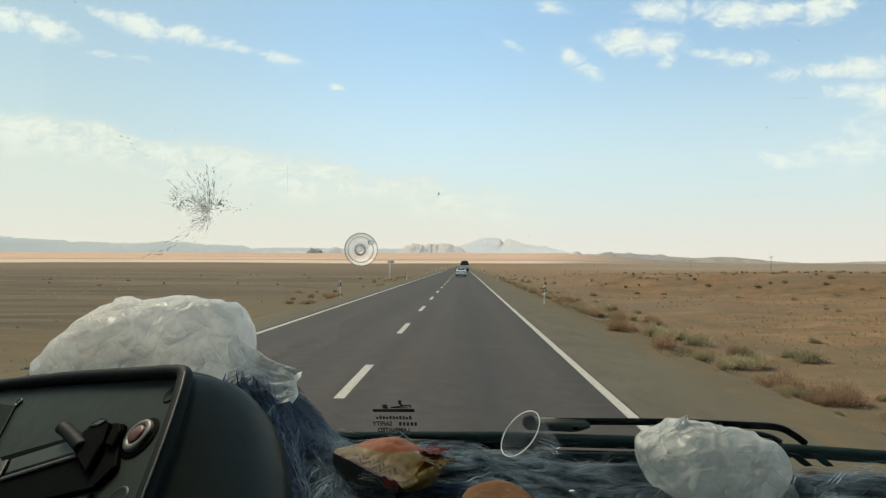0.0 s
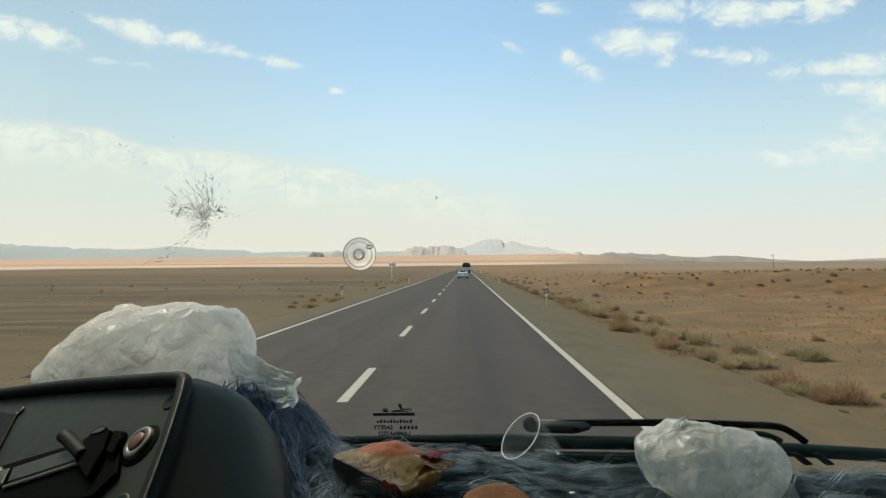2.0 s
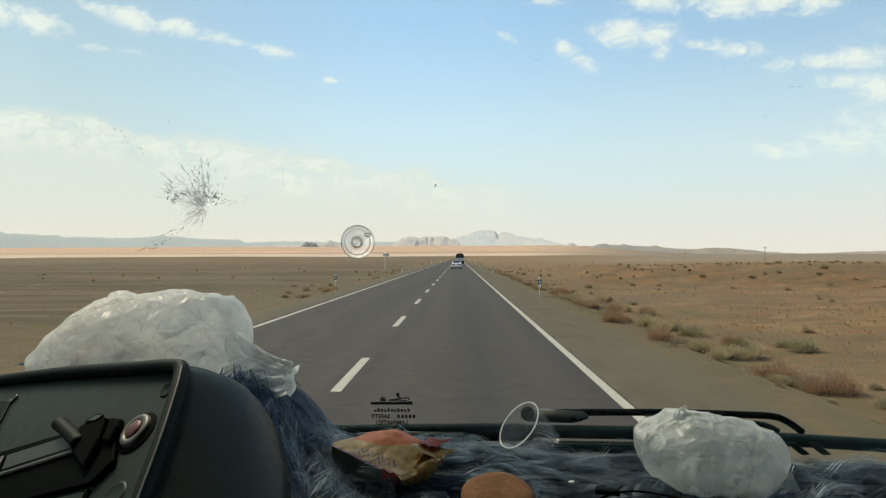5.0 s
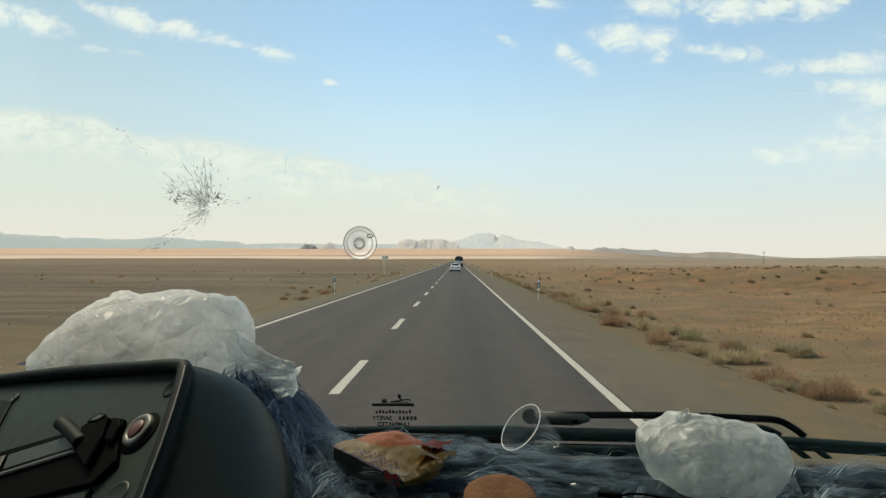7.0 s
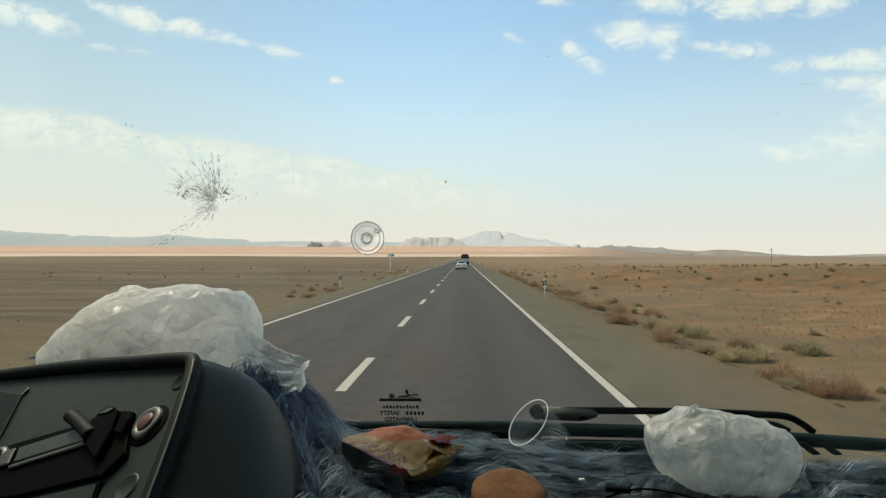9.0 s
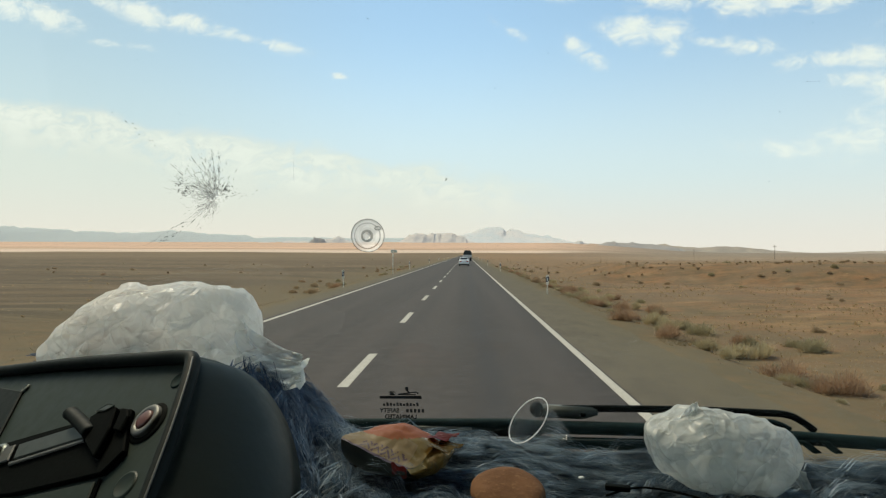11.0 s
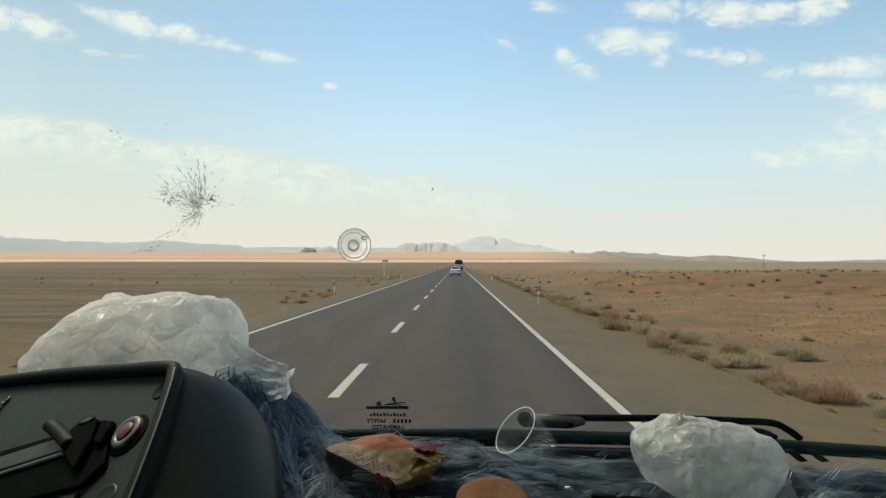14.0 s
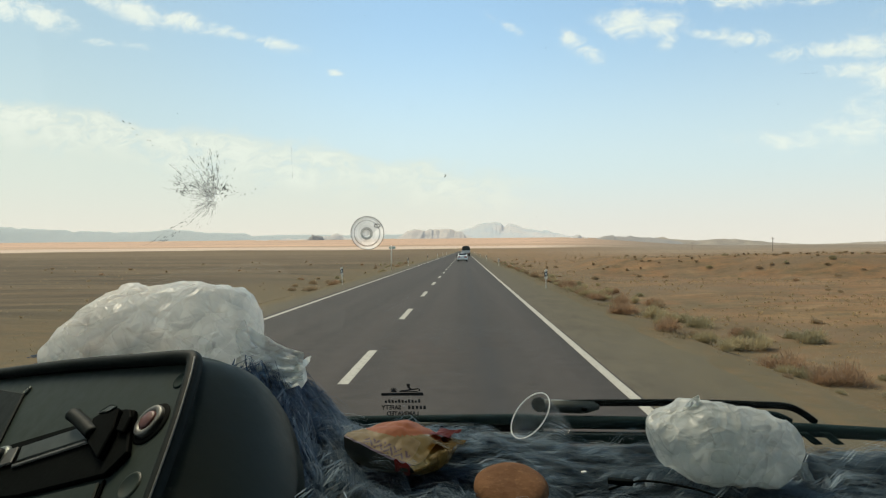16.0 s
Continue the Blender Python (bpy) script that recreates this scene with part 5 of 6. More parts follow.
    slab("slider_label", [(0.222, 0.083), (0.197, 0.0775), (0.187, 0.0955), (0.212, 0.102)], 0.006, 0.0095, M_RING, "grey end plate", frame_ob)
    slab("slider_block", [(0.084, 0.048), (0.064, 0.0355), (0.050, 0.0375), (0.036, 0.060), (0.030, 0.088), (0.062, 0.074)], 0.006, 0.013, M_BLACK, "black block", frame_ob)
    slab("slider_block", [(0.044, 0.037), (0.033, 0.038), (0.024, 0.046), (0.020, 0.062), (0.034, 0.060)], 0.006, 0.011, M_BLACK, "black block", frame_ob)
    slab("foil_edge", [(0.079, 0.0435), (0.066, 0.0345), (0.052, 0.0362), (0.061, 0.0420)], 0.013, 0.0138, M_SILVER, "torn bright foil edge", frame_ob)
    slab("foil_edge", [(0.096, 0.0500), (0.082, 0.0455), (0.076, 0.0500), (0.088, 0.0545)], 0.0086, 0.0098, M_RING, "torn bright foil edge", frame_ob)
    for k in range(3):
        bm = bmesh.new()
        u = 0.093 - 0.012 * k
        tube(bm, [on_panel(u, 0.0515 - 0.005 * k, 0.0075), on_panel(u - 0.012, 0.0468 - 0.005 * k, 0.0080)], 0.0012, 6)
        part("wire", bm, M_RING, frame_ob, "bare grey wire end")
    bm = bmesh.new()
    tube(bm, curve_points([on_panel(0.066, 0.064, 0.010), on_panel(0.098, 0.052, 0.013), on_panel(0.121, 0.0445, 0.0155)], 5), [0.0075] * 9 + [0.008, 0.0065], 14, flat=0.85)
    part("lever", bm, M_LEVER, frame_ob, "dark green-grey slider lever")
    bm = bmesh.new()
    lathe(bm, [(0, 0.016), (0.008, 0.016), (0.0105, 0.013), (0.0115, 0.006)], 24, PANEL_M @ Matrix.Translation((0.222, 0.092, 0)))
    knob = part("slider_knob", bm, M_LEVER, frame_ob, "dark round knob")
    bm = bmesh.new()
    lathe(bm, [(0.0118, 0.0105), (0.0150, 0.0100), (0.0172, 0.0070), (0.0178, 0.0)], 28, PANEL_M @ Matrix.Translation((0.224, 0.093, 0)))
    part("knob_collar", bm, M_SILVER, knob, "bright worn collar")
    slab("lower_plate", [(0.25, 0.150), (0.134, 0.130), (0.020, 0.105), (0.008, 0.128), (-0.02, 0.2), (0.25, 0.2)], 0.0, 0.004, M_PANEL, "grey lower plate", face)
    slab("plate_edge", [(0.0185, 0.102), (0.0165, 0.1015), (0.0035, 0.128), (-0.025, 0.2), (-0.021, 0.2), (0.0055, 0.128)], 0.0, 0.003, M_BLACK, "black gap beside the lower plate", face)


build_panel()

# the fur cover on the dashboard


def fur_z(x, y):
    z = 1.674 - 0.028 * smooth(-0.03, 0.20, x)
    z += 0.094 * smooth(-0.135, -0.265, x) + 0.024 * smooth(-0.50, -0.60, x)
    z += 0.005 * noise.noise((x * 9, y * 9, 0.5))
    return z


def fur_allowed(x, y, z):
    if y > glass_y(x, z) - 0.015:
        return False
    behind = (Vector((x, y, z)) - P_O).dot(P_N)
    return x > -0.13 or (behind < -0.025 and (x < -0.27 or y > 0.70 + (-0.24 - x) * 0.2 or x > -0.19))


def build_fur():
    cover = thing("dashboard_cover", (0, 0.75, 1.6), "shaggy blue-grey fur cover over the dashboard", "dashboard cover")
    xs, ys = [-0.96 + 0.02 * k for k in range(97)], [0.40 + 0.02 * k for k in range(29)]
    verts, faces, index = [], [], {}
    for j, y in enumerate(ys):
        for i, x in enumerate(xs):
            yy = min(y, glass_y(x, 1.66) - 0.004)
            index[i, j] = len(verts)
            verts.append((x, yy - 0.75, fur_z(x, yy) - 1.6))
    for j in range(len(ys) - 1):
        for i in range(len(xs) - 1):
            x, y = xs[i] + 0.01, ys[j] + 0.01
            if fur_allowed(x, y - 0.03, fur_z(x, y)) or x > -0.13:
                faces.append((index[i, j], index[i + 1, j], index[i + 1, j + 1], index[i, j + 1]))
    base = new("backing", raw("backing", verts, faces, M_FURBASE, True))
    base.parent = cover
    r = random.Random(5)
    verts, faces = [], []
    for n in range(6600):
        lx, ly = r.uniform(-0.30, 0.85), r.uniform(0.50, 0.965)
        if n >= 6250:  # the strip along the glass beyond the hood
            lx, ly = r.uniform(-0.95, -0.30), r.uniform(0.6, 0.965)
        elif n >= 5400:  # thicker beside the hood
            lx, ly = r.uniform(-0.27, -0.10), r.uniform(0.45, 0.86)
        z0 = fur_z(lx, ly)
        if not fur_allowed(lx, ly, z0):
            continue
        ang = -0.40 + 1.1 * noise.noise((lx * 6, ly * 8, 3.3)) + r.gauss(0, 0.16)
        slope = smooth(-0.32, -0.26, lx) * smooth(-0.09, -0.15, lx)
        if slope > 0.1:
            ang = -0.55 + r.gauss(0, 0.35)
        ln0 = r.uniform(0.035, 0.075)
        rise = r.uniform(0.08, 0.24) + (0.25 if r.random() < 0.05 else 0)
        if 5400 <= n < 6250:
            rise += r.uniform(0.1, 0.55)
        wave, wph = r.uniform(0.25, 0.85), r.uniform(0, 6.28)
        if -0.15 < lx < 0.005 and 0.69 < ly < 0.83:  # pressed flat under the packet
            ln0, rise = ln0 * 0.5, rise * 0.3
        for _ in range(12):  # the hairs of a lock draw together at its tip
            ox, oy = r.gauss(0, 0.0062), r.gauss(0, 0.0062)
            ln, up = ln0 * r.uniform(0.75, 1.1), rise * r.uniform(0.75, 1.25)
            w = r.uniform(0.0004, 0.0009)
            k = len(verts)
            px, py = lx + ox, ly + oy
            start = fur_z(px, py)
            for q in range(6):
                t = q / 5
                aa = ang + wave * math.sin(wph + 4.0 * t)
                if q:
                    px, py = px + math.cos(aa) * ln / 5 - ox * 0.17, py + math.sin(aa) * ln / 5 - oy * 0.17
                py = min(py, glass_y(px, start) - 0.008)
                pz = fur_z(px, py) + ln * up * math.sin(math.pi * min(1.0, 0.15 + t * 0.75)) + 0.002
                ww = w * (1 - 0.8 * t)
                sx, sy = -math.sin(aa) * ww, math.cos(aa) * ww
                verts += [(px - sx, py - sy - 0.75, pz - 1.6 + ww * 0.5), (px + sx, py + sy - 0.75, pz - 1.6 - ww * 0.5)]
                if q:
                    faces.append((k + 2 * q - 2, k + 2 * q - 1, k + 2 * q + 1, k + 2 * q))
    hair = new("long_fur", raw("long_fur", verts, faces, M_FUR, True))
    hair.parent = cover
    tagged(hair, "long blue-grey pile", kind="stuff")


build_fur()

# wipers on the outside


def build_wipers():
    wiper = thing("windscreen_wiper", (0.5, 1.03, 1.60), "black windscreen wiper lying along the foot of the glass", "wiper", "windscreen wipers")
    bm = bmesh.new()
    ctrl = [(0.12, 1.028, 1.700), (0.22, 1.028, 1.7015), (0.36, 1.028, 1.7015), (0.46, 1.028, 1.6985), (0.512, 1.028, 1.6955), (0.536, 1.026, 1.685), (0.553, 1.022, 1.672)]
    tube(bm, curve_points(ctrl, 6), 0.0055, 10)
    part("arm", bm, M_BLACK, wiper, "thin black rod arm")
    bm = bmesh.new()
    extrude_poly(bm, [(0.128, 1.688), (0.196, 1.686), (0.222, 1.694), (0.214, 1.7045), (0.128, 1.707)], 0.016, pose(0, 1.034, 0, 90, 0, 0))
    bmesh.ops.bevel(bm, geom=bm.edges[:], offset=0.003, segments=2, affect="EDGES")
    head = part("arm_head", bm, M_CLIP, wiper, "dark grey arm clip")
    bm = bmesh.new()
    tube(bm, [(0.19, 1.015, 1.695), (0.198, 1.015, 1.694)], 0.003, 8)
    part("rivet", bm, M_BLACK, head)
    bm = bmesh.new()
    lathe(bm, [(0, 0.014), (0.007, 0.014), (0.0105, 0.011), (0.0115, 0.0)], 24, pose(0.124, 1.030, 1.699, 90, 0, 0))
    part("pivot_cap", bm, M_BLACK, head, "round black pivot cap")
    bm = bmesh.new()
    tube(bm, curve_points([(0.30, 1.020, 1.6865), (0.44, 1.020, 1.6875), (0.487, 1.018, 1.686), (0.512, 1.015, 1.676)], 6), 0.0042, 8)
    part("tension_rod", bm, M_RUBBER, wiper, "thin black second rod")
    bm = bmesh.new()
    tube(bm, curve_points([(0.08, 1.012, 1.676), (0.35, 1.012, 1.672), (0.62, 1.005, 1.660), (0.95, 0.97, 1.648)], 6), 0.0105, 8, flat=1.0)
    blade = part("blade", bm, M_RUBBER, wiper, "black rubber blade with a metal bow")
    bm = bmesh.new()
    tube(bm, curve_points([(0.08, 1.003, 1.655), (0.25, 1.003, 1.653), (0.38, 1.003, 1.652), (0.47, 1.002, 1.650)], 6), 0.0095, 8)
    part("blade_lip", bm, M_RUBBER, blade)
    # highlight line of the blade, put in as a paler thin tube
    bm = bmesh.new()
    tube(bm, [(-0.02, 0.9925, 1.6632), (0.15, 0.9925, 1.6625), (0.33, 0.992, 1.6615)], 0.0011, 6)
    part("thin_strip", bm, M_CLIP, blade, "thin grey strip for the highlight along the blade")
    for x in (0.518, 0.550):
        bm = bmesh.new()
        extrude_poly(bm, [(x - 0.004, 1.664), (x + 0.010, 1.664), (x + 0.032, 1.646), (x + 0.019, 1.645)], 0.012, pose(0, 1.006, 0, 90, 0, 0))
        bmesh.ops.bevel(bm, geom=bm.edges[:], offset=0.0015, segments=1, affect="EDGES")
        part("claw", bm, M_RUBBER, blade, shade=False)
    other = thing("windscreen_wiper", (-0.3, 1.02, 1.60), "black windscreen wiper lying along the foot of the glass", "wiper", "windscreen wipers")
    bm = bmesh.new()
    tube(bm, curve_points([(-0.75, 0.965, 1.664), (-0.35, 1.0, 1.675), (0.05, 1.01, 1.680), (0.12, 1.01, 1.678)], 6), 0.0085, 8)
    blade = part("blade", bm, M_RUBBER, other, "black rubber blade")
    bm = bmesh.new()
    tube(bm, curve_points([(-0.75, 0.975, 1.655), (-0.35, 1.012, 1.664), (0.05, 1.022, 1.668), (0.13, 1.022, 1.668)], 6), 0.011, 8)
    part("arm", bm, M_BLACK, other, "black flat arm")
    bm = bmesh.new()
    tube(bm, [(-0.08, 1.0, 1.676), (0.02, 1.004, 1.674)], 0.003, 8)
    part("thin_strip", bm, M_RING, blade, "dull metal strip")


build_wipers()

# what sticks to the glass


def build_sucker():
    at = on_glass(-0.134, 1.972)
    sucker = thing("suction_cup", at, "round clear rubber suction cup stuck to the windscreen", "suction cup")
    m = Matrix.Translation(at) @ pose(0, 0, 0, 90 + 5.7, 0, 0)
    bm = bmesh.new()
    lathe(bm, [(0.0240, 0.001), (0.0232, 0.0032), (0.0215, 0.0042), (0.0198, 0.0046)], 48, m)
    disc = part("disc", bm, M_SUCKERNUB, sucker, "milky white outer band")
    bm = bmesh.new()
    lathe(bm, [(0.0198, 0.0046), (0.0190, 0.0048), (0.0182, 0.0052)], 48, m)
    part("groove", bm, M_SUCKERGREY, disc, "grey clear groove")
    bm = bmesh.new()
    lathe(bm, [(0.0182, 0.0052), (0.0155, 0.0062), (0.0128, 0.0070)], 48, m)
    part("cone", bm, M_SUCKERNUB, disc, "milky inner band")
    bm = bmesh.new()
    lathe(bm, [(0.0128, 0.0070), (0.0110, 0.0076), (0.0092, 0.0084)], 48, m)
    part("shoulder", bm, M_SUCKER, disc, "milky clear shoulder")
    bm = bmesh.new()
    lathe(bm, [(0.0092, 0.0084), (0.0075, 0.0094), (0.0055, 0.0108)], 48, m)
    part("throat", bm, M_SUCKERCONE, disc, "grey clear throat")
    # the outer ring puts the shading of the cup's rim into a dark colour
    for r0, r1, h, mat in ((0.0243, 0.0005, 0.0012, M_SUCKERDARK), (0.0182, 0.0003, 0.0054, M_SUCKERGREY)):
        bm = bmesh.new()
        tube(bm, [m @ Vector((r0 * math.cos(a), r0 * math.sin(a), h)) for a in (2 * math.pi * k / 48 for k in range(49))], r1, 6, cap=False)
        part("ring", bm, mat, disc, "dark ring for the shading at the rim" if mat is M_SUCKERDARK else "")
    bm = bmesh.new()
    lathe(bm, [(0.0062, 0.010), (0.0042, 0.012), (0.0042, 0.015), (0.005, 0.0165), (0.0048, 0.018), (0.003, 0.0192), (0, 0.0195)], 24, m)
    part("nub", bm, M_SUCKERNUB, sucker, "pale knob in the middle")
    bm = bmesh.new()
    tube(bm, [m @ Vector((0.0155 + 0.0042 * math.cos(a), 0.011 + 0.0024 * math.sin(a), 0.0072)) for a in (2 * math.pi * k / 20 for k in range(21))], 0.0007, 6, cap=False)
    part("pull_tab", bm, M_SUCKERDARK, sucker, "small dark pull tab")


build_sucker()


def build_splat():
    r = random.Random(21)
    cx, cz = -0.361, 2.036
    splat = thing("insect_splat", on_glass(cx, cz, 0.007), "dried grey insect splat with streaks on the windscreen", "stain")

    def fleck(bm, x, z, ang, ln, w, near=0.0065):
        dx, dz = math.cos(ang), math.sin(ang)
        pts = []
        for t, s in ((0, 0.5), (0.3, 1.0), (0.7, 0.8), (1, 0.25)):
            jx, jz = r.gauss(0, w * 0.25), r.gauss(0, w * 0.25)
            for e in (-1, 1):
                pts.append((x + dx * ln * t - dz * w * s * e + jx, z + dz * ln * t + dx * w * s * e + jz))
        lo = [bm.verts.new(on_glass(a, b, near)) for a, b in pts]
        hi = [bm.verts.new(on_glass(a, b, near + 0.001)) for a, b in pts]
        for k in (0, 2, 4):
            bm.faces.new((lo[k], lo[k + 1], lo[k + 3], lo[k + 2]))
            bm.faces.new((hi[k], hi[k + 2], hi[k + 3], hi[k + 1]))

    dark, pale = bmesh.new(), bmesh.new()
    hx, hz = cx + 0.006, cz - 0.011  # where it struck; the juice flew up and to one side
    fans = ((2.60, 0.20, 0.086, 26), (2.25, 0.16, 0.072, 18), (2.92, 0.12, 0.070, 12), (1.80, 0.24, 0.070, 22), (1.2, 0.25, 0.036, 9), (3.75, 0.28, 0.056, 18), (2.6, 0.5, 0.03, 24))
    for mid, spread, reach, rays in fans:
        for _ in range(rays):
            ang, far = mid + r.gauss(0, spread), reach * r.uniform(0.35, 1.0) ** 1.2
            d, shade_ = r.uniform(0.009, 0.022), r.random()
            while d < far:
                ln = r.expovariate(1 / 0.0042) + 0.0008
                wide = r.uniform(0.00008, 0.00026) * (2.6 if r.random() < 0.10 else 1.0)
                fleck(pale if shade_ < 0.62 - 4 * d else dark, hx + d * math.cos(ang) + r.gauss(0, 0.0012), hz + d * math.sin(ang) + r.gauss(0, 0.0012), ang + r.gauss(0, 0.12), min(ln, 0.014), wide)
                d += ln * r.uniform(0.5, 1.0) + r.expovariate(1 / 0.0025)
                shade_ = 0.5 * shade_ + 0.5 * r.random()
    for _ in range(1500):  # fine grey smear between the streaks
        ang = r.choice((r.gauss(2.55, 0.35), r.gauss(2.0, 0.4), r.gauss(3.5, 0.4)))
        d = (0.009 + abs(r.gauss(0, 0.025))) * (1.0 if 1.5 < ang < 3.1 else 0.75)
        fleck(dark if r.random() < 0.5 else pale, hx + 0.002 + d * math.cos(ang) + r.gauss(0, 0.003), hz + d * math.sin(ang) + r.gauss(0, 0.003), ang + r.gauss(0, 0.25), r.uniform(0.0006, 0.0030), r.uniform(0.00006, 0.0002))
    grey = bmesh.new()
    for _ in range(95):  # thin grey film round the heart
        ang = r.choice((r.gauss(2.5, 0.4), r.gauss(1.9, 0.4), r.gauss(3.7, 0.35)))
        d = 0.004 + abs(r.gauss(0, 0.020))
        fleck(grey, hx + 0.002 + d * math.cos(ang), hz + d * math.sin(ang), ang + r.gauss(0, 0.2), r.uniform(0.004, 0.013), r.uniform(0.0004, 0.0012))
    for ang, d0, n, step in ((3.72, 0.022, 13, 0.0078), (3.86, 0.014, 8, 0.006), (4.05, 0.012, 8, 0.0056), (4.35, 0.008, 5, 0.005), (1.66, 0.045, 5, 0.0055), (0.2, 0.012, 5, 0.006)):  # long thin runs
        for q in range(n):
            d = d0 + q * step
            fleck(dark if r.random() < 0.6 else grey, hx + d * math.cos(ang) + r.gauss(0, 0.0006), hz + d * math.sin(ang) + r.gauss(0, 0.0006), ang + r.gauss(0, 0.05), step * r.uniform(0.7, 1.15), r.uniform(0.00012, 0.00035))
    part("grey_film", grey, M_SPLATGREY, splat, "thin grey film", shade=False)
    for _ in range(64):  # pale heart
        a, d = r.uniform(0, 6.28), abs(r.gauss(0, 0.007))
        fleck(pale, hx - 0.004 + 1.5 * d * math.cos(a), hz + 0.003 + 0.7 * d * math.sin(a), r.gauss(2.6, 0.7), r.uniform(0.002, 0.007), r.uniform(0.0004, 0.0011), 0.0061)
    for _ in range(60):  # thick dark clots on both sides of it
        a, d = r.uniform(0, 6.28), abs(r.gauss(0, 0.006))
        ox, oz = r.choice(((0.015, 0.012), (-0.052, 0.020), (-0.044, 0.010)))
        fleck(dark, hx + ox + 1.2 * d * math.cos(a), hz + oz + d * math.sin(a), r.gauss(2.5, 0.5), r.uniform(0.001, 0.005), r.uniform(0.0002, 0.0006))
    for ang, d0, d1, n in ((2.42, 0.11, 0.20, 7), (3.80, 0.05, 0.105, 20), (0.12, 0.02, 0.058, 6)):
        for _ in range(n):
            d = r.uniform(d0, d1)
            fleck(dark, hx + d * math.cos(ang) + r.gauss(0, 0.002), hz + d * math.sin(ang) + r.gauss(0, 0.002), ang + r.gauss(0, 0.15), r.uniform(0.001, 0.005), r.uniform(0.0001, 0.00045))
    part("dark_streaks", dark, M_SPLATDARK, splat, "dark grey streaks", shade=False)
    part("pale_smear", pale, M_SPLATPALE, splat, "pale dried smear", shade=False)
    bm = bmesh.new()
    spots = [(-0.1325, 2.283), (0.128, 2.233), (0.052, 2.184), (-0.0685, 2.154), (0.485, 2.264), (0.447, 2.146), (0.346, 2.186), (-0.0194, 2.0565), (0.1145, 1.994), (-0.2705, 2.137), (-0.283, 2.0395), (-0.524, 2.020), (-0.500, 2.148), (-0.405, 2.146)]
    for x, z in spots + [(r.uniform(-0.6, 0.6), r.uniform(1.99, 2.36)) for _ in range(5)]:
        fleck(bm, x, z, r.uniform(0, 6.28), r.uniform(0.0010, 0.0022), r.uniform(0.0003, 0.0006))
    for k in range(5):
        fleck(bm, 0.475 + 0.0052 * k, 2.1855, 0.0, 0.0012 + 0.0008 * (k % 2), 0.00022)
    fleck(bm, -0.0205, 2.052, 1.1, 0.005, 0.0005)
    fleck(bm, -0.0185, 2.0535, 1.5, 0.003, 0.0004)
    ob = whole("dirt_specks", bm, M_SPLATDARK, "tiny dark dirt specks on the windscreen", "dirt", kind="stuff", shade=False, base=on_glass(0, 2.1, 0.007))


build_splat()


def build_scratch():
    bm = bmesh.new()
    rows = []
    for k in range(9):
        z, w = 2.052 + 0.046 * k / 8, 0.0002 + 0.0001 * math.sin(k * 1.9)
        rows.append([on_glass(-0.243 - w, z, 0.0065), on_glass(-0.243 + w, z, 0.0065), on_glass(-0.243 + w, z, 0.007), on_glass(-0.243 - w, z, 0.007)])
    loft(bm, rows)
    whole("glass_scratch", bm, M_SCRATCH, "thin upright grey scratch on the windscreen", "scratch", base=on_glass(-0.243, 2.052, 0.007))


build_scratch()


def build_roof_mirror():
    mirror = thing("rear_view_mirror", (-0.10, 0.84, 2.37), "dark rear-view mirror hanging under the cab header", "mirror")
    bm = bmesh.new()
    extrude_poly(bm, [(-0.232, 2.3415), (-0.225, 2.3405), (-0.145, 2.3465), (-0.05, 2.353), (-0.045, 2.42), (-0.234, 2.41)], 0.022, pose(0, 0.862, 0, 90, 0, 0))
    bmesh.ops.bevel(bm, geom=bm.edges[:], offset=0.003, segments=2, affect="EDGES")
    shell = part("shell", bm, M_RIM, mirror)
    bm = bmesh.new()
    box(bm, -0.222, 0.834, 2.355, -0.058, 0.839, 2.405, 0.001)
    part("glass", bm, M_MIRROR, shell, "silvered mirror glass")
    bm = bmesh.new()
    box(bm, -0.0408, 0.852, 2.3226, -0.0305, 0.860, 2.44, 0.001)
    part("stay", bm, M_RIM, mirror, "dark hanging stay")
    bm = bmesh.new()
    tube(bm, [(-0.10, 0.852, 2.41), (-0.10, 0.80, 2.70), (-0.10, 0.775, 2.96)], 0.008, 10)
    part("arm", bm, M_RIM, mirror)
    bm = bmesh.new()
    box(bm, -0.11, 0.848, 2.415, -0.03, 0.861, 2.437, 0.002)
    part("bracket", bm, M_RIM, mirror)


build_roof_mirror()


def text_mesh(words, size):
    cu = bpy.data.curves.new("letters", "FONT")
    cu.body, cu.size, cu.align_x = words, size, "CENTER"
    cu.extrude, cu.offset = 0.0, size * 0.035
    ob = new("letters", cu)
    me = bpy.data.meshes.new_from_object(ob.evaluated_get(bpy.context.evaluated_depsgraph_get()))
    bpy.data.objects.remove(ob)
    bpy.data.curves.remove(cu)
    return me


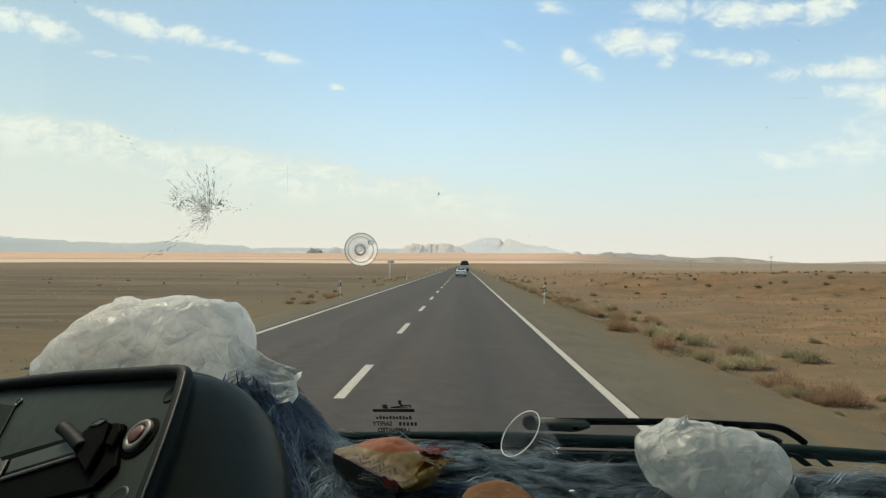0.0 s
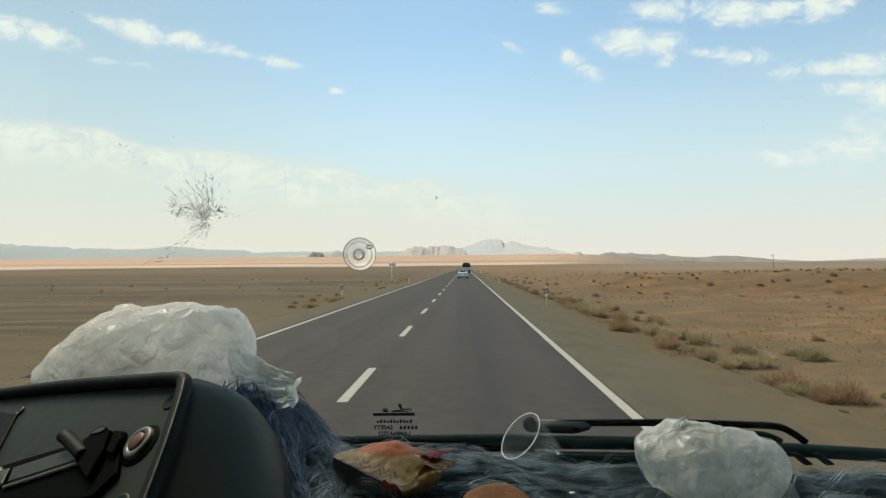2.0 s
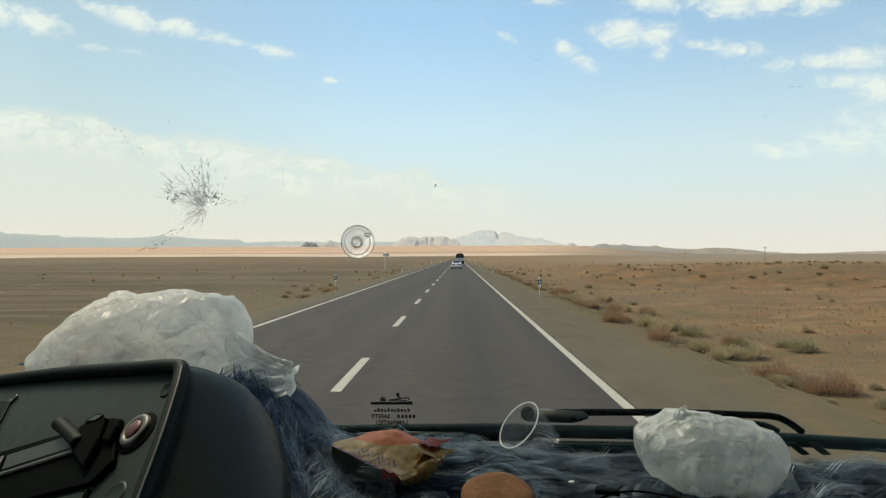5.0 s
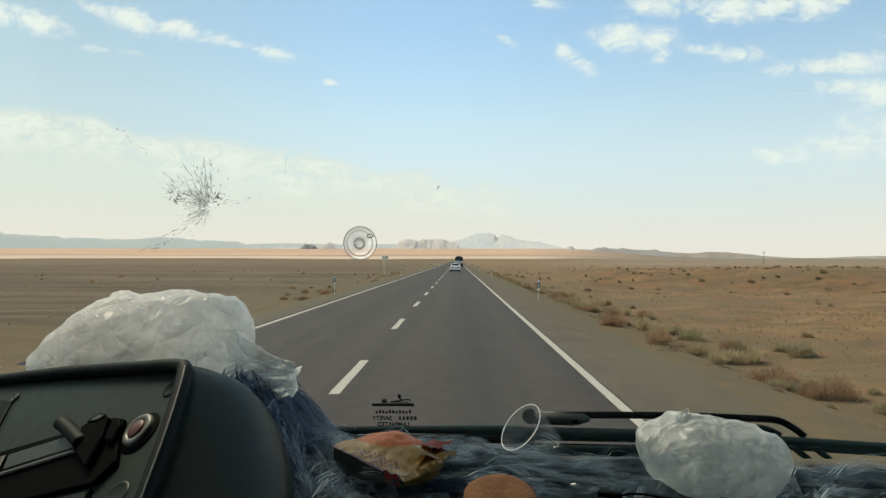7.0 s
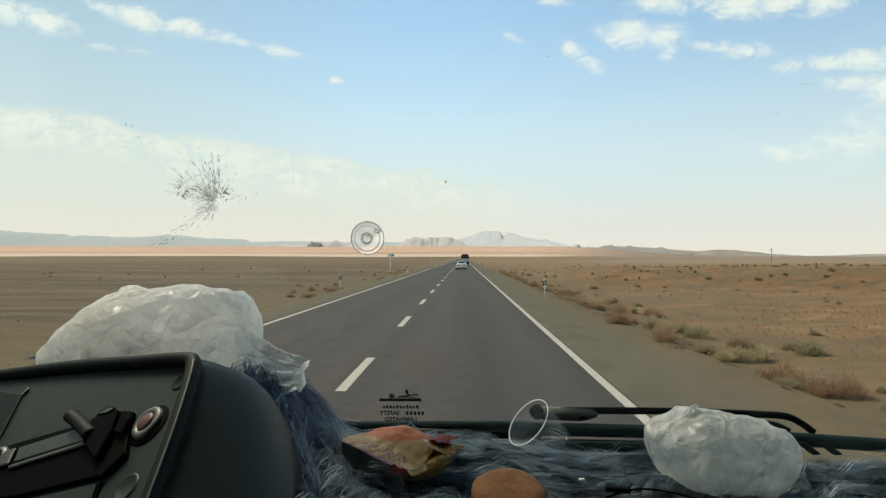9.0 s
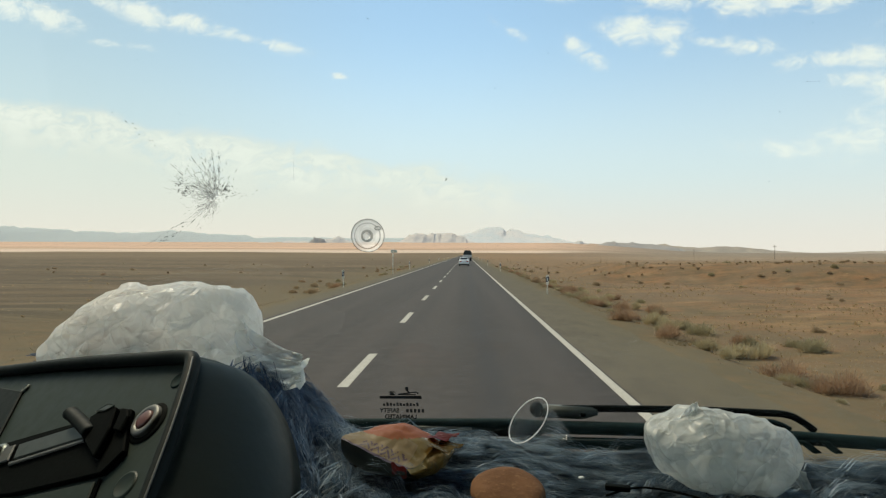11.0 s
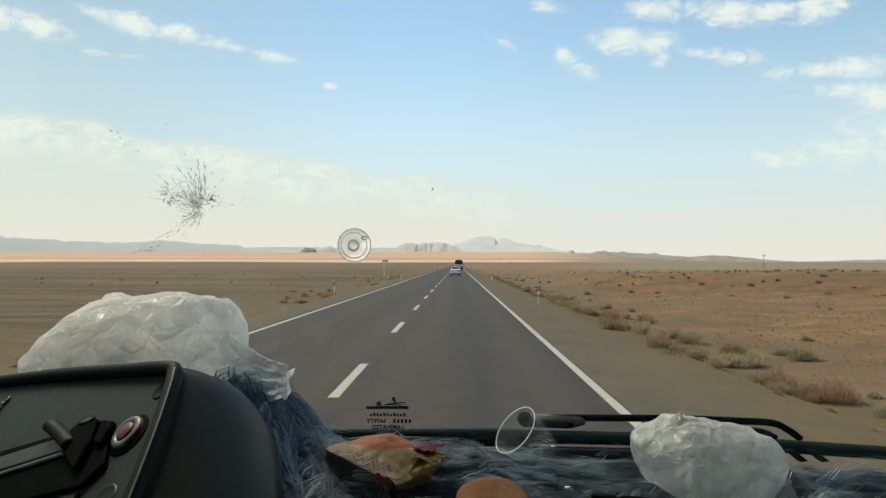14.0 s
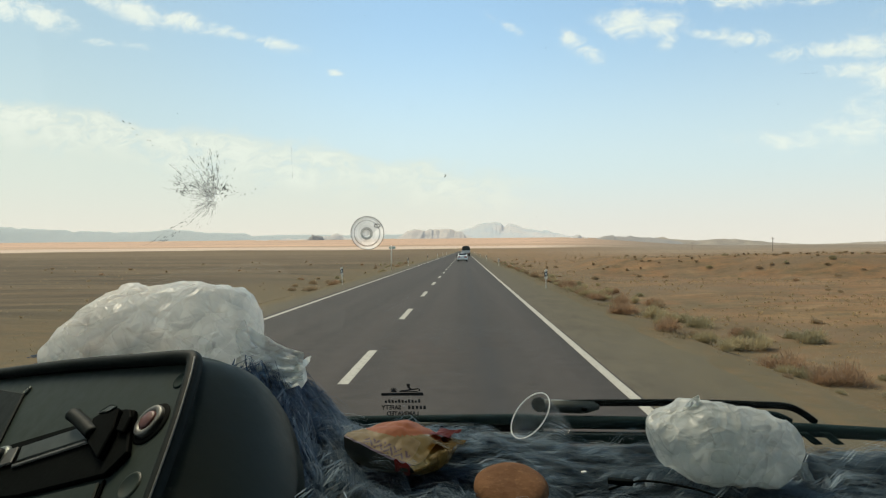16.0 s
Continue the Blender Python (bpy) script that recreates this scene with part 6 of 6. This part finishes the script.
def build_glass_mark():
    """The maker's mark on the glass, printed to be read from outside."""
    mark = thing("windscreen_mark", on_glass(-0.087, 1.715, -0.001), "black printed maker's mark on the windscreen", "marking")

    def lift(bm):
        for v in bm.verts:
            x, z = -0.087 - v.co.x, 1.7245 + v.co.y
            v.co = on_glass(x, z, -0.0008)
        return bm

    bm = bmesh.new()
    shapes = (
        ((500, 80), (720, 80), (716, 61), (500, 64)),
        ((592, 58), (598, 50), (690, 36), (694, 42), (604, 58)),
        ((606, 58), (690, 58), (688, 52), (610, 53)),
        ((632, 12), (642, 9), (650, 14), (650, 30), (636, 33)),
        ((638, 33), (648, 30), (662, 44), (652, 48)),
        ((690, 36), (703, 42), (700, 54), (693, 52), (696, 44)),
        ((548, 60), (585, 60), (572, 48), (556, 48)),
    )
    for shape in shapes:
        bm.faces.new([bm.verts.new((-(a - 610) * 0.00029, 0.0025 + (80 - b) * 0.00026, 0)) for a, b in shape])
    for k in range(7):  # the spiky tuft
        a = math.pi * (0.05 + 0.15 * k)
        c, d = 564 + 22 * math.cos(a), 52 - 20 * math.sin(a)
        bm.faces.new([bm.verts.new((-(p - 610) * 0.00029, 0.0025 + (80 - q) * 0.00026, 0)) for p, q in ((560, 55), (568, 55), (c + 2, d), (c - 2, d))])
    part("emblem", lift(bm), M_INK, mark, "plain emblem bars", shade=False)
    bm = bmesh.new()
    for k in range(11):
        x = -0.027 + 0.005 * k
        h = (0.0052, 0.0035, 0.0045)[k % 3]
        vs = [bm.verts.new(p) for p in ((x, -0.0085, 0), (x + 0.0034, -0.0085, 0), (x + 0.0038, -0.0085 + h, 0), (x + 0.0006, -0.0085 + h, 0))]
        bm.faces.new(vs)
    for k in range(5):
        x = -0.035 + 0.0058 * k
        vs = [bm.verts.new(p) for p in ((x, -0.0185, 0), (x + 0.0036, -0.0185, 0), (x + 0.0036, -0.013, 0), (x, -0.013, 0))]
        bm.faces.new(vs)
    part("lettering_bar", lift(bm), M_INK, mark, "bars of unreadable lettering", shade=False)
    for words, dx, dy, size in (("SAFETY", 0.0170, -0.0185, 0.0088), ("LAMINATED", 0.0, -0.0280, 0.0088)):
        bm = bmesh.new()
        bm.from_mesh(text_mesh(words, size))
        bmesh.ops.translate(bm, vec=(dx, dy, 0), verts=bm.verts)
        part("lettering", lift(bm), M_INK, mark, "black capital letters", shade=False)


build_glass_mark()

# ---- loose things on the dashboard ----


def crumple(bm, center, amount, scale, seed):
    """Sharp folds: ridged noise along the way out from the middle."""
    c = Vector(center)
    for v in bm.verts:
        d = v.co - c
        p = v.co * scale + Vector((seed, seed * 1.3, 0))
        n = abs(noise.noise(p)) + 0.55 * abs(noise.noise(p * 2.3)) + 0.3 * abs(noise.noise(p * 5.1))
        cell = noise.voronoi(p * 0.8)[0]
        v.co = c + d * (1 + amount * (0.55 - n) + amount * 0.9 * (cell[1] - cell[0] - 0.25))


def blob(bm, center, half, sub=5, power=2.6):
    geo = bmesh.ops.create_icosphere(bm, subdivisions=sub, radius=1)["verts"]
    for v in geo:
        d = v.co.normalized()
        k = (abs(d.x) ** power + abs(d.y) ** power + abs(d.z) ** power) ** (-1 / power)
        v.co = Vector(center) + Vector((d.x * half[0] * k, d.y * half[1] * k, d.z * half[2] * k))
    return bm


def between_points(pts, x):
    """Height at x on a polyline that runs in x."""
    for (xa, za), (xb, zb) in zip(pts, pts[1:]):
        if x <= xb:
            return za + (zb - za) * min(1.0, max(0.0, (x - xa) / (xb - xa)))
    return pts[-1][1]


def folded_film(bm, top, low, y_mid, y_half, seed, fold=1.0, power=2.8, shrink=0.0, sub=6):
    """A filled bag of thin film: outline from its upper and lower edge, then sharp creases and slack folds in it."""
    x0, x1 = top[0][0], top[-1][0]
    geo = bmesh.ops.create_icosphere(bm, subdivisions=sub, radius=1)["verts"]
    s = Vector((seed * 3.7, seed * 1.9, seed * 5.3))
    turns = [Matrix.Rotation(radians(a), 3, "Y") @ Matrix.Rotation(radians(a * 0.6), 3, "Z") for a in (28, -35, 62, 8)]
    for v in geo:
        d = v.co.normalized()
        k = (abs(d.x) ** power + abs(d.y) ** power + abs(d.z) ** power) ** (-1 / power)
        sx, sy, sz = d.x * k, d.y * k, d.z * k
        close = max(0.02, (1 - min(1.0, abs(sx)) ** power)) ** (1 / power)
        x = x0 + (x1 - x0) * (0.5 + 0.5 * sx)
        up, dn = between_points(top, x), between_points(low, x)
        p = Vector((x, y_mid + y_half * sy, (up + dn) / 2 + (up - dn) / 2 * max(-1.0, min(1.0, sz / close))))
        mid = Vector(((x0 + x1) / 2, y_mid, (up + dn) / 2))
        p = mid + (p - mid) * (1 - shrink)
        h = 0.0
        for turn, freq, size in zip(turns, (10, 21, 44, 95), (0.026, 0.015, 0.0065, 0.0018)):
            q = turn @ (p + s)
            q = Vector((q.x * 0.6, q.y * 0.8, q.z * 1.2)) * freq
            q += noise.noise_vector(q * 0.9) * 0.30
            h += size * (noise.voronoi(q)[0][0] ** 2 - 0.30)
        out = Vector((d.x * 0.5, d.y, d.z)).normalized()
        v.co = p + Vector((out.x * 0.4, out.y, out.z)) * h * fold
    return bm


def build_left_bag():
    bag = thing("plastic_bag", (-0.38, 0.86, 1.785), "crumpled thin white plastic bag holding bread, on the fur", "plastic bag")
    top = [(-0.552, 1.812), (-0.549, 1.820), (-0.538, 1.834), (-0.510, 1.864), (-0.476, 1.884), (-0.440, 1.8925), (-0.375, 1.899), (-0.3215, 1.9035), (-0.291, 1.901), (-0.276, 1.891), (-0.270, 1.873), (-0.266, 1.848), (-0.263, 1.815)]
    low = [(-0.552, 1.804), (-0.535, 1.782), (-0.50, 1.777), (-0.30, 1.776), (-0.272, 1.780), (-0.263, 1.795)]
    for name, mat, shrink, seed, fold, label in (("film", M_BAG, 0.0, 1.6, 0.72, "crinkled milky film"), ("inner_film", M_BAGIN, 0.13, 2.3, 1.5, "second crumpled layer of film")):
        bm = bmesh.new()
        folded_film(bm, top, low, 0.85, 0.075, seed, fold, 2.8, shrink, 6 if not shrink else 5)
        for v in bm.verts:
            v.co.y = min(v.co.y, glass_y(v.co.x, v.co.z) - 0.012)
            v.co.z = max(v.co.z, 1.776)
        part(name, bm, mat, bag, label)
    # the loose neck of the bag: clear single film drawn out to one side, with a white gathered corner
    upper = [(-0.280, 1.866), (-0.2565, 1.843), (-0.222, 1.826), (-0.196, 1.8165)]
    lower = [(-0.280, 1.772), (-0.2565, 1.765), (-0.225, 1.768), (-0.196, 1.778)]
    rows = []
    for j in range(33):
        x = -0.280 + 0.084 * j / 32
        a, b = between_points(upper, x), between_points(lower, x)
        row = []
        for g in range(37):
            q = Vector((x * 18 - g * 0.10, g * 0.16 + x * 20, 4.0))
            fold = 0.010 * (1 - 2.4 * abs(noise.noise(q))) + 0.004 * (1 - 2.4 * abs(noise.noise(q * 2.6)))
            row.append((x, 0.822 - fold - 0.01 * math.sin(math.pi * g / 36), max(b + (a - b) * g / 36, fur_z(x, 0.82) + 0.004)))
        rows.append(row)
    bm = bmesh.new()
    loft(bm, rows)
    bmesh.ops.solidify(bm, geom=bm.faces, thickness=0.0004)
    part("bag_neck", bm, M_NECK, bag, "loose clear neck of the bag")
    bm = bmesh.new()
    tips = [(-0.1955, 1.8055), (-0.2035, 1.790), (-0.2005, 1.7755), (-0.209, 1.764), (-0.214, 1.7715), (-0.2215, 1.7735), (-0.217, 1.784), (-0.2215, 1.7915), (-0.213, 1.7965)]
    heart = [bm.verts.new((-0.2015, 0.806, 1.793)), bm.verts.new((-0.2005, 0.814, 1.7935))]
    ring = [bm.verts.new((x + 0.010, 0.809 + 0.004 * math.sin(3.1 * k), z + 0.009)) for k, (x, z) in enumerate(tips)]
    for k in range(len(ring)):
        for h in heart:
            bm.faces.new((h, ring[k], ring[(k + 1) % len(ring)]))
    bmesh.ops.subdivide_edges(bm, edges=bm.edges[:], cuts=3, use_grid_fill=True)
    for v in bm.verts:
        v.co += noise.noise_vector(v.co * 120) * 0.0016
    part("gathered_corner", bm, M_BAG, bag, "white gathered corner of the film", shade=False)
    bm = bmesh.new()
    blob(bm, (-0.43, 0.86, 1.812), (0.075, 0.05, 0.030), 4, 2.3)
    crumple(bm, (-0.43, 0.86, 1.812), 0.06, 14, 4.0)
    whole("bread", bm, M_BREAD, "flat brown bread inside the plastic bag", "bread", base=(-0.43, 0.86, 1.785))


def build_right_bag():
    bag = thing("plastic_bag", (0.325, 0.81, 1.65), "crumpled knotted white plastic bag lying on the fur", "plastic bag")
    top = [(0.2325, 1.732), (0.2365, 1.7375), (0.2564, 1.744), (0.2768, 1.7505), (0.2918, 1.7545), (0.304, 1.754), (0.331, 1.7515), (0.3716, 1.7445), (0.3918, 1.732), (0.4038, 1.719), (0.4075, 1.711)]
    low = [(0.2325, 1.729), (0.236, 1.722), (0.2426, 1.706), (0.256, 1.686), (0.276, 1.673), (0.337, 1.667), (0.3745, 1.669), (0.3918, 1.674), (0.402, 1.686), (0.4075, 1.706)]
    for name, shrink, seed, fold, label in (("film", 0.0, 4.1, 1.0, "crinkled milky film"), ("inner_film", 0.16, 6.7, 1.2, "second crumpled layer of film")):
        bm = bmesh.new()
        folded_film(bm, top, low, 0.80, 0.056, seed, fold, 2.5, shrink, 6 if not shrink else 5)
        for v in bm.verts:
            v.co.z = max(v.co.z, fur_z(v.co.x, v.co.y) + 0.016 + 0.003 * noise.noise(v.co * 60))
        part(name, bm, M_BAG2, bag, label)
    # a small pointed ear of film at the knot, and a loose corner at the foot
    for name, root, tip, wide, label in (("knot", (0.281, 0.792, 1.747), (0.2875, 0.788, 1.768), 0.013, "tied pointed ear of film"), ("flap", (0.398, 0.770, 1.694), (0.404, 0.762, 1.675), 0.010, "loose corner of film")):
        bm = bmesh.new()
        p, q = Vector(root), Vector(tip)
        rows = []
        for j in range(9):
            f = j / 8
            w = wide * ((1 - f) ** 0.7 if name == "knot" else 1 - 0.35 * f)
            rows.append([p.lerp(q, f) + Vector((w * (g / 4 - 1), 0.004 * math.sin(g * 1.7 + 3 * f) + 0.003 * noise.noise((g, f * 5, wide * 99)), 0.003 * noise.noise((g * 0.8, f * 4, 7)))) for g in range(9)])
        loft(bm, rows)
        bmesh.ops.solidify(bm, geom=bm.faces, thickness=0.0006)
        part(name, bm, M_BAG if name == "knot" else M_BAG2, bag, label)


def build_cup():
    rim_c = Vector((0.097, 0.897, 1.716))
    axis = Vector((0.68, 0.30, -0.60)).normalized()
    side = axis.cross(Vector((0, 0, 1))).normalized()
    up = side.cross(axis)
    m = Matrix(((side.x, up.x, axis.x, rim_c.x), (side.y, up.y, axis.y, rim_c.y), (side.z, up.z, axis.z, rim_c.z), (0, 0, 0, 1)))
    cup = thing("plastic_cup", (0.12, 0.91, 1.67), "clear disposable plastic cup lying on its side", "cup")
    bm = bmesh.new()
    lathe(bm, [(0.0355, 0.0), (0.0325, 0.020), (0.0285, 0.040), (0.0240, 0.060), (0.0230, 0.062)], 40, m)
    bmesh.ops.solidify(bm, geom=bm.faces, thickness=0.0005)
    part("wall", bm, M_CUP, cup, "thin clear wall")
    bm = bmesh.new()
    lathe(bm, [(0.0230, 0.0620), (0.0215, 0.0600), (0, 0.0595)], 32, m)
    part("base", bm, M_CUPBASE, cup, "clear base")
    bm = bmesh.new()
    tube(bm, [m @ Vector((0.036 * math.cos(a), 0.036 * math.sin(a), 0.0)) for a in (2 * math.pi * k / 56 for k in range(57))], 0.0008, 8, cap=False)
    part("rim", bm, M_CUPRIM, cup, "rolled pale rim")


def build_packet():
    base = Vector((-0.068, 0.755, 1.678))
    packet = thing("snack_packet", base, "opened gold and orange foil snack packet lying on the fur", "snack packet")

    def line(pts, n):
        pts = curve_points(pts, 48)
        return [pts[round(k * (len(pts) - 1) / n)] for k in range(n + 1)]

    def wrinkle(p, f=1.0):
        q = p * 55
        return p + Vector((0.2, -0.3, 1)).normalized() * f * (0.0032 * (abs(noise.noise(q * 0.8)) - 0.2) + 0.0008 * noise.noise(q * 2.4))

    ns, nt = 72, 48
    ribs = [
        [(-0.131, 0.733, 1.7345), (-0.104, 0.716, 1.7285), (-0.075, 0.705, 1.7185), (-0.053, 0.701, 1.7125)],
        [(-0.128, 0.748, 1.735), (-0.100, 0.738, 1.732), (-0.070, 0.730, 1.724), (-0.040, 0.722, 1.711)],
        [(-0.122, 0.765, 1.732), (-0.098, 0.766, 1.736), (-0.066, 0.764, 1.737), (-0.026, 0.758, 1.720)],
        [(-0.115, 0.785, 1.722), (-0.092, 0.795, 1.731), (-0.056, 0.797, 1.733), (-0.014, 0.786, 1.714)],
        [(-0.108, 0.800, 1.700), (-0.084, 0.820, 1.700), (-0.050, 0.828, 1.700), (-0.010, 0.808, 1.706)],
    ]
    long_rows = [line(c, ns) for c in ribs]
    grid = [line([row[i] for row in long_rows], nt) for i in range(ns + 1)]
    bm = bmesh.new()
    loft(bm, [[wrinkle(p) for p in col] for col in grid])
    bm.faces.ensure_lookup_table()
    slot = {}
    for n, f in enumerate(bm.faces):
        s_, t_ = (n // nt + 0.5) / ns, (n % nt + 0.5) / nt
        k = 0
        if t_ < 0.055:
            k = 2  # dark red border
        elif t_ < 0.30:
            k = 1 if s_ < 0.86 else 0  # cream band
            stroke = (s_ * 15 + (t_ - 0.07) * 9 * (1 if int(s_ * 15) % 2 else -1)) % 1.0
            if 0.08 < t_ < 0.24 and stroke < 0.36 and 0.28 < s_ < 0.84:
                k = 3  # unreadable strokes of lettering
        elif ((s_ - 0.50) / 0.37) ** 2 + ((t_ - 0.62) / 0.27) ** 2 < 1:
            k = 4  # orange picture
        elif t_ < 0.42 and s_ < 0.86:
            k = 1
        slot[n] = k
        f.material_index = k
    top = part("top_film", bm, M_GOLD, packet, "gold printed foil with an orange picture and dark lettering")
    for mat in (M_CREAM, M_MAROON, M_MAROON, M_PICTURE):
        top.data.materials.append(mat)
    low_front = line([(-0.124, 0.742, 1.706), (-0.103, 0.732, 1.699), (-0.078, 0.720, 1.698), (-0.053, 0.704, 1.703)], ns)
    bm = bmesh.new()
    rows = [[wrinkle(a.lerp(b_, f) + Vector((0.3, 1, 0)) * (-0.006 * math.sin(math.pi * f)), 0.8) for a, b_ in zip(long_rows[0], low_front)] for f in (0, 0.12, 0.25, 0.4, 0.55, 0.7, 0.85, 1)]
    loft(bm, rows)
    part("front_film", bm, M_NAVY, packet, "dark printed side of the foil")
    right = grid[-1]
    low_right = line([(-0.053, 0.706, 1.700), (-0.036, 0.735, 1.692), (-0.016, 0.765, 1.692), (-0.006, 0.808, 1.695)], nt)
    bm = bmesh.new()
    loft(bm, [[wrinkle(a.lerp(b_, f) + Vector((0.005 * math.sin(math.pi * f), 0, 0)), 2.2) for a, b_ in zip(right, low_right)] for f in (0, 0.1, 0.2, 0.3, 0.4, 0.5, 0.6, 0.7, 0.8, 0.9, 1)])
    part("end_film", bm, M_GOLD, packet, "folded gold end")
    left = grid[0]
    low_left = line([(-0.122, 0.745, 1.702), (-0.120, 0.77, 1.69), (-0.112, 0.79, 1.69), (-0.108, 0.800, 1.695)], nt)
    bm = bmesh.new()
    loft(bm, [[wrinkle(a.lerp(b_, f), 0.8) for a, b_ in zip(left, low_left)] for f in (0, 0.25, 0.5, 0.75, 1)])
    part("end_film", bm, M_GOLD, packet, "folded gold end")
    # crimped seal sticking out at the right end, and the red corner at the front
    for name, mat, p0, p1, out, label in (
        ("end_seal", M_REDFOIL, (-0.036, 0.768, 1.727), (-0.020, 0.813, 1.722), Vector((0.024, 0.002, -0.003)), "crimped red end"),
        ("end_seal", M_GOLD, (-0.034, 0.744, 1.7245), (-0.014, 0.800, 1.7165), Vector((0.024, -0.003, -0.006)), "crimped gold end"),
        ("corner", M_REDFOIL, (-0.070, 0.7000, 1.7195), (-0.053, 0.6965, 1.7140), Vector((0.001, 0.002, -0.012)), "red printed corner"),
    ):
        bm = bmesh.new()
        a, b_ = Vector(p0), Vector(p1)
        rows = [[a.lerp(b_, k / 14) + out * f + Vector((0, 0, 0.0007 if k % 2 else -0.0007)) * (0.4 + f) + Vector((0, 0, 0.0015 * math.sin(k * 0.7 + 4 * f))) for k in range(15)] for f in (0, 0.35, 0.7, 1)]
        loft(bm, rows)
        bmesh.ops.solidify(bm, geom=bm.faces, thickness=0.0006)
        part(name, bm, mat, packet, label, shade=False)


def build_biscuit():
    m = Matrix.Translation((0.054, 0.668, 1.701)) @ pose(0, 0, 0, 14, -3, 20)
    bm = bmesh.new()
    lathe(bm, [(0, 0.010), (0.012, 0.0105), (0.026, 0.010), (0.034, 0.008), (0.038, 0.004), (0.0385, 0.0), (0.037, -0.005), (0.032, -0.007), (0, -0.007)], 48, m)
    for v in bm.verts:
        v.co += Vector((0, 0, 1)) * 0.0008 * noise.noise(v.co * 90)
    whole("biscuit", bm, M_BISCUIT, "round brown biscuit lying on the fur", "biscuit", base=(0.054, 0.668, 1.675))


def build_cable():
    bm = bmesh.new()
    pts = [(0.17, 0.742, 1.677), (0.21, 0.757, 1.681), (0.25, 0.747, 1.680), (0.285, 0.722, 1.677), (0.30, 0.68, 1.673)]
    tube(bm, curve_points([(a, b, c - 0.005) for a, b, c in pts], 6), 0.0013, 8)
    cable = whole("cable", bm, M_BLACK, "thin black cable half hidden in the fur", "cable", base=(0.23, 0.73, 1.668))
    bm = bmesh.new()
    box(bm, -0.014, -0.005, -0.003, 0.014, 0.005, 0.003, 0.0015, Matrix.Translation((0.185, 0.750, 1.678)) @ pose(0, 0, 0, 0, 0, -14))
    part("plug", bm, M_BLACK, cable, "black plug")
    bm = bmesh.new()
    box(bm, -0.003, -0.002, -0.001, 0.003, 0.002, 0.001, 0.0006, Matrix.Translation((0.146, 0.764, 1.684)) @ pose(0, 0, 0, 0, 0, 20))
    whole("scrap", bm, M_REFLECT, "tiny pale scrap lying in the fur", "scrap", base=(0.146, 0.764, 1.677))


build_left_bag()
build_right_bag()
build_cup()
build_packet()
build_biscuit()
build_cable()
